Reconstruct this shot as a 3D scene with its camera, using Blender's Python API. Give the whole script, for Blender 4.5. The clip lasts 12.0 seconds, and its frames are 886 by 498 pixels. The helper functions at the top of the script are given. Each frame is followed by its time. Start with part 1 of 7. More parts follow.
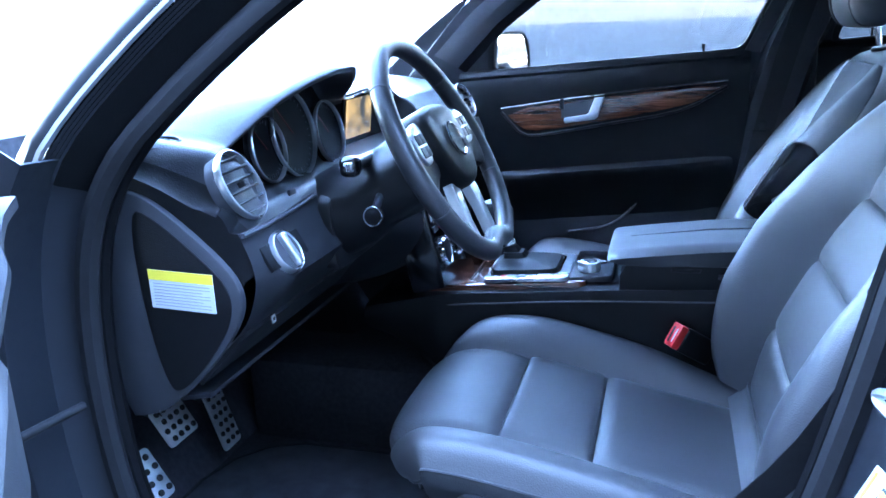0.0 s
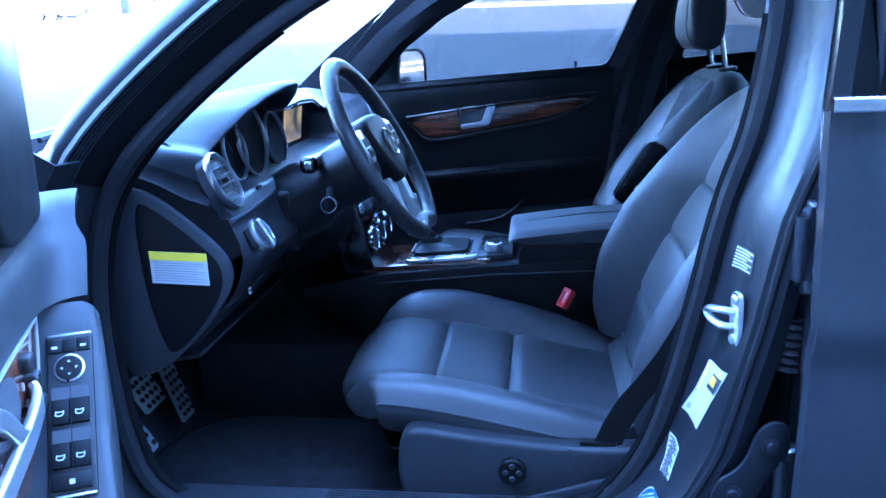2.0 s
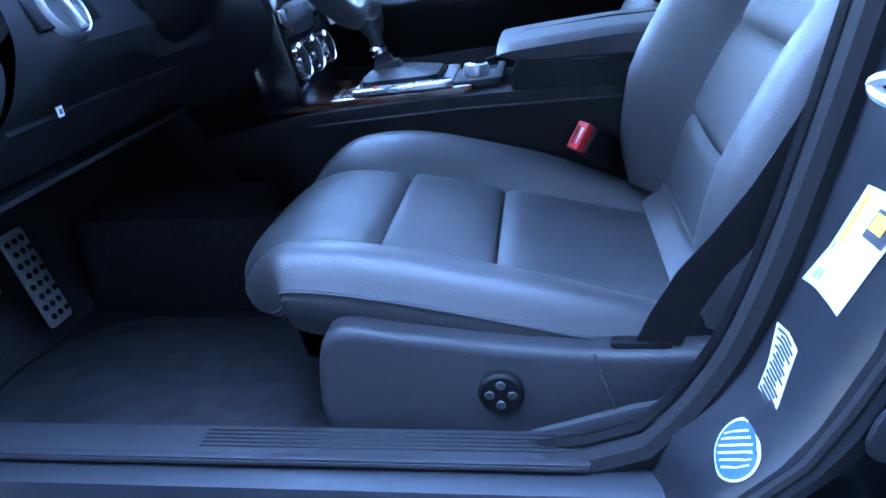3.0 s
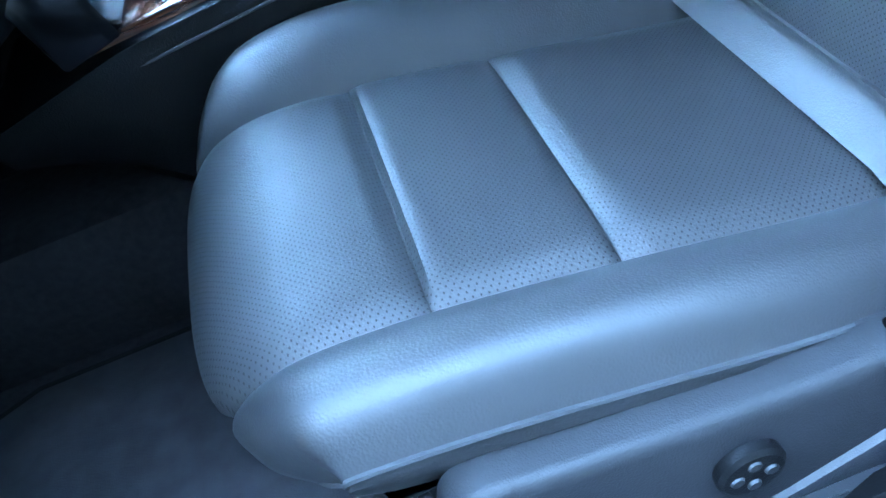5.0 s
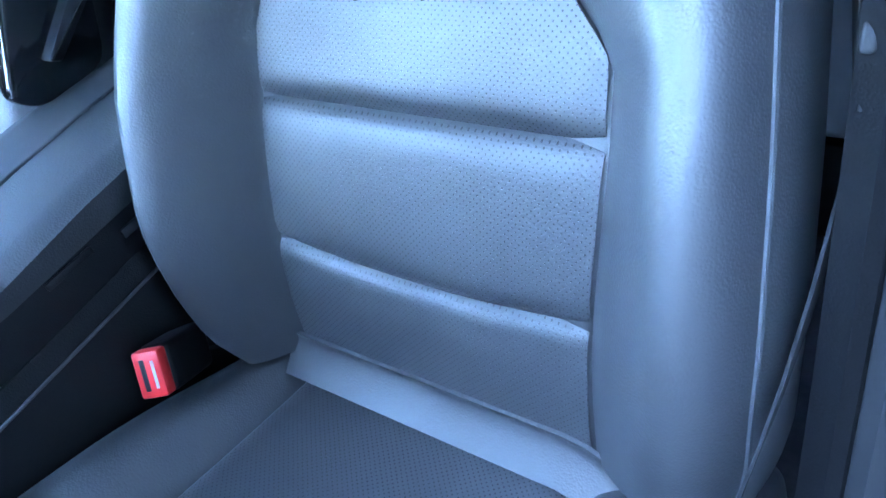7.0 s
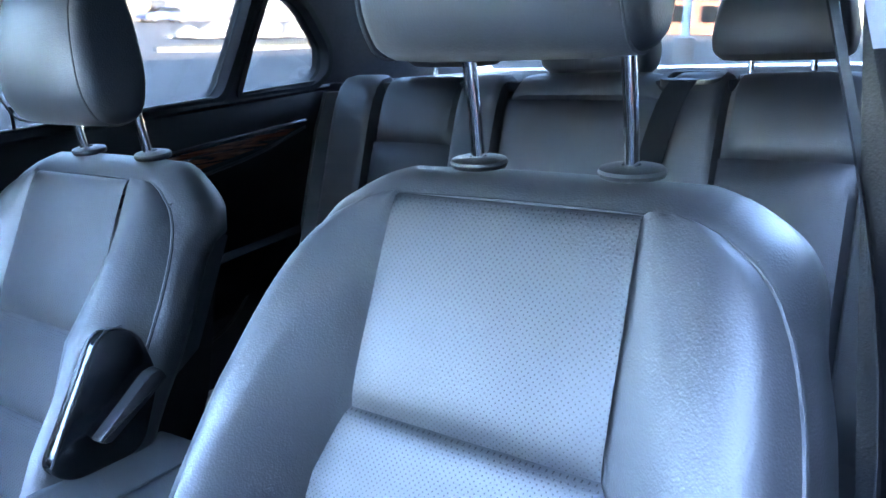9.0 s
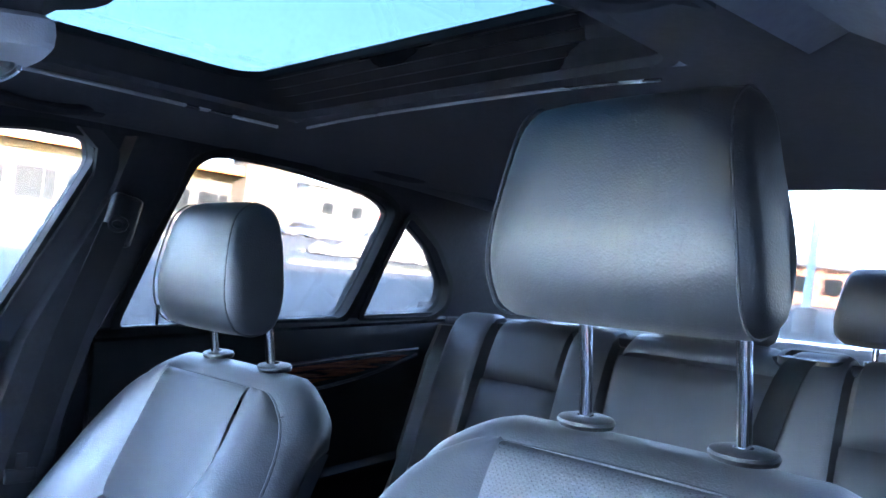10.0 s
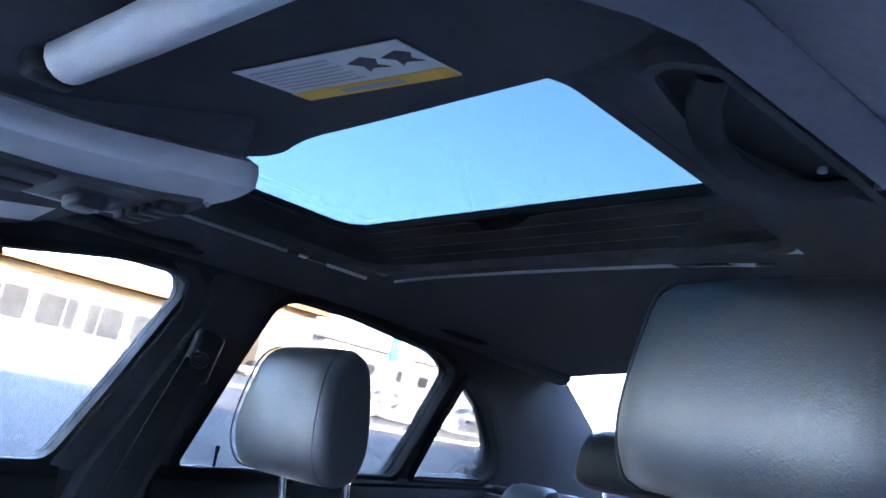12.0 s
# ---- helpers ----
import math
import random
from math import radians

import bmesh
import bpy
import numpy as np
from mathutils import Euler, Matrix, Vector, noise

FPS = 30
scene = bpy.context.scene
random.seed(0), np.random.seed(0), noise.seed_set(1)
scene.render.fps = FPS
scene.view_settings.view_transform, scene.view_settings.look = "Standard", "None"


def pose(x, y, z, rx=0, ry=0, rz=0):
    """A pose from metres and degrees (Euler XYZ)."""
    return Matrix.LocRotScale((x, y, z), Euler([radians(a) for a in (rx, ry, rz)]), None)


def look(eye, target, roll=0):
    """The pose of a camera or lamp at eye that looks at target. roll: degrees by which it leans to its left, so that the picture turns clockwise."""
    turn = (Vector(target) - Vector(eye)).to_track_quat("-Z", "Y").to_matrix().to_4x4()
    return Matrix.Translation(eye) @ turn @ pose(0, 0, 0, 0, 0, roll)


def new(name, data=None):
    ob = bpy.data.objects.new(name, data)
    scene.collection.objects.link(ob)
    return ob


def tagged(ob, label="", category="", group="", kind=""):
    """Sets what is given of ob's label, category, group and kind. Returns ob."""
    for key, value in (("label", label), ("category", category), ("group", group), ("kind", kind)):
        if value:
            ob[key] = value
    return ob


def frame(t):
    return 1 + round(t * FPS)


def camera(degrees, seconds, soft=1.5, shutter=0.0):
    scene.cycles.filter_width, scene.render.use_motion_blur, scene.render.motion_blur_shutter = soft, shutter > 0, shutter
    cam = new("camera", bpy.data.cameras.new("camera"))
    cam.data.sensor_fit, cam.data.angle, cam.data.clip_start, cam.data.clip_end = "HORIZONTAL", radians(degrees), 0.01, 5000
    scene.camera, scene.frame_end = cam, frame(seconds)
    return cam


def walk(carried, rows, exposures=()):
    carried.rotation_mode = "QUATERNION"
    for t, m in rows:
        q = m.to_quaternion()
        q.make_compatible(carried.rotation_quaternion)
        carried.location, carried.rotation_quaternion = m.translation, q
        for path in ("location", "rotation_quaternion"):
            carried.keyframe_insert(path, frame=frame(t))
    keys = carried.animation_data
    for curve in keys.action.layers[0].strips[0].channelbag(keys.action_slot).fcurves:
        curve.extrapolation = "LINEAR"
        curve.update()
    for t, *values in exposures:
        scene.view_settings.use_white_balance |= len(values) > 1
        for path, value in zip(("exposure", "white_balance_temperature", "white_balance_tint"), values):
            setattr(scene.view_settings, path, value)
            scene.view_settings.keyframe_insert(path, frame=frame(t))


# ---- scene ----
DEG = 59.1
cam = camera(DEG, 12.0, soft=1.6)
PATH = [
    (0, (-0.13, -1.49, 1.066), (-0.673, 0.359, 0.529), -2.3),
    (0.5, (-0.161, -1.666, 1.094), (-0.525, 0.235, 0.592), -1.8),
    (1, (-0.171, -1.769, 1.101), (-0.464, 0.149, 0.618), -1.5),
    (1.5, (-0.162, -1.8, 1.104), (-0.423, 0.12, 0.607), -1.6),
    (2, (-0.162, -1.787, 1.097), (-0.405, 0.127, 0.57), -1.9),
    (2.5, (-0.16, -1.588, 1.006), (-0.392, 0.281, 0.333), -2.6),
    (3, (-0.161, -1.314, 0.844), (-0.416, 0.514, 0.074), -3.8),
    (3.2, (-0.176, -1.229, 0.801), (-0.425, 0.577, -0.022), -4.5),
    (4.8, (-0.322, -0.906, 0.873), (-0.354, 0.585, -0.458), -18.6),
    (5, (-0.337, -0.859, 0.883), (-0.31, 0.587, -0.498), -21.4),
    (5.5, (-0.32, -0.761, 0.918), (-0.169, 0.537, -0.597), -32.3),
    (6, (-0.281, -0.737, 0.924), (0.233, 0.473, -0.583), -31.4),
    (6.5, (-0.256, -0.736, 0.963), (0.552, 0.421, -0.454), -26.1),
    (7, (-0.249, -0.726, 1.0), (0.775, 0.393, -0.303), -20.7),
    (7.2, (-0.25, -0.723, 1.019), (0.855, 0.376, -0.234), -18.3),
    (8.8, (-0.318, -0.681, 1.11), (1.239, 0.425, 0.517), -3.2),
    (9, (-0.324, -0.682, 1.119), (1.242, 0.461, 0.625), -2.1),
    (9.5, (-0.332, -0.683, 1.132), (1.21, 0.569, 0.906), 0.9),
    (10, (-0.349, -0.692, 1.136), (1.087, 0.698, 1.22), 4.6),
    (10.5, (-0.394, -0.67, 1.129), (0.965, 0.76, 1.457), 7.5),
    (11, (-0.43, -0.633, 1.119), (0.932, 0.76, 1.571), 8.6),
    (11.5, (-0.436, -0.62, 1.117), (0.933, 0.747, 1.625), 9.3),
    (12, (-0.433, -0.623, 1.117), (0.897, 0.79, 1.603), 9.9),
]
EXPO = [(0.0, 7.82, 5400, 18), (0.5, 7.37, 5200, 18), (1.0, 6.95, 4530, 18), (1.5, 6.87, 4380, 20), (2.4, 7.09, 4680, 20), (3.2, 7.69, 5300, 20), (4.8, 8.37, 5570, 0), (6.0, 8.2, 5620, 5), (7.2, 8.12, 5400, 12), (8.8, 8.06, 5600, 16), (9.5, 8.29, 5750, 19), (10.0, 8.42, 5750, 21), (10.5, 8.3, 5750, 24), (12.0, 8.14, 5750, 24)]
walk(cam, [(t, look(e, g, r)) for t, e, g, r in PATH], exposures=EXPO)

# ---- world and sun ----
SLOPE = radians(4.0)                       # the lot falls away towards the driver's side
EXT = Matrix.Rotation(SLOPE, 4, "X")
SUN_EL, SUN_AZ = radians(15), radians(200)  # azimuth from +y towards +x: the sun stands behind the building on the driver's side
world = bpy.data.worlds.new("sky")
scene.world = world
world.use_nodes = True
wn = world.node_tree.nodes
sky = wn.new("ShaderNodeTexSky")
sky.sky_type, sky.sun_disc, sky.sun_elevation, sky.sun_rotation = "NISHITA", False, SUN_EL, SUN_AZ
world.node_tree.links.new(sky.outputs["Color"], wn["Background"].inputs["Color"])
wn["Background"].inputs["Strength"].default_value = 0.10
sun = new("sun", bpy.data.lights.new("sun", "SUN"))
sun.data.energy, sun.data.angle, sun.data.color = 2.6, radians(0.5), (1.0, 0.86, 0.68)
sd = Vector((math.sin(SUN_AZ) * math.cos(SUN_EL), math.cos(SUN_AZ) * math.cos(SUN_EL), math.sin(SUN_EL)))
sun.matrix_world = look(sd * 50, (0, 0, 0))

# ---- helpers for meshes ----


def empty(name, label, category, group="", kind="", at=(0, 0, 0)):
    ob = new(name)
    ob.location = at
    return tagged(ob, label, category, group, kind)


def to_mesh(name, bm, mat, sharp=38):
    me = bpy.data.meshes.new(name)
    bm.to_mesh(me)
    bm.free()
    me.materials.append(mat)
    me.polygons.foreach_set("use_smooth", [True] * len(me.polygons))
    me.set_sharp_from_angle(angle=radians(sharp))
    return me


def adopt(ob, parent):
    """Hang ob, whose mesh is in world places, under its thing or part."""
    ob.parent = parent
    ob.matrix_parent_inverse = Matrix.Translation(parent.location).inverted() if parent.parent is None else Matrix()
    return ob


def part(name, bm, mat, parent, label="", sharp=38):
    ob = adopt(new(name, to_mesh(name, bm, mat, sharp)), parent)
    if label:
        ob["label"] = label
    return ob


def thing(name, bm, mat, label, category, group="", kind="", sharp=38):
    return tagged(new(name, to_mesh(name, bm, mat, sharp)), label, category, group, kind)


def fix(bm):
    bmesh.ops.recalc_face_normals(bm, faces=bm.faces)
    return bm


def curve(pts, n):
    """n + 1 points on a smooth line through pts, even in its own parameter."""
    p = np.array(pts, float)
    if len(p) == 2:
        return [Vector(p[0] + (p[1] - p[0]) * i / n) for i in range(n + 1)]
    d = np.r_[0, np.cumsum(np.maximum(np.linalg.norm(np.diff(p, axis=0), axis=1), 1e-6) ** 0.5)]
    out = []
    for s in np.linspace(0, d[-1], n + 1):
        i = min(int(np.searchsorted(d, s, "right")) - 1, len(p) - 2)
        a, b, h = p[i], p[i + 1], d[i + 1] - d[i]
        ma = (p[i + 1] - p[i - 1]) / (d[i + 1] - d[i - 1]) if i > 0 else (b - a) / h
        mb = (p[i + 2] - p[i]) / (d[i + 2] - d[i]) if i + 2 < len(p) else (b - a) / h
        u = (s - d[i]) / h
        out.append(Vector((2 * u**3 - 3 * u**2 + 1) * a + (u**3 - 2 * u**2 + u) * h * ma + (3 * u**2 - 2 * u**3) * b + (u**3 - u**2) * h * mb))
    return out


def loft(rings, closed=True, caps=True, loop=False):
    """Skin rings of equal length. closed: each ring is a loop; loop: the last ring joins the first."""
    bm = bmesh.new()
    vs = [[bm.verts.new(p) for p in r] for r in rings]
    m, k = len(vs), len(vs[0])
    for i in range(m if loop else m - 1):
        for j in range(k if closed else k - 1):
            q = [vs[i][j], vs[i][(j + 1) % k], vs[(i + 1) % m][(j + 1) % k], vs[(i + 1) % m][j]]
            try:
                bm.faces.new(q)
            except ValueError:
                pass
    if closed and caps and not loop:
        bm.faces.new(vs[0][::-1])
        bm.faces.new(vs[-1])
    return fix(bm)


def sweep(path, prof, loop=False, caps=True, up=(0, 0, 1), closed=True):
    """Carry a profile of (side, up) pairs, or one such profile per point, along a path."""
    n, rings = len(path), []
    for i, p in enumerate(path):
        a = path[(i - 1) % n] if loop or i else p
        b = path[(i + 1) % n] if loop or i < n - 1 else p
        t = (Vector(b) - Vector(a)).normalized()
        side = t.cross(Vector(up))
        side = side.normalized() if side.length > 1e-4 else Vector((0, 1, 0))
        top = side.cross(t).normalized()
        pr = prof[i] if isinstance(prof[0][0], (tuple, list)) else prof
        rings.append([Vector(p) + side * u + top * v for u, v in pr])
    return loft(rings, closed, caps, loop)


def circle(r, n=10, r2=None):
    return [(r * math.cos(2 * math.pi * i / n), (r2 or r) * math.sin(2 * math.pi * i / n)) for i in range(n)]


def tube(path, r, n=10, loop=False, up=(0, 0, 1)):
    return sweep([Vector(p) for p in path], circle(r, n), loop, True, up)


def bar(a, b, r, n=12):
    d = (Vector(b) - Vector(a))
    up = (0, 0, 1) if abs(d.normalized().z) < 0.9 else (1, 0, 0)
    return sweep([Vector(a), Vector(b)], circle(r, n), up=up)


def rbox(size, at=(0, 0, 0), bevel=0.004, seg=2, m=None):
    bm = bmesh.new()
    bmesh.ops.create_cube(bm, size=1)
    bmesh.ops.scale(bm, vec=size, verts=bm.verts)
    if bevel:
        bmesh.ops.bevel(bm, geom=bm.edges[:], offset=min(bevel, min(size) * 0.49), segments=seg, profile=0.5, affect="EDGES")
    if m is not None:
        bmesh.ops.transform(bm, matrix=m, verts=bm.verts)
    bmesh.ops.translate(bm, vec=at, verts=bm.verts)
    return bm


def slab(outline, place, thick, bevel=0.0, seg=2):
    """A flat plate: 2D outline laid by place(u, v, w), w from 0 to thick."""
    bm = bmesh.new()
    lo = [bm.verts.new((u, v, 0)) for u, v in outline]
    f = bm.faces.new(lo)
    top = bmesh.ops.extrude_face_region(bm, geom=[f])["geom"]
    bmesh.ops.translate(bm, vec=(0, 0, thick), verts=[g for g in top if isinstance(g, bmesh.types.BMVert)])
    fix(bm)
    if bevel:
        es = [e for e in bm.edges if abs(e.verts[0].co.z - e.verts[1].co.z) < 1e-6 and e.verts[0].co.z > thick / 2]
        bmesh.ops.bevel(bm, geom=es, offset=bevel, segments=seg, profile=0.5, affect="EDGES")
    for v in bm.verts:
        v.co = place(*v.co)
    return fix(bm)


def holed(outer, holes, place, thick):
    """A sheet with openings, laid by place(u, v), then thickened."""
    bm = bmesh.new()
    edges = []
    for lp in (outer, *holes):
        vs = [bm.verts.new((u, v, 0)) for u, v in lp]
        edges += [bm.edges.new((vs[i], vs[(i + 1) % len(vs)])) for i in range(len(vs))]
    bmesh.ops.triangle_fill(bm, use_beauty=True, use_dissolve=False, edges=edges, normal=(0, 0, 1))
    for v in bm.verts:
        v.co = place(v.co.x, v.co.y)
    fix(bm)
    bmesh.ops.solidify(bm, geom=bm.faces[:], thickness=thick)
    return fix(bm)


def ring_frame(outline, place, depth, width, inset=0.0):
    """A rim of square section round a 2D outline."""
    n, rings = len(outline), []
    for i in range(n):
        a, b = Vector(outline[i - 1]), Vector(outline[(i + 1) % n])
        t = (b - a).normalized()
        nrm = Vector((t.y, -t.x))
        p = Vector(outline[i])
        rings.append([place(*(p + nrm * o), w) for o, w in ((inset, 0), (inset + width, 0), (inset + width, depth), (inset, depth))])
    return loft(rings, True, False, True)


def surface(fn, nu, nv, thick=0.0):
    """fn(u, v) over the unit square, thickened along its normals."""
    bm = bmesh.new()
    vs = [[bm.verts.new(fn(i / nu, j / nv)) for j in range(nv + 1)] for i in range(nu + 1)]
    for i in range(nu):
        for j in range(nv):
            bm.faces.new((vs[i][j], vs[i + 1][j], vs[i + 1][j + 1], vs[i][j + 1]))
    fix(bm)
    if thick:
        bmesh.ops.solidify(bm, geom=bm.faces[:], thickness=thick)
    return bm


def merge(*bms):
    out = bmesh.new()
    for b in bms:
        me = bpy.data.meshes.new("tmp")
        b.to_mesh(me)
        b.free()
        out.from_mesh(me)
        bpy.data.meshes.remove(me)
    return out


def moved(bm, m):
    bmesh.ops.transform(bm, matrix=m, verts=bm.verts)
    return bm


def revolve(prof, n=24, m=None):
    """Turn (radius, height) pairs round z."""
    rings = [[Vector((r * math.cos(2 * math.pi * j / n), r * math.sin(2 * math.pi * j / n), h)) for j in range(n)] for r, h in prof]
    hollow = len(prof) > 3 and prof[-1][0] > 0.7 * prof[0][0] and prof[0][0] > 0.0031
    bm = loft(rings + [[v.copy() for v in rings[0]]], False, False) if hollow else loft(rings, True, True)
    return moved(bm, m) if m is not None else bm


def rounded(w, h, r, n=4):
    """A rounded rectangle round the origin."""
    pts = []
    for cx, cy, a0 in ((w / 2 - r, h / 2 - r, 0), (-w / 2 + r, h / 2 - r, 90), (-w / 2 + r, -h / 2 + r, 180), (w / 2 - r, -h / 2 + r, 270)):
        for k in range(n + 1):
            a = radians(a0 + 90 * k / n)
            pts.append((cx + r * math.cos(a), cy + r * math.sin(a)))
    return pts


def text(name, words, size, mat, parent, m, extrude=0.0003, align="LEFT"):
    cu = bpy.data.curves.new(name, "FONT")
    cu.body, cu.size, cu.extrude, cu.align_x = words, size, extrude, align
    tmp = bpy.data.objects.new(name, cu)
    me = bpy.data.meshes.new_from_object(tmp)
    bpy.data.objects.remove(tmp)
    me.transform(m)
    me.materials.clear()
    me.materials.append(mat)
    return adopt(new(name, me), parent)


def lerp(a, b, t):
    return a + (b - a) * t


def ease(a, b, x):
    t = min(1.0, max(0.0, (x - a) / (b - a)))
    return t * t * (3 - 2 * t)


def table(xs, ys, x):
    return float(np.interp(x, xs, ys))


# ---- materials ----


def material(name, color, rough=0.5, metal=0.0, noise_scale=40.0, vary=0.15, bump=0.0, bump_scale=400.0, coat=0.0, spec=0.5, kind="noise", rough_vary=0.1, fine=None):
    """A principled surface whose colour, gloss and relief vary at two scales."""
    m = bpy.data.materials.new(name)
    m.use_nodes = True
    nt = m.node_tree
    b = nt.nodes["Principled BSDF"]
    tc = nt.nodes.new("ShaderNodeTexCoord")
    n1 = nt.nodes.new("ShaderNodeTexNoise")
    n1.inputs["Scale"].default_value, n1.inputs["Detail"].default_value = noise_scale, 4
    nt.links.new(tc.outputs["Object"], n1.inputs["Vector"])
    n0 = nt.nodes.new("ShaderNodeTexNoise")
    n0.inputs["Scale"].default_value, n0.inputs["Detail"].default_value = noise_scale / 9, 3
    nt.links.new(tc.outputs["Object"], n0.inputs["Vector"])
    av = nt.nodes.new("ShaderNodeMath")
    av.operation = "ADD"
    nt.links.new(n1.outputs["Fac"], av.inputs[0])
    nt.links.new(n0.outputs["Fac"], av.inputs[1])
    mr = nt.nodes.new("ShaderNodeMapRange")
    mr.inputs["From Min"].default_value, mr.inputs["From Max"].default_value = 0.6, 1.4
    nt.links.new(av.outputs[0], mr.inputs["Value"])
    mix = nt.nodes.new("ShaderNodeMix")
    mix.data_type = "RGBA"
    mix.inputs["A"].default_value = (*[c * (1 - vary) for c in color], 1)
    mix.inputs["B"].default_value = (*[min(1, c * (1 + vary)) for c in color], 1)
    nt.links.new(mr.outputs["Result"], mix.inputs["Factor"])
    nt.links.new(mix.outputs["Result"], b.inputs["Base Color"])
    rr = nt.nodes.new("ShaderNodeMapRange")
    rr.inputs["To Min"].default_value, rr.inputs["To Max"].default_value = max(0.02, rough - rough_vary), min(1, rough + rough_vary)
    rr.inputs["From Min"].default_value, rr.inputs["From Max"].default_value = 0.3, 0.7
    nt.links.new(n0.outputs["Fac"], rr.inputs["Value"])
    nt.links.new(rr.outputs["Result"], b.inputs["Roughness"])
    b.inputs["Metallic"].default_value = metal
    b.inputs["Coat Weight"].default_value = coat
    b.inputs["Coat Roughness"].default_value = 0.06 if coat > 0.5 else 0.32
    b.inputs["Specular IOR Level"].default_value = spec
    if bump:
        if kind == "grain":
            tex = nt.nodes.new("ShaderNodeTexVoronoi")
            tex.feature, out = "SMOOTH_F1", "Distance"
            tex.inputs["Scale"].default_value = bump_scale
        else:
            tex, out = nt.nodes.new("ShaderNodeTexNoise"), "Fac"
            tex.inputs["Scale"].default_value, tex.inputs["Detail"].default_value = bump_scale, 4
        nt.links.new(tc.outputs["Object"], tex.inputs["Vector"])
        bp = nt.nodes.new("ShaderNodeBump")
        bp.inputs["Strength"].default_value, bp.inputs["Distance"].default_value = bump, 0.001
        nt.links.new(tex.outputs[out], bp.inputs["Height"])
        if fine:
            bp2 = nt.nodes.new("ShaderNodeBump")
            bp2.inputs["Strength"].default_value, bp2.inputs["Distance"].default_value = fine[0], 0.004
            t2 = nt.nodes.new("ShaderNodeTexNoise")
            t2.inputs["Scale"].default_value, t2.inputs["Detail"].default_value = fine[1], 3
            nt.links.new(tc.outputs["Object"], t2.inputs["Vector"])
            nt.links.new(t2.outputs["Fac"], bp2.inputs["Height"])
            nt.links.new(bp2.outputs["Normal"], bp.inputs["Normal"])
        nt.links.new(bp.outputs["Normal"], b.inputs["Normal"])
    return m


def perforated(name, color, rough):
    """Leather pricked with staggered rows of small holes, 6 mm apart."""
    m = material(name, color, rough, spec=0.70, coat=0.07, noise_scale=30, vary=0.12, bump=0.28, bump_scale=560, kind="grain", fine=(0.15, 25))
    nt = m.node_tree
    b = nt.nodes["Principled BSDF"]
    tc = next(n for n in nt.nodes if n.type == "TEX_COORD")
    sep = nt.nodes.new("ShaderNodeSeparateXYZ")
    nt.links.new(tc.outputs["UV"], sep.inputs[0])

    def op(kind, a, c=None):
        n = nt.nodes.new("ShaderNodeMath")
        n.operation = kind
        for i, v in enumerate((a, c)):
            if v is None:
                continue
            if isinstance(v, (int, float)):
                n.inputs[i].default_value = v
            else:
                nt.links.new(v, n.inputs[i])
        return n.outputs[0]

    u = op("MULTIPLY", sep.outputs[0], math.pi / 0.0060)
    v = op("MULTIPLY", sep.outputs[1], math.pi / 0.0060)
    a = op("POWER", op("ABSOLUTE", op("MULTIPLY", op("SINE", op("ADD", u, v)), op("SINE", op("SUBTRACT", u, v)))), 1.0)
    hole = op("GREATER_THAN", a, 0.87)
    inv = op("SUBTRACT", 1.0, hole)
    bp = nt.nodes.new("ShaderNodeBump")
    bp.inputs["Strength"].default_value, bp.inputs["Distance"].default_value = 0.7, 0.0009
    nt.links.new(inv, bp.inputs["Height"])
    old = b.inputs["Normal"].links[0].from_socket
    nt.links.new(old, bp.inputs["Normal"])
    nt.links.new(bp.outputs["Normal"], b.inputs["Normal"])
    mx = nt.nodes.new("ShaderNodeMix")
    mx.data_type = "RGBA"
    src = b.inputs["Base Color"].links[0].from_socket
    nt.links.new(src, mx.inputs["A"])
    mx.inputs["B"].default_value = (0.010, 0.010, 0.010, 1)
    nt.links.new(op("ADD", op("MULTIPLY", inv, 0.50), 0.20), b.inputs["Specular IOR Level"])
    nt.links.new(hole, mx.inputs["Factor"])
    nt.links.new(mx.outputs["Result"], b.inputs["Base Color"])
    return m


def glass(name, tint=(1, 1, 1), rough=0.0):
    m = bpy.data.materials.new(name)
    m.use_nodes = True
    b = m.node_tree.nodes["Principled BSDF"]
    b.inputs["Base Color"].default_value = (*tint, 1)
    b.inputs["Transmission Weight"].default_value = 1.0
    b.inputs["Roughness"].default_value = rough
    b.inputs["IOR"].default_value = 1.3
    return m


def wood(name):
    m = material(name, (0.10, 0.035, 0.018), 0.18, coat=1.0, noise_scale=12, vary=0.5, rough_vary=0.05)
    nt = m.node_tree
    tc = next(n for n in nt.nodes if n.type == "TEX_COORD")
    mp = nt.nodes.new("ShaderNodeMapping")
    mp.inputs["Scale"].default_value = (4, 40, 70)
    nt.links.new(tc.outputs["Object"], mp.inputs[0])
    w = nt.nodes.new("ShaderNodeTexNoise")
    w.inputs["Scale"].default_value, w.inputs["Detail"].default_value, w.inputs["Distortion"].default_value = 1.6, 5, 1.2
    nt.links.new(mp.outputs[0], w.inputs["Vector"])
    ramp = nt.nodes.new("ShaderNodeValToRGB")
    ramp.color_ramp.elements[0].position, ramp.color_ramp.elements[0].color = 0.35, (0.018, 0.006, 0.004, 1)
    ramp.color_ramp.elements[1].position, ramp.color_ramp.elements[1].color = 0.68, (0.17, 0.062, 0.03, 1)
    nt.links.new(w.outputs["Fac"], ramp.inputs[0])
    nt.links.new(ramp.outputs[0], nt.nodes["Principled BSDF"].inputs["Base Color"])
    return m


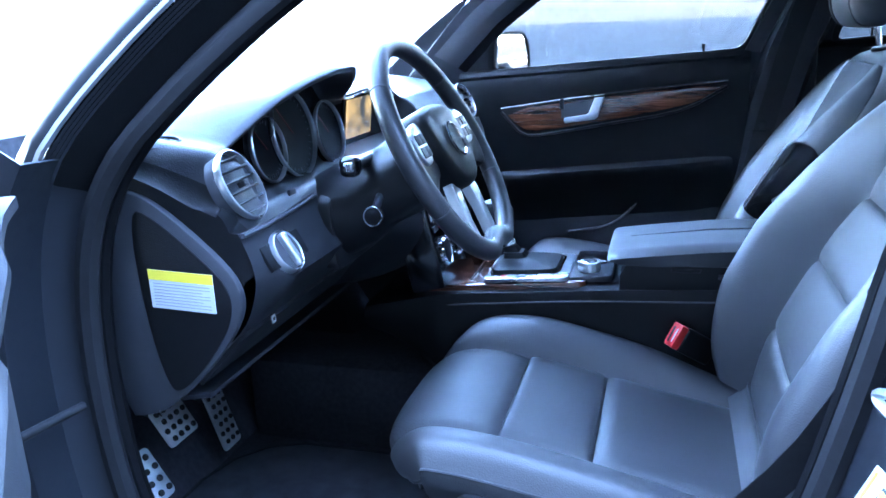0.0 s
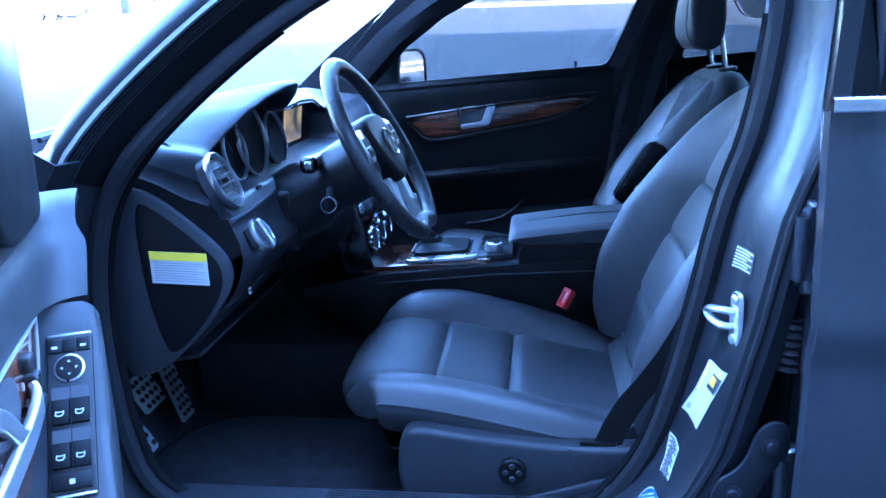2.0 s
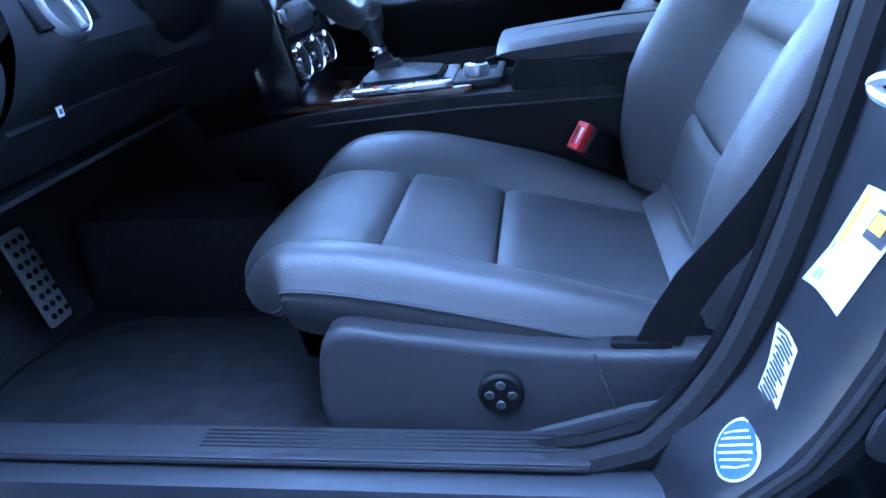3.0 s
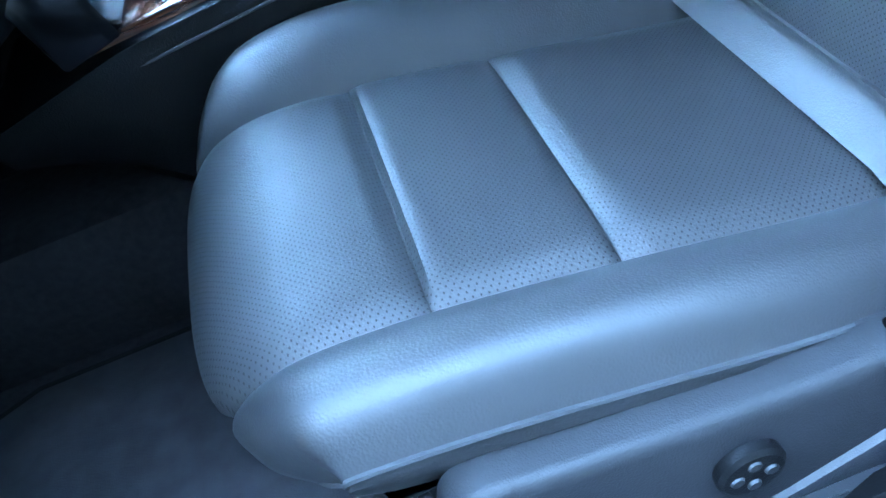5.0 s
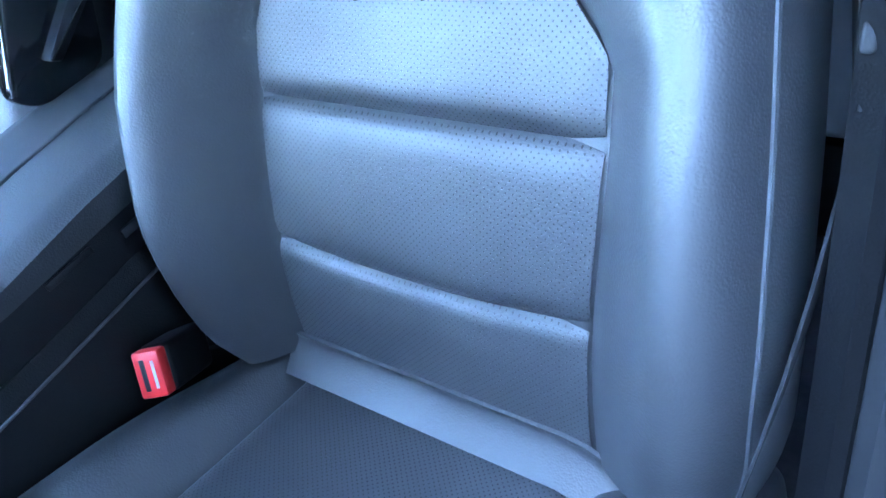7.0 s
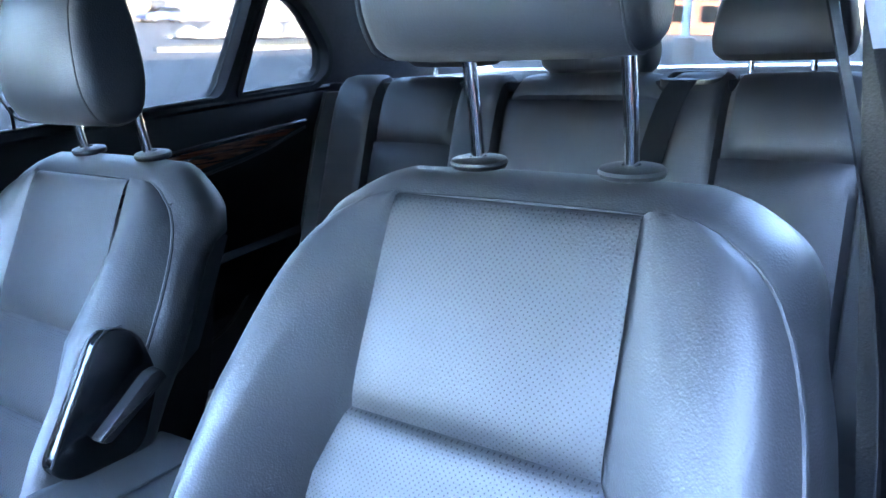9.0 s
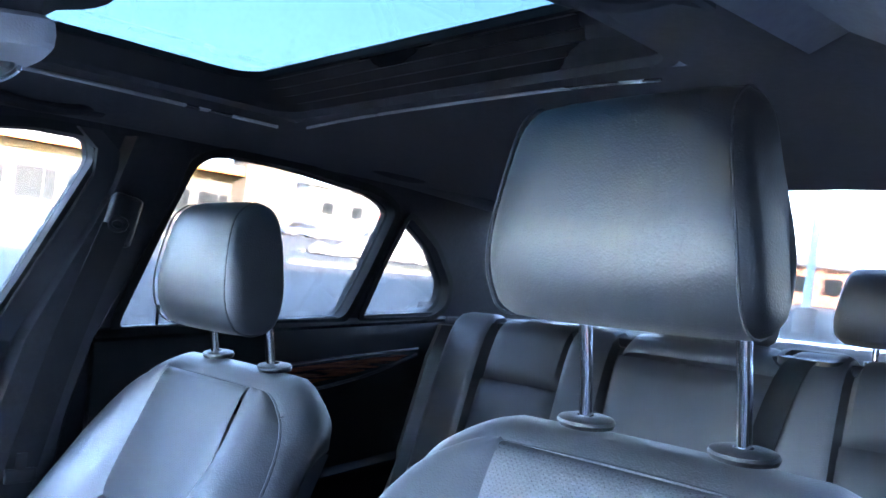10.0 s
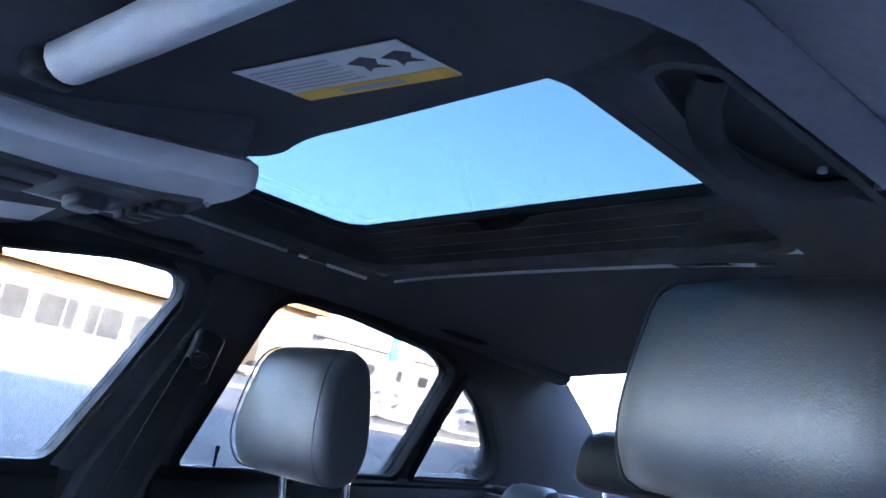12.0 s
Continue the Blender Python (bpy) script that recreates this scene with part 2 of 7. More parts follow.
def screen_picture(name):
    """A dim lit display: amber fading to grey, with darker rows of lettering."""
    m = material(name, (0.05, 0.05, 0.05), 0.25, noise_scale=20, rough_vary=0.02)
    nt = m.node_tree
    b = nt.nodes["Principled BSDF"]
    tc = next(n for n in nt.nodes if n.type == "TEX_COORD")
    n1 = nt.nodes.new("ShaderNodeTexNoise")
    n1.inputs["Scale"].default_value, n1.inputs["Detail"].default_value = 22, 2
    nt.links.new(tc.outputs["Object"], n1.inputs["Vector"])
    rp = nt.nodes.new("ShaderNodeValToRGB")
    rp.color_ramp.elements[0].position, rp.color_ramp.elements[0].color = 0.35, (0.05, 0.055, 0.05, 1)
    rp.color_ramp.elements[1].position, rp.color_ramp.elements[1].color = 0.65, (0.50, 0.33, 0.12, 1)
    nt.links.new(n1.outputs["Fac"], rp.inputs[0])
    nt.links.new(rp.outputs[0], b.inputs["Emission Color"])
    b.inputs["Emission Strength"].default_value = 0.010
    return m


LEATHER = material("leather", (0.020, 0.0205, 0.0225), 0.55, spec=0.78, coat=0.07, noise_scale=30, vary=0.09, bump=0.26, bump_scale=560, kind="grain", fine=(0.08, 22), rough_vary=0.04)
LEATHER_P = perforated("leather_perforated", (0.020, 0.0205, 0.0225), 0.57)
RIMHIDE = material("wheel_leather", (0.015, 0.015, 0.017), 0.42, spec=0.5, coat=0.12, noise_scale=30, vary=0.15, bump=0.25, bump_scale=700, kind="grain", rough_vary=0.07)
SEAM = material("seam_thread", (0.05, 0.05, 0.055), 0.6, noise_scale=300)
PIPING = material("leather_piping", (0.040, 0.041, 0.044), 0.6, spec=0.35, noise_scale=120, vary=0.15, bump=0.2, bump_scale=900, kind="grain")
# black plastic, colour and gloss lowered in place of a bystander's shade
VINYL = material("soft_plastic", (0.004, 0.0041, 0.0047), 0.50, spec=0.18, noise_scale=60, bump=0.3, bump_scale=700, kind="grain")
PLASTIC = material("hard_plastic", (0.006, 0.006, 0.007), 0.45, spec=0.34, noise_scale=60, bump=0.25, bump_scale=900, kind="grain")
GREYPL = material("grey_plastic", (0.017, 0.0174, 0.020), 0.55, spec=0.35, noise_scale=60, bump=0.25, bump_scale=800, kind="grain")
ENDCAP = material("end_cap_plastic", (0.026, 0.027, 0.031), 0.5, noise_scale=60, bump=0.25, bump_scale=800, kind="grain")
DASHTOP = material("dash_skin", (0.017, 0.0178, 0.021), 0.50, spec=0.4, noise_scale=50, bump=0.4, bump_scale=600, kind="grain")
LOWDASH = material("lower_dash_plastic", (0.014, 0.0143, 0.0165), 0.55, spec=0.35, noise_scale=60, bump=0.25, bump_scale=800, kind="grain")
RAIL = material("black_roof_rail", (0.011, 0.011, 0.012), 0.30, spec=0.6, noise_scale=30, rough_vary=0.06)
GLOSSBLACK = material("gloss_black", (0.008, 0.008, 0.009), 0.12, noise_scale=30, rough_vary=0.04)
RUBBER = material("rubber", (0.009, 0.009, 0.010), 0.75, spec=0.22, noise_scale=80, bump=0.2, bump_scale=300)
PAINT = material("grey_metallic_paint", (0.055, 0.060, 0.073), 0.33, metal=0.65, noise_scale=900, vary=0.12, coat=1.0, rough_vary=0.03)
# body paint round the door opening: less gloss, base darkened to imitate shade
SHADEDPAINT = material("shaded_body_paint", (0.016, 0.0178, 0.022), 0.46, metal=0.45, noise_scale=600, vary=0.12, coat=0.2, spec=0.4)
# black trim, lowered further to imitate the shade of someone in the doorway
DOORTRIM = material("door_frame_trim", (0.0032, 0.0032, 0.0036), 0.7, spec=0.08, noise_scale=60, bump=0.2, bump_scale=700, kind="grain")
CHROME = material("chrome", (0.78, 0.79, 0.81), 0.09, metal=1.0, noise_scale=40, vary=0.04, rough_vary=0.04)
SILVER = material("satin_silver", (0.55, 0.56, 0.58), 0.3, metal=0.9, noise_scale=60, vary=0.06, rough_vary=0.06)
STEEL = material("zinc_steel", (0.62, 0.63, 0.65), 0.36, metal=0.8, noise_scale=70, vary=0.12, bump=0.2, bump_scale=200)
CARPET = material("carpet", (0.034, 0.033, 0.038), 0.95, noise_scale=90, vary=0.45, bump=1.0, bump_scale=900, spec=0.15)
MATCLOTH = material("floor_mat_cloth", (0.050, 0.049, 0.055), 0.95, noise_scale=25, vary=0.45, bump=1.0, bump_scale=500, spec=0.15)
VISOR = material("visor_cloth", (0.045, 0.045, 0.050), 0.95, noise_scale=120, vary=0.15, bump=0.5, bump_scale=1200, spec=0.2)
LINING = material("headliner_cloth", (0.058, 0.058, 0.064), 0.95, noise_scale=120, vary=0.2, bump=0.5, bump_scale=1200, spec=0.2)
WOOD = wood("burl_wood")
RED = material("red_button", (0.65, 0.03, 0.03), 0.4, noise_scale=80, vary=0.08)
WHITE = material("white_label", (0.52, 0.52, 0.51), 0.5, noise_scale=60, vary=0.04)
YELLOW = material("yellow_label", (0.80, 0.62, 0.04), 0.5, noise_scale=60, vary=0.05)
ORANGE = material("amber_label", (0.75, 0.42, 0.04), 0.5, noise_scale=60, vary=0.05)
INK = material("ink", (0.03, 0.03, 0.035), 0.6, noise_scale=60)
DIMINK = material("dim_ink", (0.10, 0.10, 0.11), 0.6, noise_scale=60)
DIMRED = material("dark_red_needle", (0.12, 0.012, 0.012), 0.5, noise_scale=60)
DIAL = material("dial_face", (0.006, 0.006, 0.007), 0.75, spec=0.12, noise_scale=60)
SCREENPIC = screen_picture("screen_picture")
TEAL = material("teal_plastic", (0.05, 0.14, 0.16), 0.5, noise_scale=60)
GREYINK = material("grey_ink", (0.32, 0.32, 0.33), 0.6, noise_scale=60)
PALEINK = material("pale_ink", (0.52, 0.52, 0.52), 0.6, noise_scale=60)
BLUE = material("blue_label", (0.02, 0.06, 0.32), 0.45, noise_scale=60)
WEBBING = material("belt_webbing", (0.009, 0.009, 0.010), 0.8, spec=0.2, noise_scale=200, bump=0.6, bump_scale=900)
# lining cloth lightened to imitate daylight from the open door
LITLINING = material("door_lit_lining", (0.15, 0.15, 0.165), 0.9, noise_scale=120, vary=0.15, bump=0.4, bump_scale=1200, spec=0.2)
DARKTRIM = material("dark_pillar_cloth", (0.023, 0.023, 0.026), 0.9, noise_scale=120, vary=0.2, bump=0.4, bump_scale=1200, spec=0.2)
LIGHTPL = material("light_grey_plastic", (0.37, 0.37, 0.385), 0.5, noise_scale=60, vary=0.06, bump=0.2, bump_scale=800, kind="grain")
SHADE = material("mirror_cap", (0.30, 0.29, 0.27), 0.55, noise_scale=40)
GLASS = glass("clear_glass", (0.125, 0.129, 0.131))
REARGLASS = glass("rear_side_glass", (0.062, 0.064, 0.065))
SCREEN = glass("windscreen_glass", (0.80, 0.82, 0.82))
ROOFGLASS = glass("roof_glass", (0.0056, 0.0088, 0.0092))
ROOFGLASS.node_tree.nodes["Principled BSDF"].inputs["IOR"].default_value = 1.08
DARKGLASS = glass("tinted_glass", (0.10, 0.11, 0.12))
MIRROR = material("mirror_silver", (0.92, 0.93, 0.93), 0.02, metal=1.0, noise_scale=5, vary=0.01, rough_vary=0.0)

# ---- body shell ----
def chaikin(pts, k=2, loop=True):
    for _ in range(k):
        out = []
        for i in range(len(pts) if loop else len(pts) - 1):
            a, b = Vector(pts[i]), Vector(pts[(i + 1) % len(pts)])
            out += [a * 0.75 + b * 0.25, a * 0.25 + b * 0.75]
        pts = out if loop else [Vector(pts[0]), *out, Vector(pts[-1])]
    return [tuple(p) for p in pts]


def fillet(pts, r, n=5):
    """Round the corners of a polygon, each by r or as far as its edges allow."""
    out, m = [], len(pts)
    for i in range(m):
        p, a, b = Vector(pts[i]), Vector(pts[i - 1]), Vector(pts[(i + 1) % m])
        k = min(r, 0.45 * (a - p).length, 0.45 * (b - p).length)
        a, b = p + (a - p).normalized() * k, p + (b - p).normalized() * k
        for j in range(n + 1):
            t = j / n
            out.append(tuple(a * (1 - t) ** 2 + p * 2 * t * (1 - t) + b * t * t))
    return out


def ydrv(z):
    """The driver's door plane, leaning in above the belt line."""
    return -0.695 + (0.27 * (z - 0.95) if z > 0.95 else 0.0)


def ypas(z):
    return 0.70 - (0.20 * (z - 0.97) if z > 0.97 else 0.0)


LOOP = chaikin([(-0.70, 0.345), (-0.80, 0.375), (-0.835, 0.49), (-0.845, 0.68), (-0.825, 0.82), (-0.775, 0.915), (-0.66, 1.025), (-0.52, 1.13), (-0.35, 1.215), (-0.15, 1.275),
                (0.03, 1.295), (0.135, 1.285), (0.158, 1.20), (0.15, 1.10), (0.125, 0.98), (0.085, 0.86), (0.06, 0.72), (0.02, 0.545), (-0.02, 0.445), (-0.10, 0.352)], 2)


def offset(i, d, dy, pts=LOOP, loop=True):
    n = len(pts)
    a = Vector(pts[(i - 1) % n] if loop or i else pts[i])
    b = Vector(pts[(i + 1) % n] if loop or i < n - 1 else pts[i])
    t = (b - a).normalized()
    p = Vector(pts[i]) + Vector((-t.y, t.x)) * d
    return Vector((p.x, ydrv(p.y) + dy, p.y))


def band(idx, sect, thick=0.003, loop=False):
    bm = loft([[offset(i, d, dy) for d, dy in sect] for i in idx], False, False, loop)
    if thick:
        bmesh.ops.solidify(bm, geom=bm.faces[:], thickness=thick)
    return fix(bm)


NL = len(LOOP)
UPPER = [i for i in range(NL * 57 // 100) if LOOP[i][1] > 0.86 and LOOP[i][0] < 0.13]
FRONT = [i for i in range(NL // 2) if LOOP[i][1] < 0.92 and LOOP[i][0] < -0.60]
SILL = [i for i in range(NL) if LOOP[i][1] < 0.46 and i > NL // 2] + [i for i in range(NL) if LOOP[i][1] < 0.46 and i <= NL // 2]
ALL = list(range(NL))
TOP = [i for i in range(NL) if LOOP[i][1] > 1.10]
LOW = [(TOP[-1] + k) % NL for k in range(NL - len(TOP) + 2)]

body = empty("car_body", "dark grey metallic sedan body with its front door open", "car body", kind="structure", at=(0, 0, 0.3))
part("door_seal", loft([[offset(i, 0.008 + 0.016 * math.cos(a), -0.004 + 0.014 * math.sin(a)) for a in [2 * math.pi * k / 8 for k in range(8)]] for i in ALL], True, False, True), RUBBER, body, "black rubber door seal round the opening")
def inner_depth(i):
    z = LOOP[i][1]
    return 0.012 + 0.055 * ease(1.12, 1.25, z)


part("inner_trim", loft([[offset(i, d_, dy) for d_, dy in ((-0.002, 0.02 + inner_depth(i)), (-0.010, 0.01 + 0.5 * inner_depth(i)), (-0.006, 0.008), (0.006, 0.004))] for i in LOW], False, False), DOORTRIM, body, "trim lining the door opening, darkened to imitate shade")
part("upper_trim", loft([[offset(i, d_, dy) for d_, dy in ((-0.002, 0.032), (-0.006, 0.020), (-0.006, 0.008), (0.006, 0.004))] for i in TOP], False, False), LITLINING, body, "grey cloth trim above the door opening")
part("door_jamb", band(UPPER, [(0.016, 0.0), (0.028, -0.006), (0.047, -0.030), (0.052, -0.034), (0.056, -0.033), (0.071, -0.040)]), DOORTRIM, body, "black jamb beside the door seal")
for k in range(4):
    part("weatherstrip_rib", band(UPPER, [(0.052 + 0.0042 * k, -0.033 - 0.002 * k), (0.054 + 0.0042 * k, -0.038 - 0.002 * k), (0.0555 + 0.0042 * k, -0.034 - 0.002 * k)], 0.0015), GREYPL, body)
part("drip_moulding", band(UPPER, [(0.070, -0.043), (0.072, -0.048), (0.078, -0.048), (0.080, -0.044)]), SILVER, body, "bright moulding along the pillar")
part("front_pillar", band(UPPER, [(0.080, -0.043), (0.090, -0.046), (0.104, -0.040), (0.118, -0.022), (0.124, 0.02), (0.122, 0.06)]), SHADEDPAINT, body)
part("hinge_pillar", band(FRONT, [(0.016, 0.0), (0.03, -0.006), (0.055, -0.03), (0.06, -0.09), (0.10, -0.10), (0.30, -0.10)]), SHADEDPAINT, body)
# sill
part("sill", loft([[Vector((x, y, z)) for y, z in ((-0.64, 0.345), (-0.665, 0.362), (-0.71, 0.362), (-0.735, 0.352), (-0.75, 0.325), (-0.80, 0.315), (-0.83, 0.29), (-0.84, 0.22), (-0.80, 0.18), (-0.64, 0.18))] for x in np.linspace(-0.98, 0.12, 12)]), SHADEDPAINT, body)
scuff = part("sill_plate", merge(rbox((0.66, 0.058, 0.007), (-0.45, -0.688, 0.3665), 0.003), rbox((0.66, 0.010, 0.003), (-0.45, -0.7105, 0.3705), 0.0014, 2)), GREYPL, body, "dark plastic sill plate with fine ribs")
for k in range(5):
    part("rib", rbox((0.36, 0.0022, 0.0016), (-0.33, -0.668 - 0.0065 * k, 0.3705), 0.0005, 1), PLASTIC, scuff)
part("sill_clip", revolve([(0.006, 0), (0.006, 0.003), (0.004, 0.005)], 12, Matrix.Translation((-0.165, -0.742, 0.34))), STEEL, body)

# centre pillar, painted, with striker, stickers and hinges
XB = ([0.30, 0.40, 0.455, 0.545, 0.72, 0.86, 0.98, 1.10, 1.20, 1.32], [-0.10, -0.075, -0.02, 0.02, 0.06, 0.085, 0.125, 0.15, 0.158, 0.165])
PIL = [(0.006, 0.016), (0.012, -0.012), (0.030, -0.040), (0.036, -0.062), (0.040, -0.095), (0.052, -0.115), (0.078, -0.125), (0.098, -0.118), (0.102, -0.09), (0.115, -0.06), (0.12, 0.0)]


def pillar(z, k):
    u, v = PIL[k]
    return Vector((table(*XB, z) + u, ydrv(z) + v + 0.01, z))


rings = [[pillar(z, k) for k in range(len(PIL))] for z in np.linspace(0.30, 1.32, 30)]
part("center_pillar", loft(rings), SHADEDPAINT, body, "grey painted door pillar")
part("pillar_groove", tube([pillar(z, 5) + Vector((0.012, -0.004, 0)) for z in np.linspace(0.40, 1.28, 20)], 0.006, 8), RUBBER, body)


def on_pillar(z, v, out=0.002):
    """A place on the pillar's face: v runs from the cabin to the outside."""
    a = table([0, 1], [1.0, 5.0], v)
    i = min(int(a), 4)
    p = pillar(z, i).lerp(pillar(z, i + 1), a - i)
    d = (pillar(z, i + 1) - pillar(z, i)).normalized()
    nrm = d.cross(Vector((0, 0, 1)))
    return p + (nrm if nrm.x < 0 else -nrm) * out


def sticker(name, q, u0, u1, w0, w1, mat, parent, out=0.0016):
    """A patch of a label: q holds its (z, v) corners, u runs across it and w down it."""
    def fn(a, b):
        u, w = lerp(u0, u1, a), lerp(w0, w1, b)
        z = lerp(lerp(q[0][0], q[1][0], u), lerp(q[2][0], q[3][0], u), w)
        v = lerp(lerp(q[0][1], q[1][1], u), lerp(q[2][1], q[3][1], u), w)
        return on_pillar(z, v, out)
    return part(name, surface(fn, 6, 8, 0.0006), mat, parent)


st = empty("pillar_label", "white tyre pressure sticker on the grey door pillar", "label", at=on_pillar(0.60, 0.3))
Q = ((0.648, 0.39), (0.650, 0.86), (0.562, 0.15), (0.552, 0.61))
sticker("paper", Q, 0, 1, 0, 1, WHITE, st)
sticker("stripe", Q, 0.10, 0.20, 0.06, 0.55, YELLOW, st, 0.0024)
sticker("stripe_print", Q, 0.05, 0.10, 0.20, 0.62, GREYINK, st, 0.0024)
sticker("pictogram", Q, 0.52, 0.95, 0.12, 0.38, INK, st, 0.0024)
sticker("pictogram_tint", Q, 0.56, 0.82, 0.15, 0.30, YELLOW, st, 0.0032)
sticker("round_mark", Q, 0.08, 0.22, 0.82, 0.93, GREYINK, st, 0.0024)
for k in range(5):
    sticker("print_bar", Q, 0.32, 0.60 + 0.06 * (k % 3), 0.52 + 0.08 * k, 0.535 + 0.08 * k, PALEINK, st, 0.0024)
st = empty("pillar_label", "small black and white data sticker on the door pillar", "label", at=on_pillar(0.795, 0.5))
Q = ((0.812, 0.26), (0.812, 0.74), (0.780, 0.24), (0.784, 0.76))
sticker("paper", Q, 0, 1, 0, 1, INK, st)
for k in range(7):
    sticker("print_bar", Q, 0.06, (0.95, 0.80, 0.95, 0.70)[k % 4], 0.06 + 0.135 * k, 0.125 + 0.135 * k, WHITE, st, 0.0024)
st = empty("pillar_label", "narrow barcode sticker low on the door pillar", "label", at=on_pillar(0.48, 0.3))
Q = ((0.522, 0.14), (0.512, 0.46), (0.452, 0.36), (0.446, 0.70))
sticker("paper", Q, 0, 1, 0, 1, WHITE, st)
for k in range(20):
    sticker("print_bar", Q, 0.08 + 0.1 * (k % 2), (0.72, 0.90, 0.80, 0.92, 0.66)[k % 5], 0.03 + 0.0475 * k, 0.060 + 0.0475 * k, INK, st, 0.0024)
st = empty("round_label", "round blue and white sticker at the foot of the door pillar", "label", at=on_pillar(0.432, 0.64))


def disc(r, out):
    def fn(a, q):
        s, t = r * q * math.sin(2 * math.pi * a), r * q * math.cos(2 * math.pi * a)
        return on_pillar(0.432 + 0.012 * s + 0.012 * t, 0.645 - 0.24 * s + 0.11 * t, out)
    return surface(fn, 32, 4, 0.0004)


part("rim", disc(1.0, 0.0018), WHITE, st)
part("disc", disc(0.90, 0.0026), BLUE, st)
Q = ((0.444 - 0.006, 0.405 - 0.055), (0.444 + 0.006, 0.405 + 0.055), (0.420 - 0.006, 0.885 - 0.055), (0.420 + 0.006, 0.885 + 0.055))
for k in range(6):
    e = 0.20 * abs(k - 2.5)
    sticker("print_bar", Q, 0.0 + 0.5 * e - 0.3, 1.3 - 0.5 * e, 0.22 + 0.10 * k, 0.25 + 0.10 * k, PALEINK, st, 0.0034)

stk = empty("door_striker", "zinc door striker bolted to the grey pillar", "striker", at=(0.094, -0.76, 0.72))
pz = on_pillar(0.722, 0.72, 0.0)
ms = Matrix.Translation(pz) @ Matrix.Rotation(radians(-90), 4, "Y") @ Matrix.Rotation(radians(12), 4, "X") @ Matrix.Scale(0.80, 4)
part("plate", slab([(u, v) for u, v in chaikin([(-0.048, -0.012), (-0.03, -0.018), (0.03, -0.018), (0.048, -0.012), (0.048, 0.012), (0.03, 0.018), (-0.03, 0.018), (-0.048, 0.012)], 2)], lambda u, v, w: ms @ Vector((u, v, w)), 0.007, 0.002), STEEL, stk)
part("loop", tube(curve([ms @ Vector(p) for p in ((0.012, 0.0, 0.004), (0.014, 0.012, 0.020), (0.008, 0.040, 0.030), (0.0, 0.052, 0.031), (-0.008, 0.040, 0.030), (-0.014, 0.012, 0.020), (-0.012, 0.0, 0.004))], 24), 0.0052, 8), STEEL, stk)
for k in (-1, 1):
    part("bolt", revolve([(0.009, 0), (0.009, 0.004), (0.006, 0.006), (0.003, 0.006)], 12, ms @ Matrix.Translation((0.034 * k, 0, 0.006))), STEEL, stk)

for z in (0.83, 0.50):
    hg = part("door_hinge", slab(chaikin([(-0.06, -0.03), (-0.03, -0.016), (0.03, -0.016), (0.06, -0.03), (0.06, 0.012), (-0.06, 0.012)], 2), lambda u, v, w: Vector((0.175 - w, -0.80 + v, z + u)), 0.012, 0.003), PAINT, body, "dark painted rear door hinge")
    part("pin", bar((0.158, -0.815, z - 0.04), (0.158, -0.815, z + 0.04), 0.009), PAINT, hg)
    for k in (-1, 1):
        part("bolt", revolve([(0.011, 0), (0.011, 0.005), (0.006, 0.008)], 12, Matrix.Translation((0.163, -0.80, z + 0.042 * k)) @ Matrix.Rotation(radians(-90), 4, "Y")), PAINT, hg)
def bracket_at(u, v, w):
    return Vector((u, -0.8165 - w, v))


hb = part("hinge_bracket", slab(chaikin([(0.066, 0.462), (0.072, 0.505), (0.098, 0.522), (0.114, 0.545), (0.122, 0.582), (0.146, 0.600), (0.166, 0.588), (0.166, 0.545), (0.142, 0.520), (0.130, 0.490), (0.120, 0.464)], 2), bracket_at, 0.006, 0.002), SHADEDPAINT, body, "dark painted door hinge bracket")
for u, v in ((0.096, 0.490), (0.143, 0.562)):
    part("bolt", revolve([(0.013, 0), (0.013, 0.002), (0.008, 0.003), (0.007, 0.007), (0.004, 0.008)], 14, Matrix.Translation(bracket_at(u, v, 0.006)) @ Matrix.Rotation(radians(90), 4, "X")), SHADEDPAINT, hb)
part("door_wiring_boot", loft([[Vector((0.165 + 0.0, -0.79, 0.66 + 0.006 * i)) + Vector((math.cos(a), math.sin(a), 0)) * (0.014 if i % 2 else 0.018) for a in [k * math.pi / 5 for k in range(10)]] for i in range(13)]), RUBBER, body, "ribbed rubber cable boot")
part("gap_wall", surface(lambda a, b: Vector((0.195 + 0.03 * b, lerp(-0.68, -0.83, b), lerp(0.32, 1.30, a))), 4, 2, 0.003), RUBBER, body)

# rear door on the driver's side, closed
rd = empty("rear_door", "closed dark grey metallic rear door with chrome belt strip", "car door", at=(0.6, -0.86, 0.3))


def rear_skin(a, b):
    x, z = lerp(0.165, 1.25, a), lerp(0.25, 1.0, b)
    bulge = 0.022 * math.sin(math.pi * min(1, (z - 0.25) / 0.75)) + 0.012 * ease(0.70, 0.735, z) - 0.012 * ease(0.735, 0.80, z) * 0.5
    return Vector((x, -0.845 - bulge, z))


part("skin", surface(rear_skin, 20, 28, 0.004), PAINT, rd)
part("edge", loft([[rear_skin(0, b) + Vector(d) for d in ((0, 0, 0), (-0.006, 0.004, 0), (-0.004, 0.014, 0), (0.010, 0.016, 0), (0.012, 0.004, 0))] for b in np.linspace(0, 1, 16)]), PAINT, rd)
part("inner_shell", rbox((1.05, 0.03, 0.72), (0.70, -0.765, 0.60), 0.006), VINYL, rd)
part("inner_edge", rbox((0.02, 0.07, 0.70), (0.185, -0.808, 0.62), 0.006), PAINT, rd)
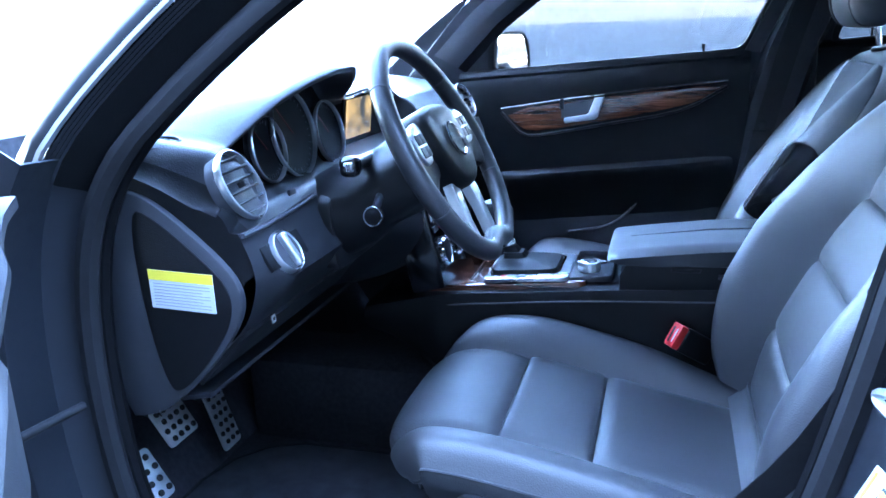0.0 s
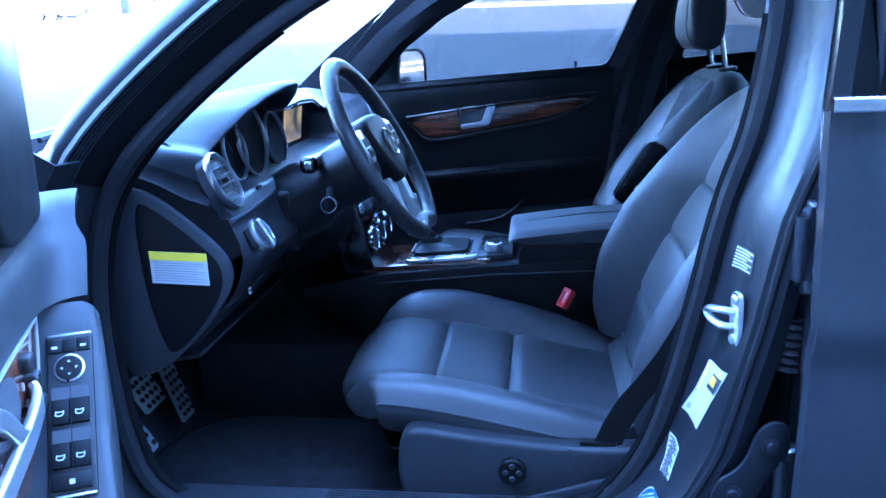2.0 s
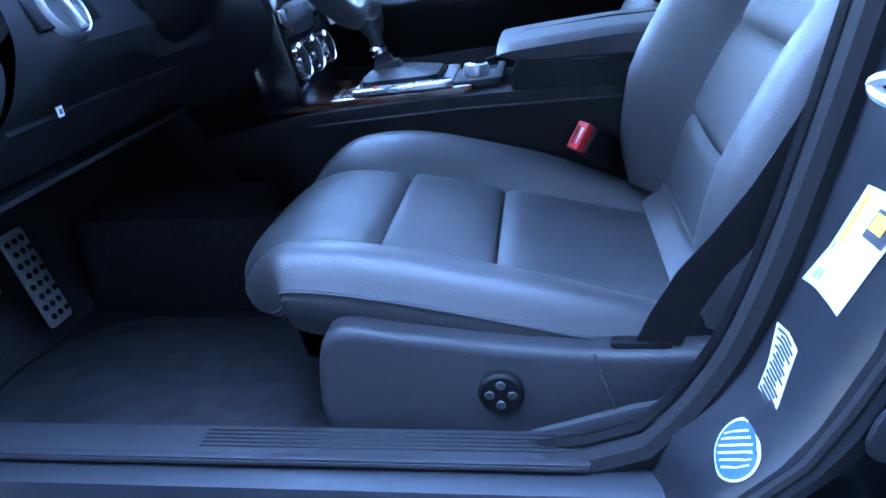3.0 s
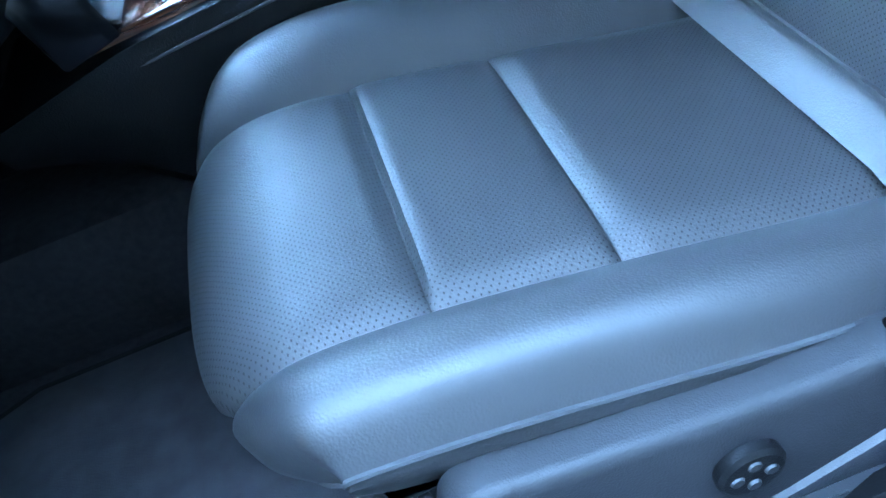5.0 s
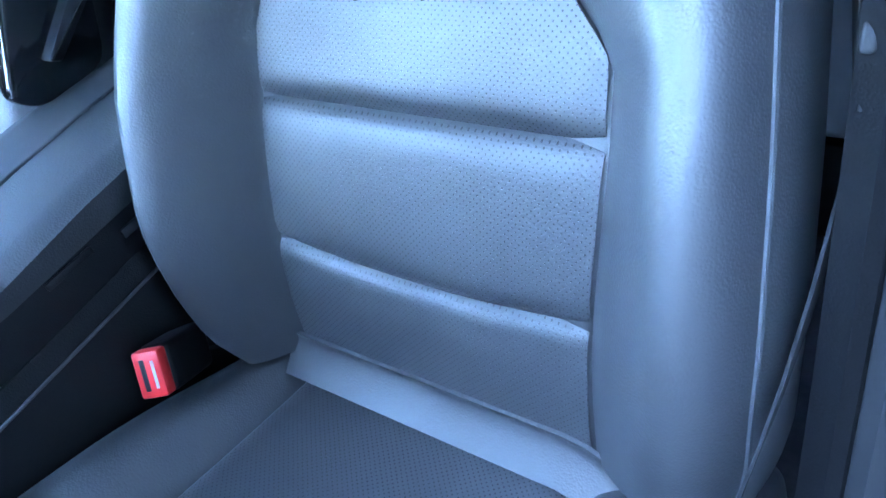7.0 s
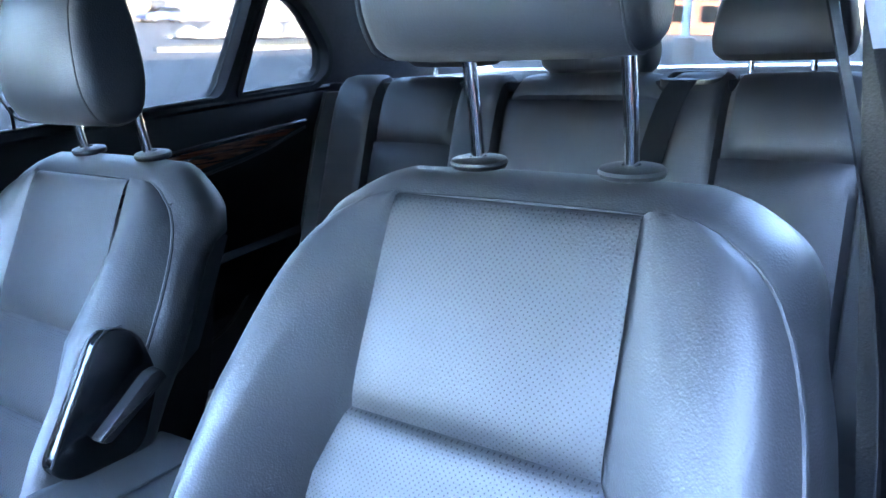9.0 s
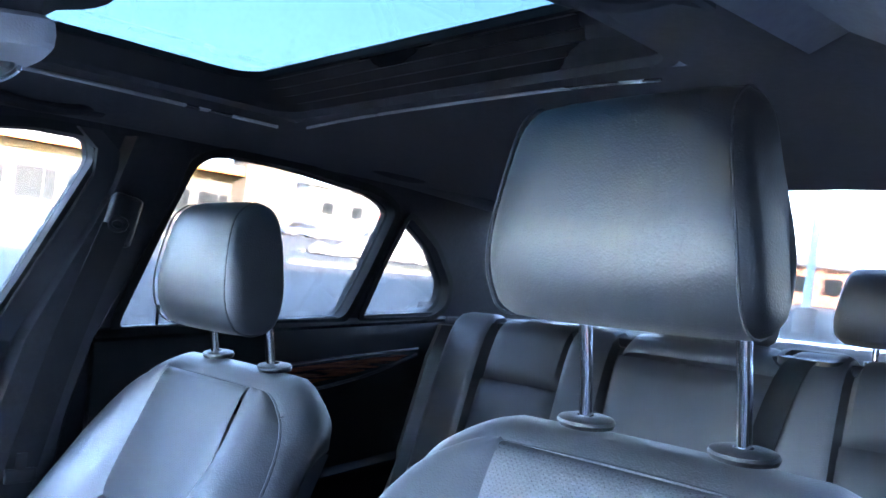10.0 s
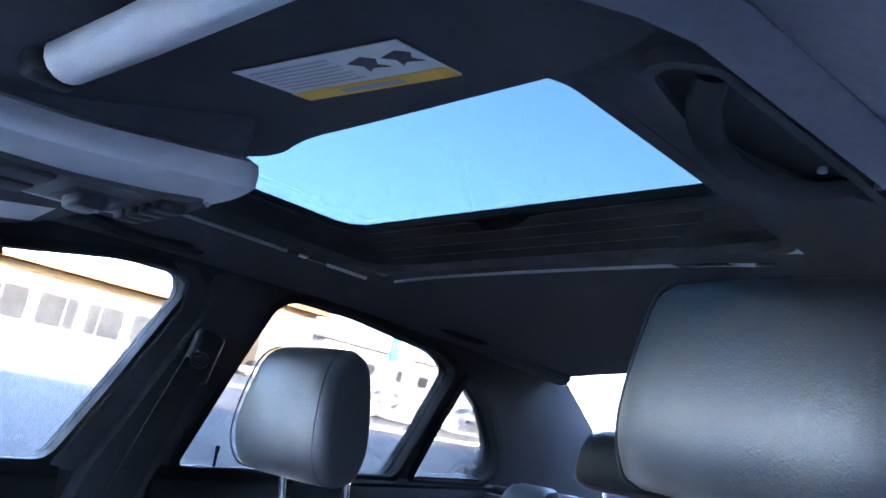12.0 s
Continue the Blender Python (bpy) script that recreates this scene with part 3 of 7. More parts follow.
part("belt_strip", sweep([Vector((x, -0.858, 1.008)) for x in (0.163, 0.5, 1.25)], rounded(0.016, 0.018, 0.004)), CHROME, rd, "chrome belt strip")
part("window_frame", slab([(0.165, 1.0), (0.185, 1.0), (0.235, 1.33), (0.21, 1.345)], lambda u, v, w: Vector((u, -0.848 + 0.27 * (v - 1.0) + w, v)), 0.03, 0.004), GLOSSBLACK, rd)
part("pane", slab([(0.185, 1.0), (1.05, 1.02), (0.85, 1.33), (0.235, 1.34)], lambda u, v, w: Vector((u, -0.840 + 0.27 * (v - 1.0) + w, v)), 0.004), DARKGLASS, rd, "dark tinted glass").visible_shadow = False

# passenger side wall with its three windows
WF = fillet([(-0.615, 0.945), (-0.3, 0.965), (0.05, 0.988), (0.10, 1.10), (0.180, 1.295), (0.165, 1.335), (0.07, 1.335), (-0.12, 1.300), (-0.31, 1.246), (-0.48, 1.155), (-0.60, 1.07)], 0.03)
WR = fillet([(0.250, 1.000), (0.775, 1.030), (0.815, 1.13), (0.868, 1.292), (0.80, 1.325), (0.56, 1.348), (0.41, 1.348), (0.348, 1.325), (0.305, 1.19)], 0.03)
WQ = fillet([(0.812, 1.030), (1.05, 1.040), (1.098, 1.075), (1.092, 1.135), (1.015, 1.222), (0.900, 1.292), (0.848, 1.15)], 0.025)
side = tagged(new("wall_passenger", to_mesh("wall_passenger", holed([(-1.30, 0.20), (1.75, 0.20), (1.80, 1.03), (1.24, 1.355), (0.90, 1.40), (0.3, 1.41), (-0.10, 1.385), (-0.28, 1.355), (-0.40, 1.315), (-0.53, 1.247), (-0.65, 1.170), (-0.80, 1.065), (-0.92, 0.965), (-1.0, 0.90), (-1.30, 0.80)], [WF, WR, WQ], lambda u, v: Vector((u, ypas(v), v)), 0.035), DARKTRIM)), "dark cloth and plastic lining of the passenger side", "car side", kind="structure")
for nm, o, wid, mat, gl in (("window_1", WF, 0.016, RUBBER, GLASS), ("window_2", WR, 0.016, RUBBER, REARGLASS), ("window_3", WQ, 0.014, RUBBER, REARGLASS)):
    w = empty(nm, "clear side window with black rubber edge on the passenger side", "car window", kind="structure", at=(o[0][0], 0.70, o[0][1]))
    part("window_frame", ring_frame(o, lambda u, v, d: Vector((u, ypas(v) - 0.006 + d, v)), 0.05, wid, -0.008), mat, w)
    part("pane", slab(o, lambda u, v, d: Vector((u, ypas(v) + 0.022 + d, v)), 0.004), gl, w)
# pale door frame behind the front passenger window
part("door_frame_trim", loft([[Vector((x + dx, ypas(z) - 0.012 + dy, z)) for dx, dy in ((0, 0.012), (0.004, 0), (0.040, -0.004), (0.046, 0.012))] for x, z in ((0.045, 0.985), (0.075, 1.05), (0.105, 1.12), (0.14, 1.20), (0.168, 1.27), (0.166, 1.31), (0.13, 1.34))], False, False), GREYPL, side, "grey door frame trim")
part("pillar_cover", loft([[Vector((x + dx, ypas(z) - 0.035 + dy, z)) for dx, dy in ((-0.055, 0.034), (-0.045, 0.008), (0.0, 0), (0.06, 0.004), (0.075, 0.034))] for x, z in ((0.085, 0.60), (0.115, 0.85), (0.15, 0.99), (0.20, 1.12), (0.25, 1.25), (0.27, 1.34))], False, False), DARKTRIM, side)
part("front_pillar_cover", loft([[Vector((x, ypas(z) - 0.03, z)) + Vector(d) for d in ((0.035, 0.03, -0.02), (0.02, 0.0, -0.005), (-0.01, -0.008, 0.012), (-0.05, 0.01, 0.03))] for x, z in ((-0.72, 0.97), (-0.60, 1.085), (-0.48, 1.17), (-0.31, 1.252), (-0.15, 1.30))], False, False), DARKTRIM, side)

# driver side wall behind the centre pillar
WD = fillet([(0.30, 1.0), (1.0, 1.04), (1.05, 1.10), (0.90, 1.27), (0.42, 1.32), (0.35, 1.28)], 0.03)
tagged(new("wall_driver", to_mesh("wall_driver", holed([(0.205, 0.20), (1.75, 0.20), (1.80, 1.03), (1.24, 1.355), (0.90, 1.37), (0.195, 1.38)], [WD], lambda u, v: Vector((u, -ypas(v), v)), 0.03), VINYL)), "dark lining of the driver's side behind the pillar", "car side", kind="structure")

# roof lining with the sunroof opening
SX0, SX1, SY, SD = -0.075, 0.40, 0.40, 0.302


def zroof(x, y):
    return 1.396 - (0.036 if y > 0 else 0.075) * abs(y / 0.62) ** 3.2 - 0.20 * max(0, 0.05 - x) ** 2 * 1.2 - 0.022 * max(0, x - 0.35) ** 1.6


xs = sorted({*np.linspace(-0.44, SX0, 9).round(4), *np.linspace(SX0, SX1, 8).round(4), *np.linspace(SX1, 1.22, 14).round(4)})
ys = sorted({*np.linspace(-0.625, -SD, 7).round(4), *np.linspace(-SD, SY, 11).round(4), *np.linspace(SY, 0.625, 7).round(4)})


def roof(dz, edge):
    bm = bmesh.new()
    vs = {(x, y): bm.verts.new((x, y * edge, zroof(x, y) + dz)) for x in xs for y in ys}
    for a, b in zip(xs, xs[1:]):
        for c, d in zip(ys, ys[1:]):
            if not (a >= SX0 - 1e-6 and b <= SX1 + 1e-6 and c >= -SD - 1e-6 and d <= SY + 1e-6):
                bm.faces.new((vs[a, c], vs[b, c], vs[b, d], vs[a, d]))
    fix(bm)
    bmesh.ops.solidify(bm, geom=bm.faces[:], thickness=0.006)
    return fix(bm)


ceil = tagged(new("ceiling", to_mesh("ceiling", roof(0, 1.0), LINING)), "anthracite cloth roof lining with a sunroof opening", "headliner", kind="structure")
tagged(new("roof_panel", to_mesh("roof_panel", roof(0.06, 1.08), PAINT)), "dark grey metallic roof panel", "roof", kind="structure")
for s, y, up_ in ((1, 0.622, 0.036), (-1, -0.625, 0.0)):
    part("roof_rail_trim", sweep(curve([(-0.42, y * 0.99, 1.315), (-0.1, y, 1.325 + up_), (0.3, y, 1.335 + up_), (0.8, y, 1.330 + up_), (1.2, y * 0.95, 1.30 + up_)], 16), circle(0.03, 10, 0.018)), LINING, ceil)
def rail_y(x):
    return -0.446 - 0.10 * (x + 0.178)


# band and lining nearest the door carry that daylight in their colour
part("side_band", surface(lambda a, b: Vector((lerp(-0.40, 0.22, a), rail_y(lerp(-0.40, 0.22, a)) - 0.026 * b, 1.324 + 0.012 * b - 0.30 * max(0, -0.15 - lerp(-0.40, 0.22, a)))), 14, 3, 0.006), LITLINING, ceil, "smooth grey roof side band")
part("side_lining", surface(lambda a, b: Vector((lerp(-0.40, 0.22, a), lerp(rail_y(lerp(-0.40, 0.22, a)) - 0.028, -0.612, b), 1.338 - 0.30 * max(0, -0.15 - lerp(-0.40, 0.22, a)) * (1 - 0.5 * b) - 0.055 * b)), 14, 4, 0.006), LITLINING, ceil)
part("header_trim", sweep(curve([(-0.43, -0.62, 1.31), (-0.45, -0.3, 1.342), (-0.455, 0, 1.352), (-0.45, 0.3, 1.342), (-0.43, 0.62, 1.31)], 16), circle(0.03, 10, 0.018)), LINING, ceil)

sr = empty("sunroof", "closed glass sunroof with black rails and rubber edge", "sunroof", at=(0.15, 0, 1.42))
CX, CY = 0.10, 0.02
IN = rounded(0.335, 0.62, 0.045, 6)
HOLE = [(u, v + (SY - SD) / 2) for u, v in rounded(SX1 - SX0 - 0.008, SY + SD - 0.008, 0.05, 6)]
HX = (SX0 + SX1) / 2
part("edge_trim", ring_frame([(HX + u, v) for u, v in HOLE], lambda u, v, w: Vector((u, v, zroof(u, v) - 0.006 + w)), 0.02, 0.016, -0.002), LINING, sr)
rings = []
for k in range(6):
    for q in (0.0, 1.0):
        t = (k + q * 0.55) / 5.55
        hole = [(HX + u, v) for u, v in HOLE]
        inn = [(CX + u, CY + v) for u, v in IN]
        rings.append([Vector((lerp(h[0], i_[0], t), lerp(h[1], i_[1], t), zroof(h[0], h[1]) + 0.002 + 0.030 * k / 5 + 0.004 * (1 - q))) for h, i_ in zip(hole, inn)])
part("stepped_rail", loft(rings, True, False), RAIL, sr, "black stepped sunroof rails", sharp=20)
part("pane", slab([(CX + u * 1.03, CY + v * 1.03) for u, v in IN], lambda u, v, w: Vector((u, v, zroof(u, 0.3 * v) + 0.022 + w)), 0.005), ROOFGLASS, sr, "blue tinted sunroof glass")
part("rubber_edge", ring_frame([(CX + u, CY + v) for u, v in IN], lambda u, v, w: Vector((u, v, zroof(u, v) + 0.018 + w)), 0.012, 0.008, -0.004), RUBBER, sr)
part("rear_bright_line", sweep([Vector((0.404, y, zroof(0.404, y) - 0.018)) for y in np.linspace(-0.27, 0.37, 9)], circle(0.0022, 6)), SILVER, sr)
part("side_bright_line", sweep([Vector((x, 0.405, zroof(x, 0.405) - 0.018)) for x in np.linspace(-0.05, 0.37, 9)], circle(0.0028, 6)), SILVER, sr)

# windscreen, rear glass, firewall, floor
ws = empty("windshield", "clear windscreen", "car window", kind="structure", at=(-0.9, 0, 1.1))
part("pane", surface(lambda a, b: Vector((lerp(-0.87, -0.43, a) - 0.17 * (1 - (2 * b - 1) ** 2) * (1 - 0.5 * a), lerp(-0.70, 0.70, b) * lerp(1, 0.86, a), lerp(0.93, 1.345, a) + 0.02 * math.sin(math.pi * a))), 8, 10, 0.005), SCREEN, ws).visible_shadow = False
for k, y in enumerate((-0.45, 0.15)):
    part("wiper_arm", tube(curve([(-1.07, y, 0.935), (-1.06, y + 0.25, 0.950), (-1.05, y + 0.5, 0.948)], 8), 0.006, 6), RUBBER, ws)
rw = empty("rear_window", "sloping rear window glass", "car window", kind="structure", at=(1.5, 0, 1.2))
part("pane", surface(lambda a, b: Vector((lerp(1.215, 1.80, a), lerp(-0.575, 0.575, b) * lerp(1, 1.12, a), lerp(1.372, 1.06, a))), 6, 8, 0.005), REARGLASS, rw)
tagged(new("parcel_shelf", to_mesh("parcel_shelf", rbox((0.75, 1.36, 0.02), (1.47, 0, 1.040), 0.006), DARKTRIM)), "dark parcel shelf below the rear window", "shelf", kind="structure")
part("boot_lid", surface(lambda a, b: Vector((lerp(1.78, 2.2, a), lerp(-0.72, 0.72, b), 1.030 - 0.03 * a * a)), 6, 8, 0.01), PAINT, body)
part("hood", surface(lambda a, b: Vector((lerp(-1.0, -2.2, a), lerp(-0.78, 0.78, b), 0.875 - 0.13 * a * a - 0.05 * (2 * b - 1) ** 4)), 10, 10, 0.01), PAINT, body)
for s in (-1, 1):
    part("fender", surface(lambda a, b: Vector((lerp(-0.95, -2.2, a), s * (0.80 + 0.06 * math.sin(math.pi * b)), lerp(0.30, 0.90, b) - 0.14 * a * a * b)), 8, 8, 0.01), PAINT, body)
part("quarter_panel", surface(lambda a, b: Vector((lerp(1.25, 2.2, a), -0.85, lerp(0.3, 1.0, b))), 4, 4, 0.01), PAINT, body)
part("quarter_panel", surface(lambda a, b: Vector((lerp(-0.95, 2.2, a), 0.86, lerp(0.3, 0.95, b))), 4, 4, 0.01), PAINT, body)
tagged(new("firewall", to_mesh("firewall", loft([[Vector((x, y, z)) for x, z in ((-1.13, 0.93), (-1.15, 0.45), (-1.0, 0.215), (-1.03, 0.20), (-1.2, 0.42), (-1.18, 0.93))] for y in (-0.70, 0.70)]), CARPET)), "dark carpeted front bulkhead", "bulkhead", kind="structure")
floor = tagged(new("floor", to_mesh("floor", rbox((2.4, 1.40, 0.03), (0.18, 0, 0.195), 0.004), CARPET)), "black carpeted car floor", "floor", kind="structure")
mat_ob = empty("floor_mat", "black cloth floor mat in the driver's footwell", "floor mat", at=(-0.72, -0.37, 0.212))
part("mat", slab(chaikin([(-1.0, -0.60), (-0.5, -0.62), (-0.30, -0.60), (-0.22, -0.50), (-0.22, -0.13), (-0.62, -0.125), (-1.0, -0.125)], 2), lambda u, v, w: Vector((u, v, 0.212 + w)), 0.008, 0.003), MATCLOTH, mat_ob)
part("edge_binding", tube([(u, v, 0.219) for u, v in chaikin([(-1.0, -0.60), (-0.5, -0.62), (-0.30, -0.60), (-0.22, -0.50), (-0.22, -0.13), (-0.62, -0.125), (-1.0, -0.125)], 2)], 0.004, 6, True), RUBBER, mat_ob)

# ---- front seats ----
CUSH = curve([(0.05, 0.425), (0.0, 0.432), (-0.10, 0.452), (-0.217, 0.478), (-0.35, 0.503), (-0.44, 0.510), (-0.495, 0.499), (-0.527, 0.478), (-0.538, 0.455), (-0.530, 0.435)], 60)
BACK = curve([(0.015, 0.455), (0.03, 0.53), (0.050, 0.59), (0.10, 0.695), (0.158, 0.803), (0.205, 0.90), (0.240, 0.972), (0.258, 0.998), (0.30, 1.012), (0.36, 1.0), (0.385, 0.96), (0.375, 0.90)], 60)


def along(line, s):
    a = min(max(s, 0), 1) * (len(line) - 1)
    i = min(int(a), len(line) - 2)
    p = line[i].lerp(line[i + 1], a - i)
    j0, j1 = max(i - 1, 0), min(i + 2, len(line) - 1)
    t = (line[j1] - line[j0]).normalized()
    return p, Vector((t.y, -t.x))


def nearest(line, k, v):
    return min(range(len(line)), key=lambda i: (abs(line[i][k] - v), i)) / (len(line) - 1)


def uvs(me_ob, fn):
    """Lay UV metres over a surface made by surface(), from its vertex order."""
    me = me_ob.data
    uv = me.uv_layers.new(name="UVMap")
    for lp in me.loops:
        uv.data[lp.index].uv = fn(me.vertices[lp.vertex_index].co)


def front_seat(y0, dz, inner, label, hdz=0.0, deep=1.0, wide=1.0, tall=0.92, shoulder=1.0):
    """A bolstered leather seat; inner is the side of the console, +1 or -1 along y."""
    seat = empty("front_seat", label, "car seat", "front seats", at=(-0.2, y0, 0.21 + dz))

    def on(line, s, y, h):
        p, n = along(line, s)
        return Vector((p.x + n.x * h + (0.045 if y > 0 else 0.080) * min(1.3, abs(y) / 0.24) ** 3 * ease(0.62, 0.9, s), y0 + inner * y, p.y + n.y * h + dz))

    def con(s, y, h):
        return on(CUSH, s, y, h)

    def bon(s, y, h):
        p, n = along(BACK, s)
        return Vector((p.x - n.x * h, y0 + inner * y, p.y - n.y * h + dz))

    def puff(u, e=5):
        return 1 - abs(2 * u - 1) ** e

    cushion = part("cushion", loft([[con(s, y, h) for y, h in ((-0.235, -0.02), (-0.22, -0.05), (-0.22, -0.11), (0.21, -0.11), (0.21, -0.05), (0.22, -0.02), (0.1, -0.012), (-0.1, -0.012))] for s in np.linspace(0.0, 0.93, 20)]), LEATHER, seat, "black leather seat cushion")
    s1, s2 = nearest(CUSH, 0, -0.348), nearest(CUSH, 0, -0.217)
    for nm, a, b in (("cushion_panel", 0.0, s2), ("cushion_panel", s2, s1), ("cushion_panel", s1, 0.97)):
        def fn(u, v):
            w = 0.155 - 0.012 * ease(0.75, 1.0, lerp(a, b, u))
            front = 0.0 if b > 0.9 else 1.0
            k = puff(v, 9) * (1 - abs(2 * u - 1) ** 7 if front else 1 - max(0, 1 - 2 * u) ** 7)
            lip = 0.005 * math.exp(-((1 - u) / 0.16) ** 2) if b < 0.9 else 0.0
            return con(lerp(a, b, u), lerp(-w, w, v), -0.013 + 0.015 * max(0.0, k) ** 0.45 + lip * puff(v, 6))
        ob = part(nm, surface(fn, 26, 22, 0.004), LEATHER_P, cushion)
        uvs(ob, lambda c: (c.x * 1.04, c.y))
    # bolsters: (distance out from the panel, lift) along the length
    SS = [0.0, 0.10, 0.3, 0.55, 0.70, 0.78, 0.86, 0.93, 1.0]
    outw = [0.075, 0.09, 0.105, 0.105, 0.103, 0.100, 0.090, 0.074, 0.058]
    innw = [0.055, 0.07, 0.092, 0.108, 0.098, 0.078, 0.045, 0.018, 0.004]
    lift_i = [0.010, 0.018, 0.040, 0.044, 0.030, 0.018, 0.004, -0.004, -0.006]
    lift_o = [0.000, 0.012, 0.028, 0.030, 0.024, 0.016, 0.006, -0.003, -0.008]
    def table_(xs, ys, x):
        return sum(table(xs, ys, x + d) for d in (-0.05, -0.025, 0, 0.025, 0.05)) / 5

    for sgn, ws_, ls in ((-1, outw, lift_o), (1, innw, lift_i)):
        def sec(s):
            w, l = table_(SS, ws_, s), table_(SS, ls, s)
            p0 = 0.154 - 0.012 * ease(0.75, 1.0, s)
            c = [(p0 - 0.004, -0.018), (p0 + 0.004, -0.006), (p0 + 0.22 * w, 0.45 * l), (p0 + 0.50 * w, l), (p0 + 0.78 * w, l * 0.92 - 0.002), (p0 + w, l * 0.25 - 0.016)]
            if sgn > 0:
                c += [(p0 + w + 0.004, l * 0.0 - 0.045), (p0 + w - 0.006, -0.085)]
            return [con(s, sgn * p.x, p.y) for p in curve(c, 14)]
        ob = part("side_bolster", loft([sec(s) for s in np.linspace(0.0, 0.985, 44)], False, False), LEATHER, cushion)
        if sgn < 0:
            part("piping", tube([con(s, -(0.154 - 0.012 * ease(0.75, 1.0, s) + table_(SS, outw, s)), table_(SS, lift_o, s) * 0.25 - 0.016) for s in np.linspace(0.04, 0.985, 44)], 0.0024, 6), PIPING, cushion)
            def skirt(s):
                p = con(s, -(0.152 - 0.012 * ease(0.75, 1.0, s) + table_(SS, outw, s)), table_(SS, lift_o, s) * 0.25 - 0.017)
                k = 1 - 0.85 * ease(0.58, 0.95, s)
                return [p + Vector((dx * ease(0.7, 0.95, s), inner * dy, dh * k)) for dx, dy, dh in ((0, 0, 0), (0.001, -0.003, -0.010), (0.008, 0.004, -0.032), (0.022, 0.018, -0.062))]
            part("side_skirt", loft([skirt(s) for s in np.linspace(0.0, 0.985, 44)], False, False), LEATHER, cushion)
    part("bite_strip", surface(lambda u, v: Vector((lerp(0.018, -0.012, u) + 0.010 * math.sin(math.pi * u), y0 + inner * lerp(-0.215, 0.165, v), dz + lerp(0.475, 0.438, u) + 0.004 * math.sin(math.pi * u) - 0.030 * ease(0.20, 0.0, v))), 8, 20, 0.004), LEATHER, cushion)

    # backrest
    back = part("backrest", loft([[bon(s, y, h) for y, h in ((-0.19, 0.0), (-0.205, -0.05), (-0.19, -0.10), (0.19, -0.10), (0.205, -0.05), (0.19, 0.0), (0.1, -0.012), (-0.1, -0.012))] for s in np.linspace(0.0, 0.60, 12)]), LEATHER, seat, "black leather backrest")
    t1, t2, t3, t4 = (nearest(BACK[:44], 1, z) * 43 / 60 for z in (0.585, 0.692, 0.803, 0.994))
    TS = [0, t1, (t1 + t2) / 2, t2, lerp(t2, t3, 0.45), t3, t4, 1]
    wid = [0.150, 0.152, 0.154, 0.156, 0.156, 0.136, 0.141, 0.141]
    wio = [0.162, 0.164, 0.166, 0.168, 0.166, 0.114, 0.106, 0.106]
    if inner < 0:
        wid, wio = wio[:5] + [0.102, 0.086, 0.084], wid
    for a, b in ((0.0, t1), (t1, t2), (t2, t3), (t3, t4)):
        def fn(u, v):
            s = lerp(a, b, u)
            bow = 0.012 * (1 - (2 * v - 1) ** 2) * (1 if b in (t1, t2) else 0)
            w = table(TS, wid, s)
            k, kv = max(0.0, 1 - abs(2 * u - 1) ** 7), max(0.0, puff(v, 12))
            return bon(s - bow * (u if a == 0 else 1) * (0 if b == t2 and u > 0.99 else 1) * (1 - u if b == t2 else 1), lerp(-table(TS, wio, s), w, v), -0.007 + 0.009 * k ** 0.85 - 0.002 * (1 - kv) * k)
        ob = part("back_panel", surface(fn, 26, 26, 0.0008), LEATHER_P, back)
        uvs(ob, lambda c: (c.z * 1.1, c.y))
    # bolsters run out into the top piping at the panel's corners
    HB = [0.43, 0.50, 0.60, 0.70, 0.80, 0.87, 0.925, 0.962, 0.982, 0.994]
    WB = [0.200, 0.225, 0.245, 0.250, 0.249, 0.243, 0.230, 0.207, 0.178, 0.140]
    WO = [0.262, 0.280, 0.280, 0.272, 0.258, 0.246, 0.228, 0.203, 0.175, 0.134]
    LB = [0.030, 0.062, 0.084, 0.084, 0.068, 0.048, 0.028, 0.012, 0.003, -0.004]

    if inner < 0:
        WB = [w - 0.026 * ease(0.60, 0.80, h) for w, h in zip(WB, HB)]

    def bw(s, k=1):
        h = along(BACK, s)[0].y
        r = min(0.02, max(0.0, 0.994 - h))
        return sum(table(HB, WB if k > 0 else WO, h + d * r) for d in (-1, -0.66, -0.33, 0, 0.33, 0.66, 1)) / 7

    def bl(s):
        return table(HB, LB, along(BACK, s)[0].y)

    svals = list(np.linspace(0.0, t4 * 0.86, 26)) + list(np.linspace(t4 * 0.87, t4, 22))
    for sgn in (-1, 1):
        def sec(s):
            l, p0 = bl(s) * (1.1 if sgn > 0 else 0.65), table(TS, wid if sgn > 0 else wio, s) - 0.001
            w = max(0.003, bw(s, sgn) - p0)
            q = min(1.0, w / 0.05)
            w *= 1.15 if sgn > 0 else 1.0
            c = [(p0 - 0.012, -0.013), (p0 + 0.001 * q, -0.006), (p0 + 0.22 * w, 0.42 * l), (p0 + 0.55 * w, l), (p0 + 0.82 * w, l * 0.85), (p0 + w, l * 0.30 - 0.008)]
            return [bon(s, sgn * p.x, p.y) for p in curve(c, 16)]
        part("back_bolster", loft([sec(s) for s in svals], False, False), LEATHER, back)
    # one piping line up one side, over the top and down the other, and the cover behind it
    edge = [(1, s) for s in svals] + [(0, v) for v in np.linspace(0.9, -0.9, 19)] + [(-1, s) for s in svals[::-1]]

    def edge_pt(k, s):
        if k:
            p0 = table(TS, wid if k > 0 else wio, s) - 0.001
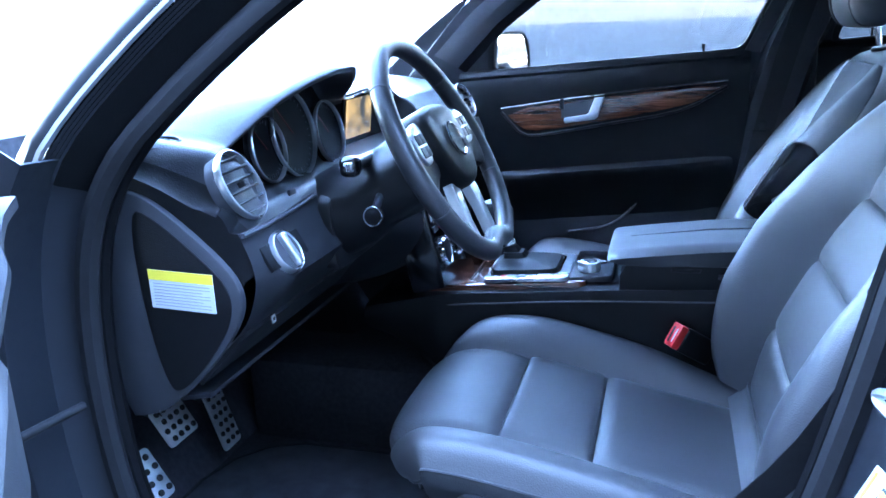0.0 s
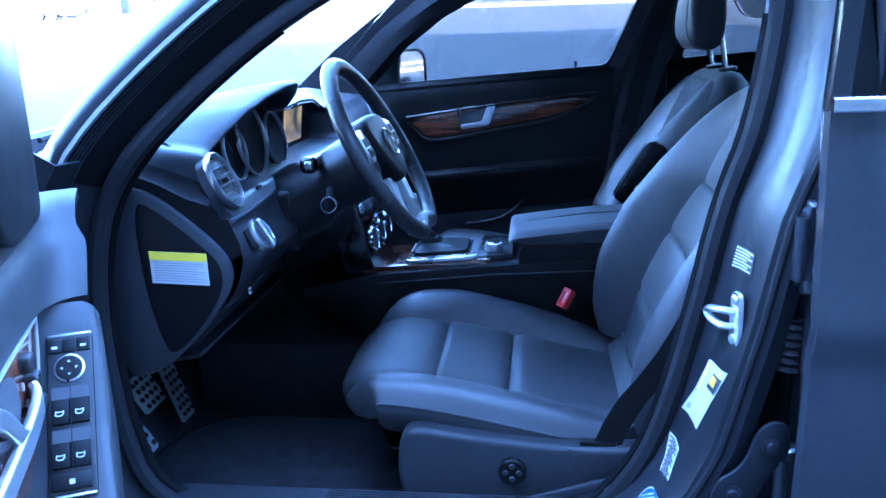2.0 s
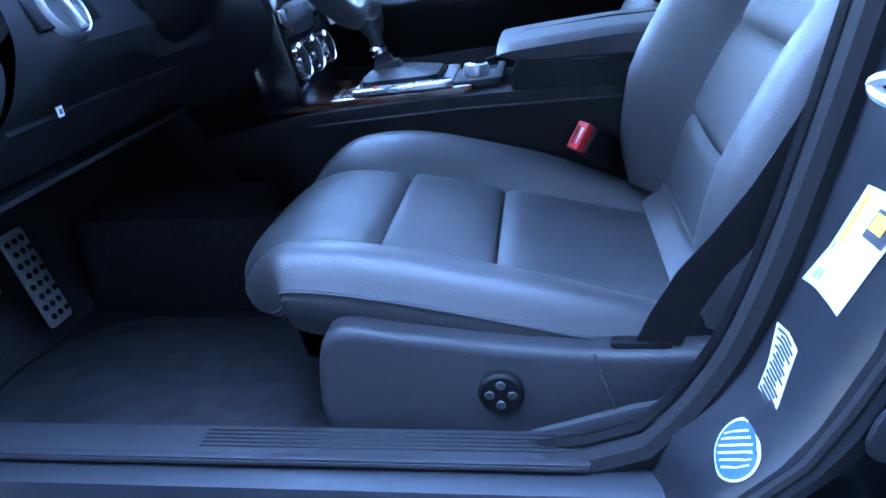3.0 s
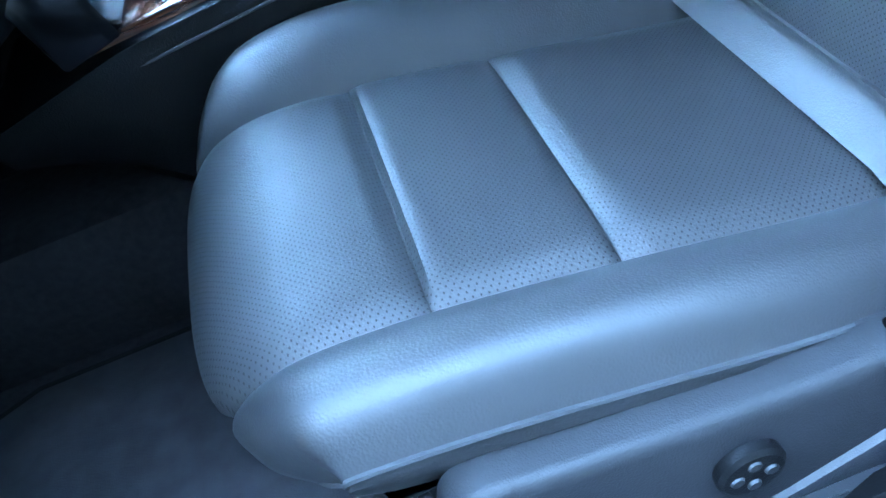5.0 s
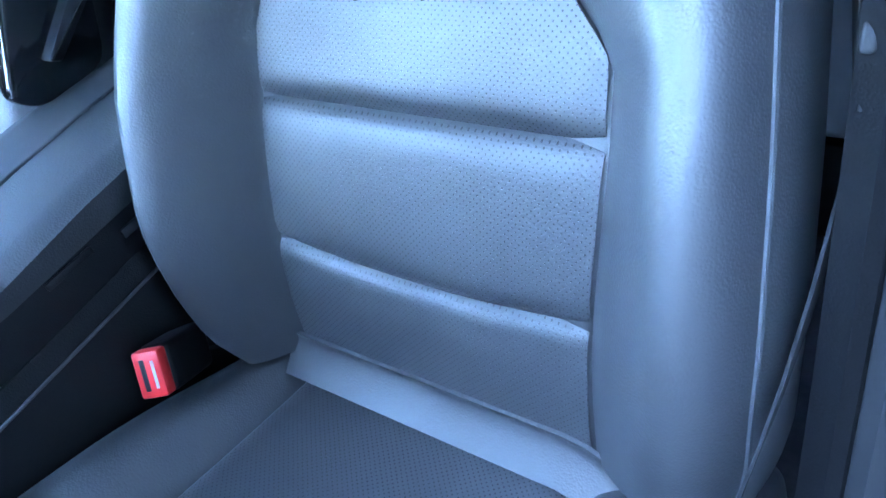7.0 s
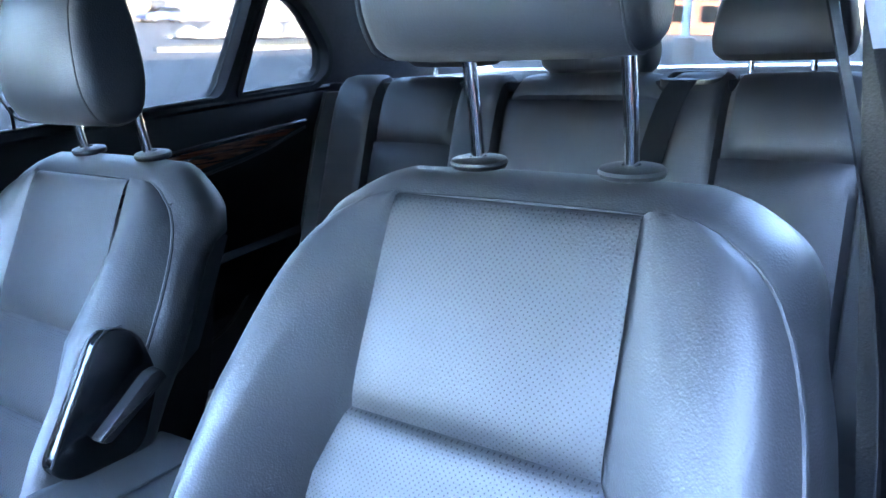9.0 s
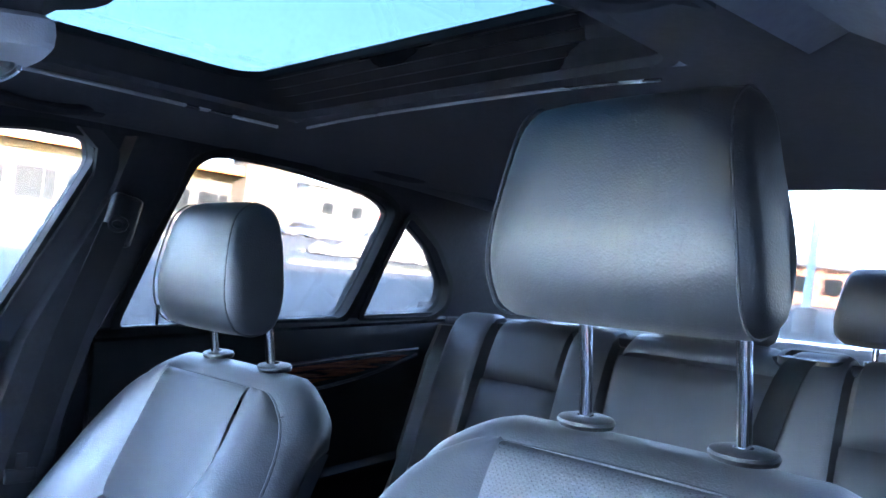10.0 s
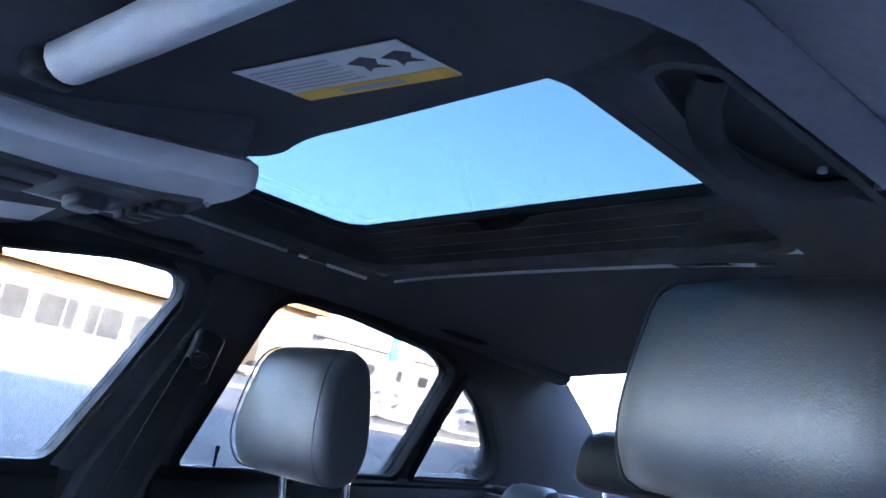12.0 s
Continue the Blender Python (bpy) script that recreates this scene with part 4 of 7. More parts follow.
            return bon(s, k * (p0 + max(0.003, bw(s, k) - p0) * (1.15 if k > 0 else 1.0)), bl(s) * (1.1 if k > 0 else 0.65) * 0.30 - 0.008), Vector((0, inner * k, 0)) if s < t4 * 0.8 else Vector((0, inner * k * (1 - ease(t4 * 0.8, t4, s)), ease(t4 * 0.8, t4, s))).normalized()
        return bon(t4 + 0.006 * (1 - s * s), s * 0.134, -0.009), Vector((0, 0, 1))
    epts = [edge_pt(k, s) for k, s in edge]
    part("piping", tube([p for p, _ in epts], 0.0022, 6, up=(1, 0, 0)), PIPING, back)
    fwd = Vector((1, 0, -0.42)).normalized()
    rings = []
    for p, o in epts:
        up_ = o.z
        rings.append([p + o * a_ + fwd * b_ * lerp(deep, shoulder, up_) for a_, b_ in ((0.0, -0.001), (0.004 + 0.006 * up_, 0.007), (0.010 + 0.014 * up_, 0.022), (0.012 + 0.028 * up_, 0.050), (0.010 + 0.034 * up_, 0.078), (0.002 + 0.028 * up_, 0.100), (-0.02 + 0.01 * up_, 0.118))])
    part("back_cover", loft(rings, False, False), LEATHER, back)
    for sgn in (-1, 1):
        k0 = int(len(svals) * 0.72)
        base = epts[k0] if sgn > 0 else epts[-1 - k0]
        part("cover_seam", tube([base[0] + base[1] * a_ + fwd * b_ * deep for a_, b_ in ((0.002, 0), (0.012, 0.024), (0.015, 0.050), (0.014, 0.078), (0.004, 0.100))], 0.0016, 6), SEAM, back)
    part("back_shell", loft([[Vector((x, y0 + y * (1 - (0.10 if inner > 0 else 0.26) * ease(0.70, 0.87, z)), z + dz)) for x, y in ((xf, -0.215), (xb - 0.02, -0.21), (xb, -0.16), (xb, 0.16), (xb - 0.02, 0.21), (xf, 0.215))] for xf, xb, z in ((0.06, 0.14, 0.42), (0.09, 0.19, 0.55), (0.16, 0.27, 0.72), (0.235, 0.345, 0.87), (0.26, 0.355, 0.91))]), VINYL, back)

    # headrest
    hx, hz, dz0 = 0.300, 1.018 + dz, dz
    hxx, dz = 0.250, dz + hdz
    prof = [(-0.050, 1.135), (-0.057, 1.155), (-0.060, 1.19), (-0.055, 1.25), (-0.042, 1.302), (-0.014, 1.325), (0.010, 1.318), (0.024, 1.29), (0.030, 1.23), (0.028, 1.16), (0.016, 1.12), (-0.008, 1.108), (-0.036, 1.115)]
    ringp = curve(prof + [prof[0]], 40)[:-1]
    cx, cz = 0.0, 1.215
    rings = []
    for e, k in ((-1.0, 0.52), (-0.985, 0.70), (-0.94, 0.86), (-0.86, 0.96), (-0.6, 1.0), (-0.3, 1.0), (0, 1.0), (0.3, 1.0), (0.6, 1.0), (0.86, 0.96), (0.94, 0.86), (0.985, 0.70), (1.0, 0.52)):
        rr = []
        for p in ringp:
            taper = wide * lerp(0.128, 0.110, ease(1.15, 1.32, p.y))
            bulge = -0.006 * (1 - e * e) if p.x < 0 else 0.0
            rr.append(Vector((hxx + (p.x - cx) * (0.35 + 0.65 * k) + bulge + 0.004, y0 + inner * 0.008 + e * taper, (p.y - cz) * tall * (0.55 + 0.45 * k) + cz - 0.008 + dz)))
        rings.append(rr)
    hr = part("headrest", loft(rings), LEATHER, seat, "black leather headrest on chrome posts")
    for sgn in (-1, 1):
        part("piping", tube([Vector((hxx + p.x * 0.93 - 0.004, y0 + inner * 0.008 + sgn * wide * lerp(0.1170, 0.0995, ease(1.15, 1.32, p.y)), (p.y - cz) * tall * 0.972 + cz - 0.008 + dz)) for p in ringp], 0.0014, 6, True, (0, 1, 0)), PIPING, hr)
        part("post", tube([Vector((hx + 0.001, y0 + sgn * 0.077, 0.99 + dz0)), Vector((hx - 0.004, y0 + sgn * 0.077, 1.06 + dz)), Vector((hx - 0.022, y0 + sgn * 0.077, 1.16 + dz))], 0.0066, 14, up=(1, 0, 0)), CHROME, hr, "chrome headrest post")
        part("post_collar", revolve([(0.008, 0.006), (0.017, 0.0055), (0.026, 0.003), (0.0275, 0.0), (0.026, -0.004)], 28, Matrix.Translation((hx, y0 + sgn * 0.077, 1.014 + dz0)) @ Matrix.Rotation(radians(-8), 4, "Y") @ Matrix.Diagonal((0.8, 1.1, 1, 1))), PLASTIC, hr, "black plastic post collar")

    dz = dz0
    # plinth and outer valance
    part("seat_frame", rbox((0.44, 0.34, 0.13), (-0.20, y0, 0.335 + dz), 0.02), PLASTIC, seat)
    for sx in (-0.36, 0.02):
        for sgn in (-1, 1):
            part("seat_rail", rbox((0.10, 0.035, 0.09), (sx, y0 + sgn * 0.17, 0.25), 0.006), PLASTIC, seat)
    out = -inner
    yv = y0 + out * 0.265

    def vplace(u, v, w):
        return Vector((u, yv + out * (w - 0.012 * ease(0.35, 0.45, v)), v + dz))
    val = part("valance", slab(chaikin([(-0.395, 0.36), (-0.36, 0.325), (-0.25, 0.315), (-0.05, 0.315), (0.06, 0.35), (0.09, 0.42), (0.06, 0.452), (-0.10, 0.442), (-0.30, 0.462), (-0.375, 0.476), (-0.397, 0.44)], 2), vplace, 0.034, 0.012, 3), GREYPL, seat, "dark plastic seat valance")
    part("valance_ridge", slab(chaikin([(-0.36, 0.315), (-0.20, 0.355), (0.0, 0.415), (0.05, 0.36), (0.02, 0.305)], 2), lambda u, v, w: vplace(u, v, w + 0.028), 0.012, 0.008), GREYPL, val)
    part("seam_line", tube([vplace(u, v, 0.0345) for u, v in ((-0.112, 0.446), (-0.105, 0.42), (-0.085, 0.37), (-0.06, 0.33))], 0.0012, 5), INK, val)
    kn = part("lumbar_knob", revolve([(0.0235, -0.004), (0.0235, 0.003), (0.0205, 0.006), (0.012, 0.006), (0.0, 0.005)], 28, Matrix.Translation((-0.205, yv + out * 0.030, 0.405 + dz)) @ Matrix.Rotation(radians(90 if out < 0 else -90), 4, "X")), VINYL, val, "round four-way lumbar switch")
    for k in range(4):
        a = k * math.pi / 2
        part("pad", revolve([(0.0052, 0), (0.0042, 0.002)], 12, Matrix.Translation((-0.205 + 0.0115 * math.cos(a), yv + out * 0.0355, 0.405 + dz + 0.0115 * math.sin(a))) @ Matrix.Rotation(radians(90 if out < 0 else -90), 4, "X")), ENDCAP, kn)
    # side cover of the backrest hinge
    part("hinge_cover", slab(chaikin([(-0.05, 0.40), (0.08, 0.40), (0.11, 0.50), (0.06, 0.52), (-0.02, 0.47)], 2), lambda u, v, w: Vector((u, y0 + out * (0.225 + w), v + dz)), 0.03, 0.008), PLASTIC, seat)
    # release handle on the inner flank of the backrest
    def hpl(u, v, w):
        return Vector((u + 0.0, y0 + inner * (0.244 + w), v + dz))
    if inner > 0:
        return seat
    cov = part("recliner_cover", slab(fillet([(0.010, 0.735), (0.036, 0.712), (0.120, 0.712), (0.152, 0.790), (0.134, 0.852), (0.088, 0.866)], 0.022), hpl, 0.016, 0.005), GLOSSBLACK, seat, "glossy black recliner cover")
    part("rim", sweep(curve([hpl(u, v, 0.015) for u, v in ((0.016, 0.738), (0.049, 0.798), (0.088, 0.858), (0.114, 0.862))], 12), circle(0.0011, 6)), GREYPL, cov)
    part("handle", slab(fillet([(0.060, 0.752), (0.074, 0.744), (0.152, 0.792), (0.144, 0.806), (0.130, 0.804)], 0.005), lambda u, v, w: hpl(u, v, w + 0.016), 0.016, 0.004), GREYPL, cov, "satin grey recliner lever")
    return seat


YD, YPS = -0.350, 0.328
driver = front_seat(YD, 0.0, 1, "black leather driver's seat, bolstered, with perforated panels")
passenger = front_seat(YPS, -0.018, -1, "black leather passenger seat with perforated panels, beside the console", -0.058, 0.50, 0.86, 0.85, 0.85)

# seat belt buckle between driver's seat and console
bk = empty("belt_buckle", "black seat belt buckle with a red release button", "buckle", at=(-0.09, -0.125, 0.47))
mbk = Matrix.Translation((-0.090, -0.140, 0.524)) @ Matrix.Rotation(radians(32), 4, "Z") @ Matrix.Rotation(radians(-58), 4, "Y")
part("housing", rbox((0.046, 0.030, 0.075), (0, 0, -0.026), 0.006, 3, None), PLASTIC, bk)
bk.children[0].data.transform(mbk)
part("button", moved(rbox((0.044, 0.027, 0.016), (0, 0, 0.018), 0.003), mbk), RED, bk, "red release button")
part("slot", moved(rbox((0.030, 0.005, 0.002), (0, 0.004, 0.0257), 0.0008), mbk), INK, bk)
part("press_mark", moved(rbox((0.026, 0.003, 0.0008), (0, -0.006, 0.0262), 0.0003), mbk), PALEINK, bk)
part("stalk", tube([mbk @ Vector((0, 0, -0.06)), Vector((0.02, -0.125, 0.45)), Vector((0.03, -0.12, 0.36))], 0.010, 8), RUBBER, bk)

# ---- dashboard ----
dash = empty("dashboard", "dark grey dashboard with hooded gauges and round air vents", "dashboard", at=(-0.8, 0, 0.6))
# edge of the pad over the gauges and the display: y, x, z
EDGE = [(-0.580, -0.706, 0.924), (-0.545, -0.697, 0.940), (-0.500, -0.680, 0.966), (-0.460, -0.668, 0.985), (-0.375, -0.653, 1.008), (-0.290, -0.643, 1.021), (-0.225, -0.643, 1.022), (-0.198, -0.652, 1.010),
        (-0.176, -0.668, 0.990), (-0.160, -0.692, 0.972), (-0.120, -0.708, 0.966), (0.0, -0.710, 0.970), (0.100, -0.708, 0.966), (0.150, -0.704, 0.945), (0.190, -0.700, 0.932)]


def edge_at(y):
    ys = [p[0] for p in EDGE]
    return [sum(table(ys, [p[k] for p in EDGE], y + d) for d in (-0.010, 0, 0.010)) / 3 for k in (1, 2)]


def pad_sec(y):
    """The pad's section at y: from the windscreen over the brim, back under it and down to the ledge below the gauges."""
    e = ease(0.600, 0.655, abs(y))
    g = ease(-0.572, -0.548, y) * (1 - ease(0.150, 0.190, y))
    ex, ez = edge_at(y)
    d = max(0.0, ez - 0.93)
    brim = [(-0.88, 0.955 + 0.30 * d), (-0.77, 0.940 + 0.72 * d), (ex - 0.014, ez - 0.001), (ex, ez - 0.007), (ex - 0.009, ez - 0.016), (-0.738, ez - 0.022), (-0.752, 0.880), (-0.744, 0.860), (-0.680, 0.852), (-0.653, 0.850)]
    plain = [(-0.88, 0.955 - 0.02 * e), (-0.76, 0.938 - 0.045 * e), (-0.718, 0.932 - 0.06 * e), (-0.700, 0.928 - 0.065 * e), (-0.690, 0.921 - 0.06 * e), (-0.677 + 0.008 * e, 0.908 - 0.055 * e), (-0.667, 0.887 - 0.03 * e), (-0.660, 0.870 - 0.02 * e), (-0.655, 0.860 - 0.02 * e), (-0.652, 0.853 - 0.02 * e)]
    k = ease(-0.600, -0.572, y) * (1 - ease(0.190, 0.215, y)) * (1 - g)
    plain = [(p, q + 0.3 * k * d) for p, q in plain]
    pts = [(-1.02 + 0.14 * e, 0.90), (-0.97 + 0.08 * e, 0.935)] + [(lerp(p, r, g), lerp(q, t, g)) for (p, q), (r, t) in zip(plain, brim)] + [(-0.640, 0.832)]
    out = []
    for i in range(len(pts) - 1):
        c = [Vector(pts[max(0, min(len(pts) - 1, i + j))]) for j in (-1, 0, 1, 2)]
        for n in range(4):
            t = n / 4
            m = (c[2] - c[0]) * 0.35
            w = (c[3] - c[1]) * 0.35
            m, w = m * min(1.0, 1.2 * (c[2] - c[1]).length / (m.length + 1e-6)), w * min(1.0, 1.2 * (c[2] - c[1]).length / (w.length + 1e-6))
            out.append(c[1] * (2 * t ** 3 - 3 * t * t + 1) + m * (t ** 3 - 2 * t * t + t) + c[2] * (3 * t * t - 2 * t ** 3) + w * (t ** 3 - t * t))
    return [Vector((p.x, y, p.y)) for p in out + [Vector(pts[-1])]]


def face_sec(y):
    """The section below the pad, down the face and under to the bulkhead."""
    c = math.exp(-((y / 0.16) ** 4))           # the centre stack stands forward
    k = 1 - ease(0.585, 0.65, abs(y))
    pts = [(-0.640, 0.832), (-0.625 + 0.012 * c, 0.79), (-0.625 + 0.018 * k + 0.03 * c, 0.755), (-0.652 + 0.10 * c, 0.70), (-0.74 + 0.14 * c, 0.63), (-0.84 + 0.12 * c, 0.585), (-1.02, 0.56), (-1.14, 0.62)]
    return [Vector((p.x, y, p.y)) for p in curve(pts, 32)]


part("pad", loft([pad_sec(y) for y in np.linspace(-0.630, 0.630, 232)], False, False), DASHTOP, dash, "soft dark grey dashboard skin with a hood over the gauges", 60)
part("lower_panel", loft([face_sec(y) for y in np.linspace(-0.655, 0.655, 130)], False, False), LOWDASH, dash, "black lower dashboard")
for s in (-1, 1):
    part("pad_flank", loft([pad_sec(s * y) for y in np.linspace(0.630, 0.655, 8)], False, False), VINYL, dash, "black flank below the pad's rim")
    part("side_wall", loft([q + face_sec(s * 0.6545)[1:] for q in (pad_sec(s * 0.6545), [p + Vector((0, -s * 0.002, 0)) for p in pad_sec(s * 0.6545)])]), VINYL, dash)
# end panel with its notice
END = chaikin([(-0.86, 0.885), (-0.79, 0.888), (-0.745, 0.868), (-0.665, 0.80), (-0.638, 0.762), (-0.642, 0.72), (-0.69, 0.655), (-0.76, 0.590), (-0.80, 0.57), (-0.845, 0.565)], 2)
endp = part("end_panel", slab(END, lambda u, v, w: Vector((u, -0.655 - w, v)), 0.010, 0.004), ENDCAP, dash, "grey plastic dashboard end cap")
END2 = chaikin([(-0.79, 0.865), (-0.755, 0.855), (-0.672, 0.785), (-0.652, 0.752), (-0.66, 0.71), (-0.70, 0.655), (-0.745, 0.61), (-0.765, 0.62), (-0.785, 0.72)], 2)
part("inset", slab(END2, lambda u, v, w: Vector((u, -0.663 - w, v)), 0.004, 0.002), VINYL, endp)
notice = empty("airbag_notice", "white notice with a yellow band on the dashboard's end", "label", at=(-0.72, -0.668, 0.75))


def npl(u, v, w):
    x = lerp(-0.770, -0.676, u)
    return Vector((x, -0.6675 - w, 0.785 - 0.052 * v + (0.0 - 0.004) * u))


part("paper", slab([(0, 0), (1, 0), (1, 1), (0, 1)], npl, 0.0006), WHITE, notice)
part("band", slab([(0.0, 0.0), (1, 0.0), (1, 0.26), (0, 0.26)], lambda u, v, w: npl(u, v, w + 0.0007), 0.0004), YELLOW, notice)
for k in range(8):
    part("print_bar", slab([(0.06, 0.33 + 0.08 * k), (0.94 - 0.12 * (k % 3 == 2), 0.33 + 0.08 * k), (0.94 - 0.12 * (k % 3 == 2), 0.36 + 0.08 * k), (0.06, 0.36 + 0.08 * k)], lambda u, v, w: npl(u, v, w + 0.0007), 0.0003), GREYINK, notice)

# instrument hood and gauges
part("gauge_recess", surface(lambda a, b: Vector((lerp(-0.744, -0.740, a), lerp(-0.545, 0.135, b), lerp(edge_at(lerp(-0.545, 0.135, b))[1] - 0.022, 0.848, a))), 6, 30, 0.004), DIAL, dash)
tilt = Matrix.Rotation(radians(90 - 10), 4, "Y")
for y, z, r in ((-0.440, 0.906, 0.049), (-0.352, 0.919, 0.069), (-0.215, 0.903, 0.054)):
    m = Matrix.Translation((-0.704, y, z)) @ tilt
    g = part("gauge", revolve([(r, -0.012), (r, -0.004), (0.0, -0.006)], 40, m), DIAL, dash, "round black dial")
    part("rim", revolve([(r - 0.0005, -0.004), (r + 0.0022, -0.001), (r + 0.0020, 0.003), (r, 0.0045), (r - 0.0016, 0.0)], 48, m), SILVER, g, "bright rim")
    for k in range(25):
        a = radians(-220 + 260 * k / 24)
        part("tick", moved(rbox((0.0009, 0.004 if k % 2 else 0.007, 0.0006), (0, r * 0.86, -0.004), 0), m @ Matrix.Rotation(a + math.pi / 2, 4, "Z")), DIMINK, g)
    part("needle", moved(rbox((0.0012, r * 0.8, 0.001), (0, r * 0.4, -0.002), 0), m @ Matrix.Rotation(radians(130), 4, "Z")), DIMRED, g)
scr = part("display", slab(rounded(0.150, 0.100, 0.006), lambda u, v, w: Vector((-0.741 + v * 0.12 + w, -0.002 + u, 0.902 + v)), 0.006, 0.002), GLOSSBLACK, dash, "small glossy centre display")
part("picture", slab(rounded(0.134, 0.086, 0.003), lambda u, v, w: Vector((-0.734 + v * 0.12 + w, -0.002 + u, 0.902 + v)), 0.0012), SCREENPIC, scr, "dim amber and grey screen picture")
part("display_edge", tube([(edge_at(y)[0] - 0.002, y, edge_at(y)[1] - 0.014) for y in np.linspace(-0.150, 0.140, 20)], 0.0022, 6), SILVER, dash, "thin bright line above the display")

# round and oval vents
def vent(at, m, r, slats, stretch=1.0):
    mm = Matrix.Translation(at) @ m @ Matrix.Diagonal((1, stretch, 1, 1))
    v = part("air_vent", revolve([(r, -0.02), (r, -0.004), (0, -0.014)], 36, mm), INK, dash, "round air vent with slats")
    part("bezel", revolve([(r - 0.001, -0.008), (r + 0.0028, 0.0), (r + 0.0022, 0.005), (r, 0.006), (r - 0.0015, 0.0)], 40, mm), SILVER, v, "silver bezel")
    for k in range(slats):
        h = lerp(-0.78, 0.78, k / (slats - 1)) * r
        w = 2 * math.sqrt(max(1e-6, r * r - h * h)) * 0.96
        part("slat", moved(rbox((0.0035, w, 0.014), (h, 0, -0.004), 0.001, 1), mm @ Matrix.Rotation(0, 4, "Z")), PLASTIC, v)
    part("slider", moved(rbox((0.008, 0.010, 0.014), (0, 0, 0.002), 0.002), mm), PLASTIC, v)


facing = Matrix.Rotation(radians(90 - 8), 4, "Y")
leaned = Matrix.Rotation(radians(5.7), 4, "Z") @ Matrix.Rotation(radians(90 - 26), 4, "Y")
vent((-0.664, -0.596, 0.883), leaned, 0.047, 6)
vent((-0.664, 0.596, 0.883), Matrix.Rotation(radians(-5.7), 4, "Z") @ Matrix.Rotation(radians(90 - 26), 4, "Y"), 0.047, 6)
for y in (-0.065, 0.065):
    vent((-0.622, y, 0.800), facing, 0.032, 5)
mo = Matrix.Translation((-0.790, -0.603, 0.934)) @ Matrix.Rotation(radians(14), 4, "X") @ Matrix.Rotation(radians(9), 4, "Y") @ Matrix.Rotation(radians(38), 4, "Z") @ Matrix.Diagonal((1.0, 0.46, 1, 1))
sv = part("side_vent", revolve([(0.042, -0.006), (0.042, 0.005), (0.039, 0.006), (0.037, 0.001), (0, 0.0)], 32, mo), INK, dash, "oval side window vent")
for k in range(4):
    part("slat", moved(rbox((0.062 - 0.014 * abs(k - 1.5), 0.005, 0.005), (0, -0.024 + 0.016 * k, 0.003), 0.001, 1), mo), GREYPL, sv)

# gap under the pad, light switch, ignition, stalks
part("pad_gap", tube(curve([(-0.636, -0.652, 0.829), (-0.636, -0.58, 0.829), (-0.637, -0.50, 0.832), (-0.640, -0.43, 0.836)], 10), 0.0035, 6), INK, dash)
part("coin_slot", rbox((0.006, 0.020, 0.009), (-0.650, -0.483, 0.851), 0.002), INK, dash)
part("flap_line", tube([(-0.646, -0.505, 0.840), (-0.645, -0.50, 0.836), (-0.645, -0.45, 0.840)], 0.0012, 6), INK, dash)
part("column_opening", slab(rounded(0.19, 0.12, 0.02), lambda u, v, w: Vector((-0.634 + w + 0.10 * v * (v < 0) * -1, -0.34 + u, 0.775 + v)), 0.020, 0.004), PLASTIC, dash)
mls = Matrix.Translation((-0.616, -0.578, 0.790)) @ Matrix.Rotation(radians(90 - 30), 4, "Y")
ls = part("light_switch", revolve([(0.0305, -0.010), (0.0305, 0.002), (0.029, 0.0045), (0.0275, 0.002), (0, 0.002)], 32, mls), SILVER, dash, "rotary light switch with chrome ring")
part("face", revolve([(0.0272, 0.0015), (0.0272, 0.003), (0, 0.003)], 28, mls), INK, ls)
part("grip", moved(rbox((0.050, 0.013, 0.012), (0, 0, 0.006), 0.004, 3), mls @ Matrix.Rotation(radians(6), 4, "Z")), SILVER, ls)
part("switch_plate", moved(rbox((0.036, 0.105, 0.006), (-0.003, 0.005, -0.006), 0.0015), mls), VINYL, dash)
part("park_mark", moved(rbox((0.011, 0.011, 0.0012), (0, 0, 0), 0.0004), Matrix.Translation((-0.648, -0.575, 0.690)) @ facing), WHITE, dash)
part("park_slot", moved(rbox((0.005, 0.005, 0.0014), (0, 0, 0.0003), 0.0002), Matrix.Translation((-0.648, -0.575, 0.690)) @ facing), INK, dash)
part("knee_panel", surface(lambda a, b: Vector((lerp(-0.668, -0.735, b), lerp(-0.64, -0.16, a), lerp(0.685, 0.615, b))), 10, 8, 0.006), LOWDASH, dash)
part("lower_cover", surface(lambda a, b: Vector((lerp(-0.72, -1.0, b), lerp(-0.64, -0.14, a), lerp(0.60, 0.55, b))), 6, 6, 0.006), LOWDASH, dash)
part("plug_cover", rbox((0.02, 0.030, 0.018), (-0.745, -0.235, 0.636), 0.004), TEAL, dash, "small teal connector cover")

# climate panel on the centre stack
mc = Matrix.Translation((-0.560, 0.0, 0.675)) @ Matrix.Rotation(radians(77), 4, "Y")
cl = part("climate_panel", moved(rbox((0.185, 0.225, 0.07), (0, 0, -0.027), 0.006), mc), GLOSSBLACK, dash, "gloss black climate control panel")
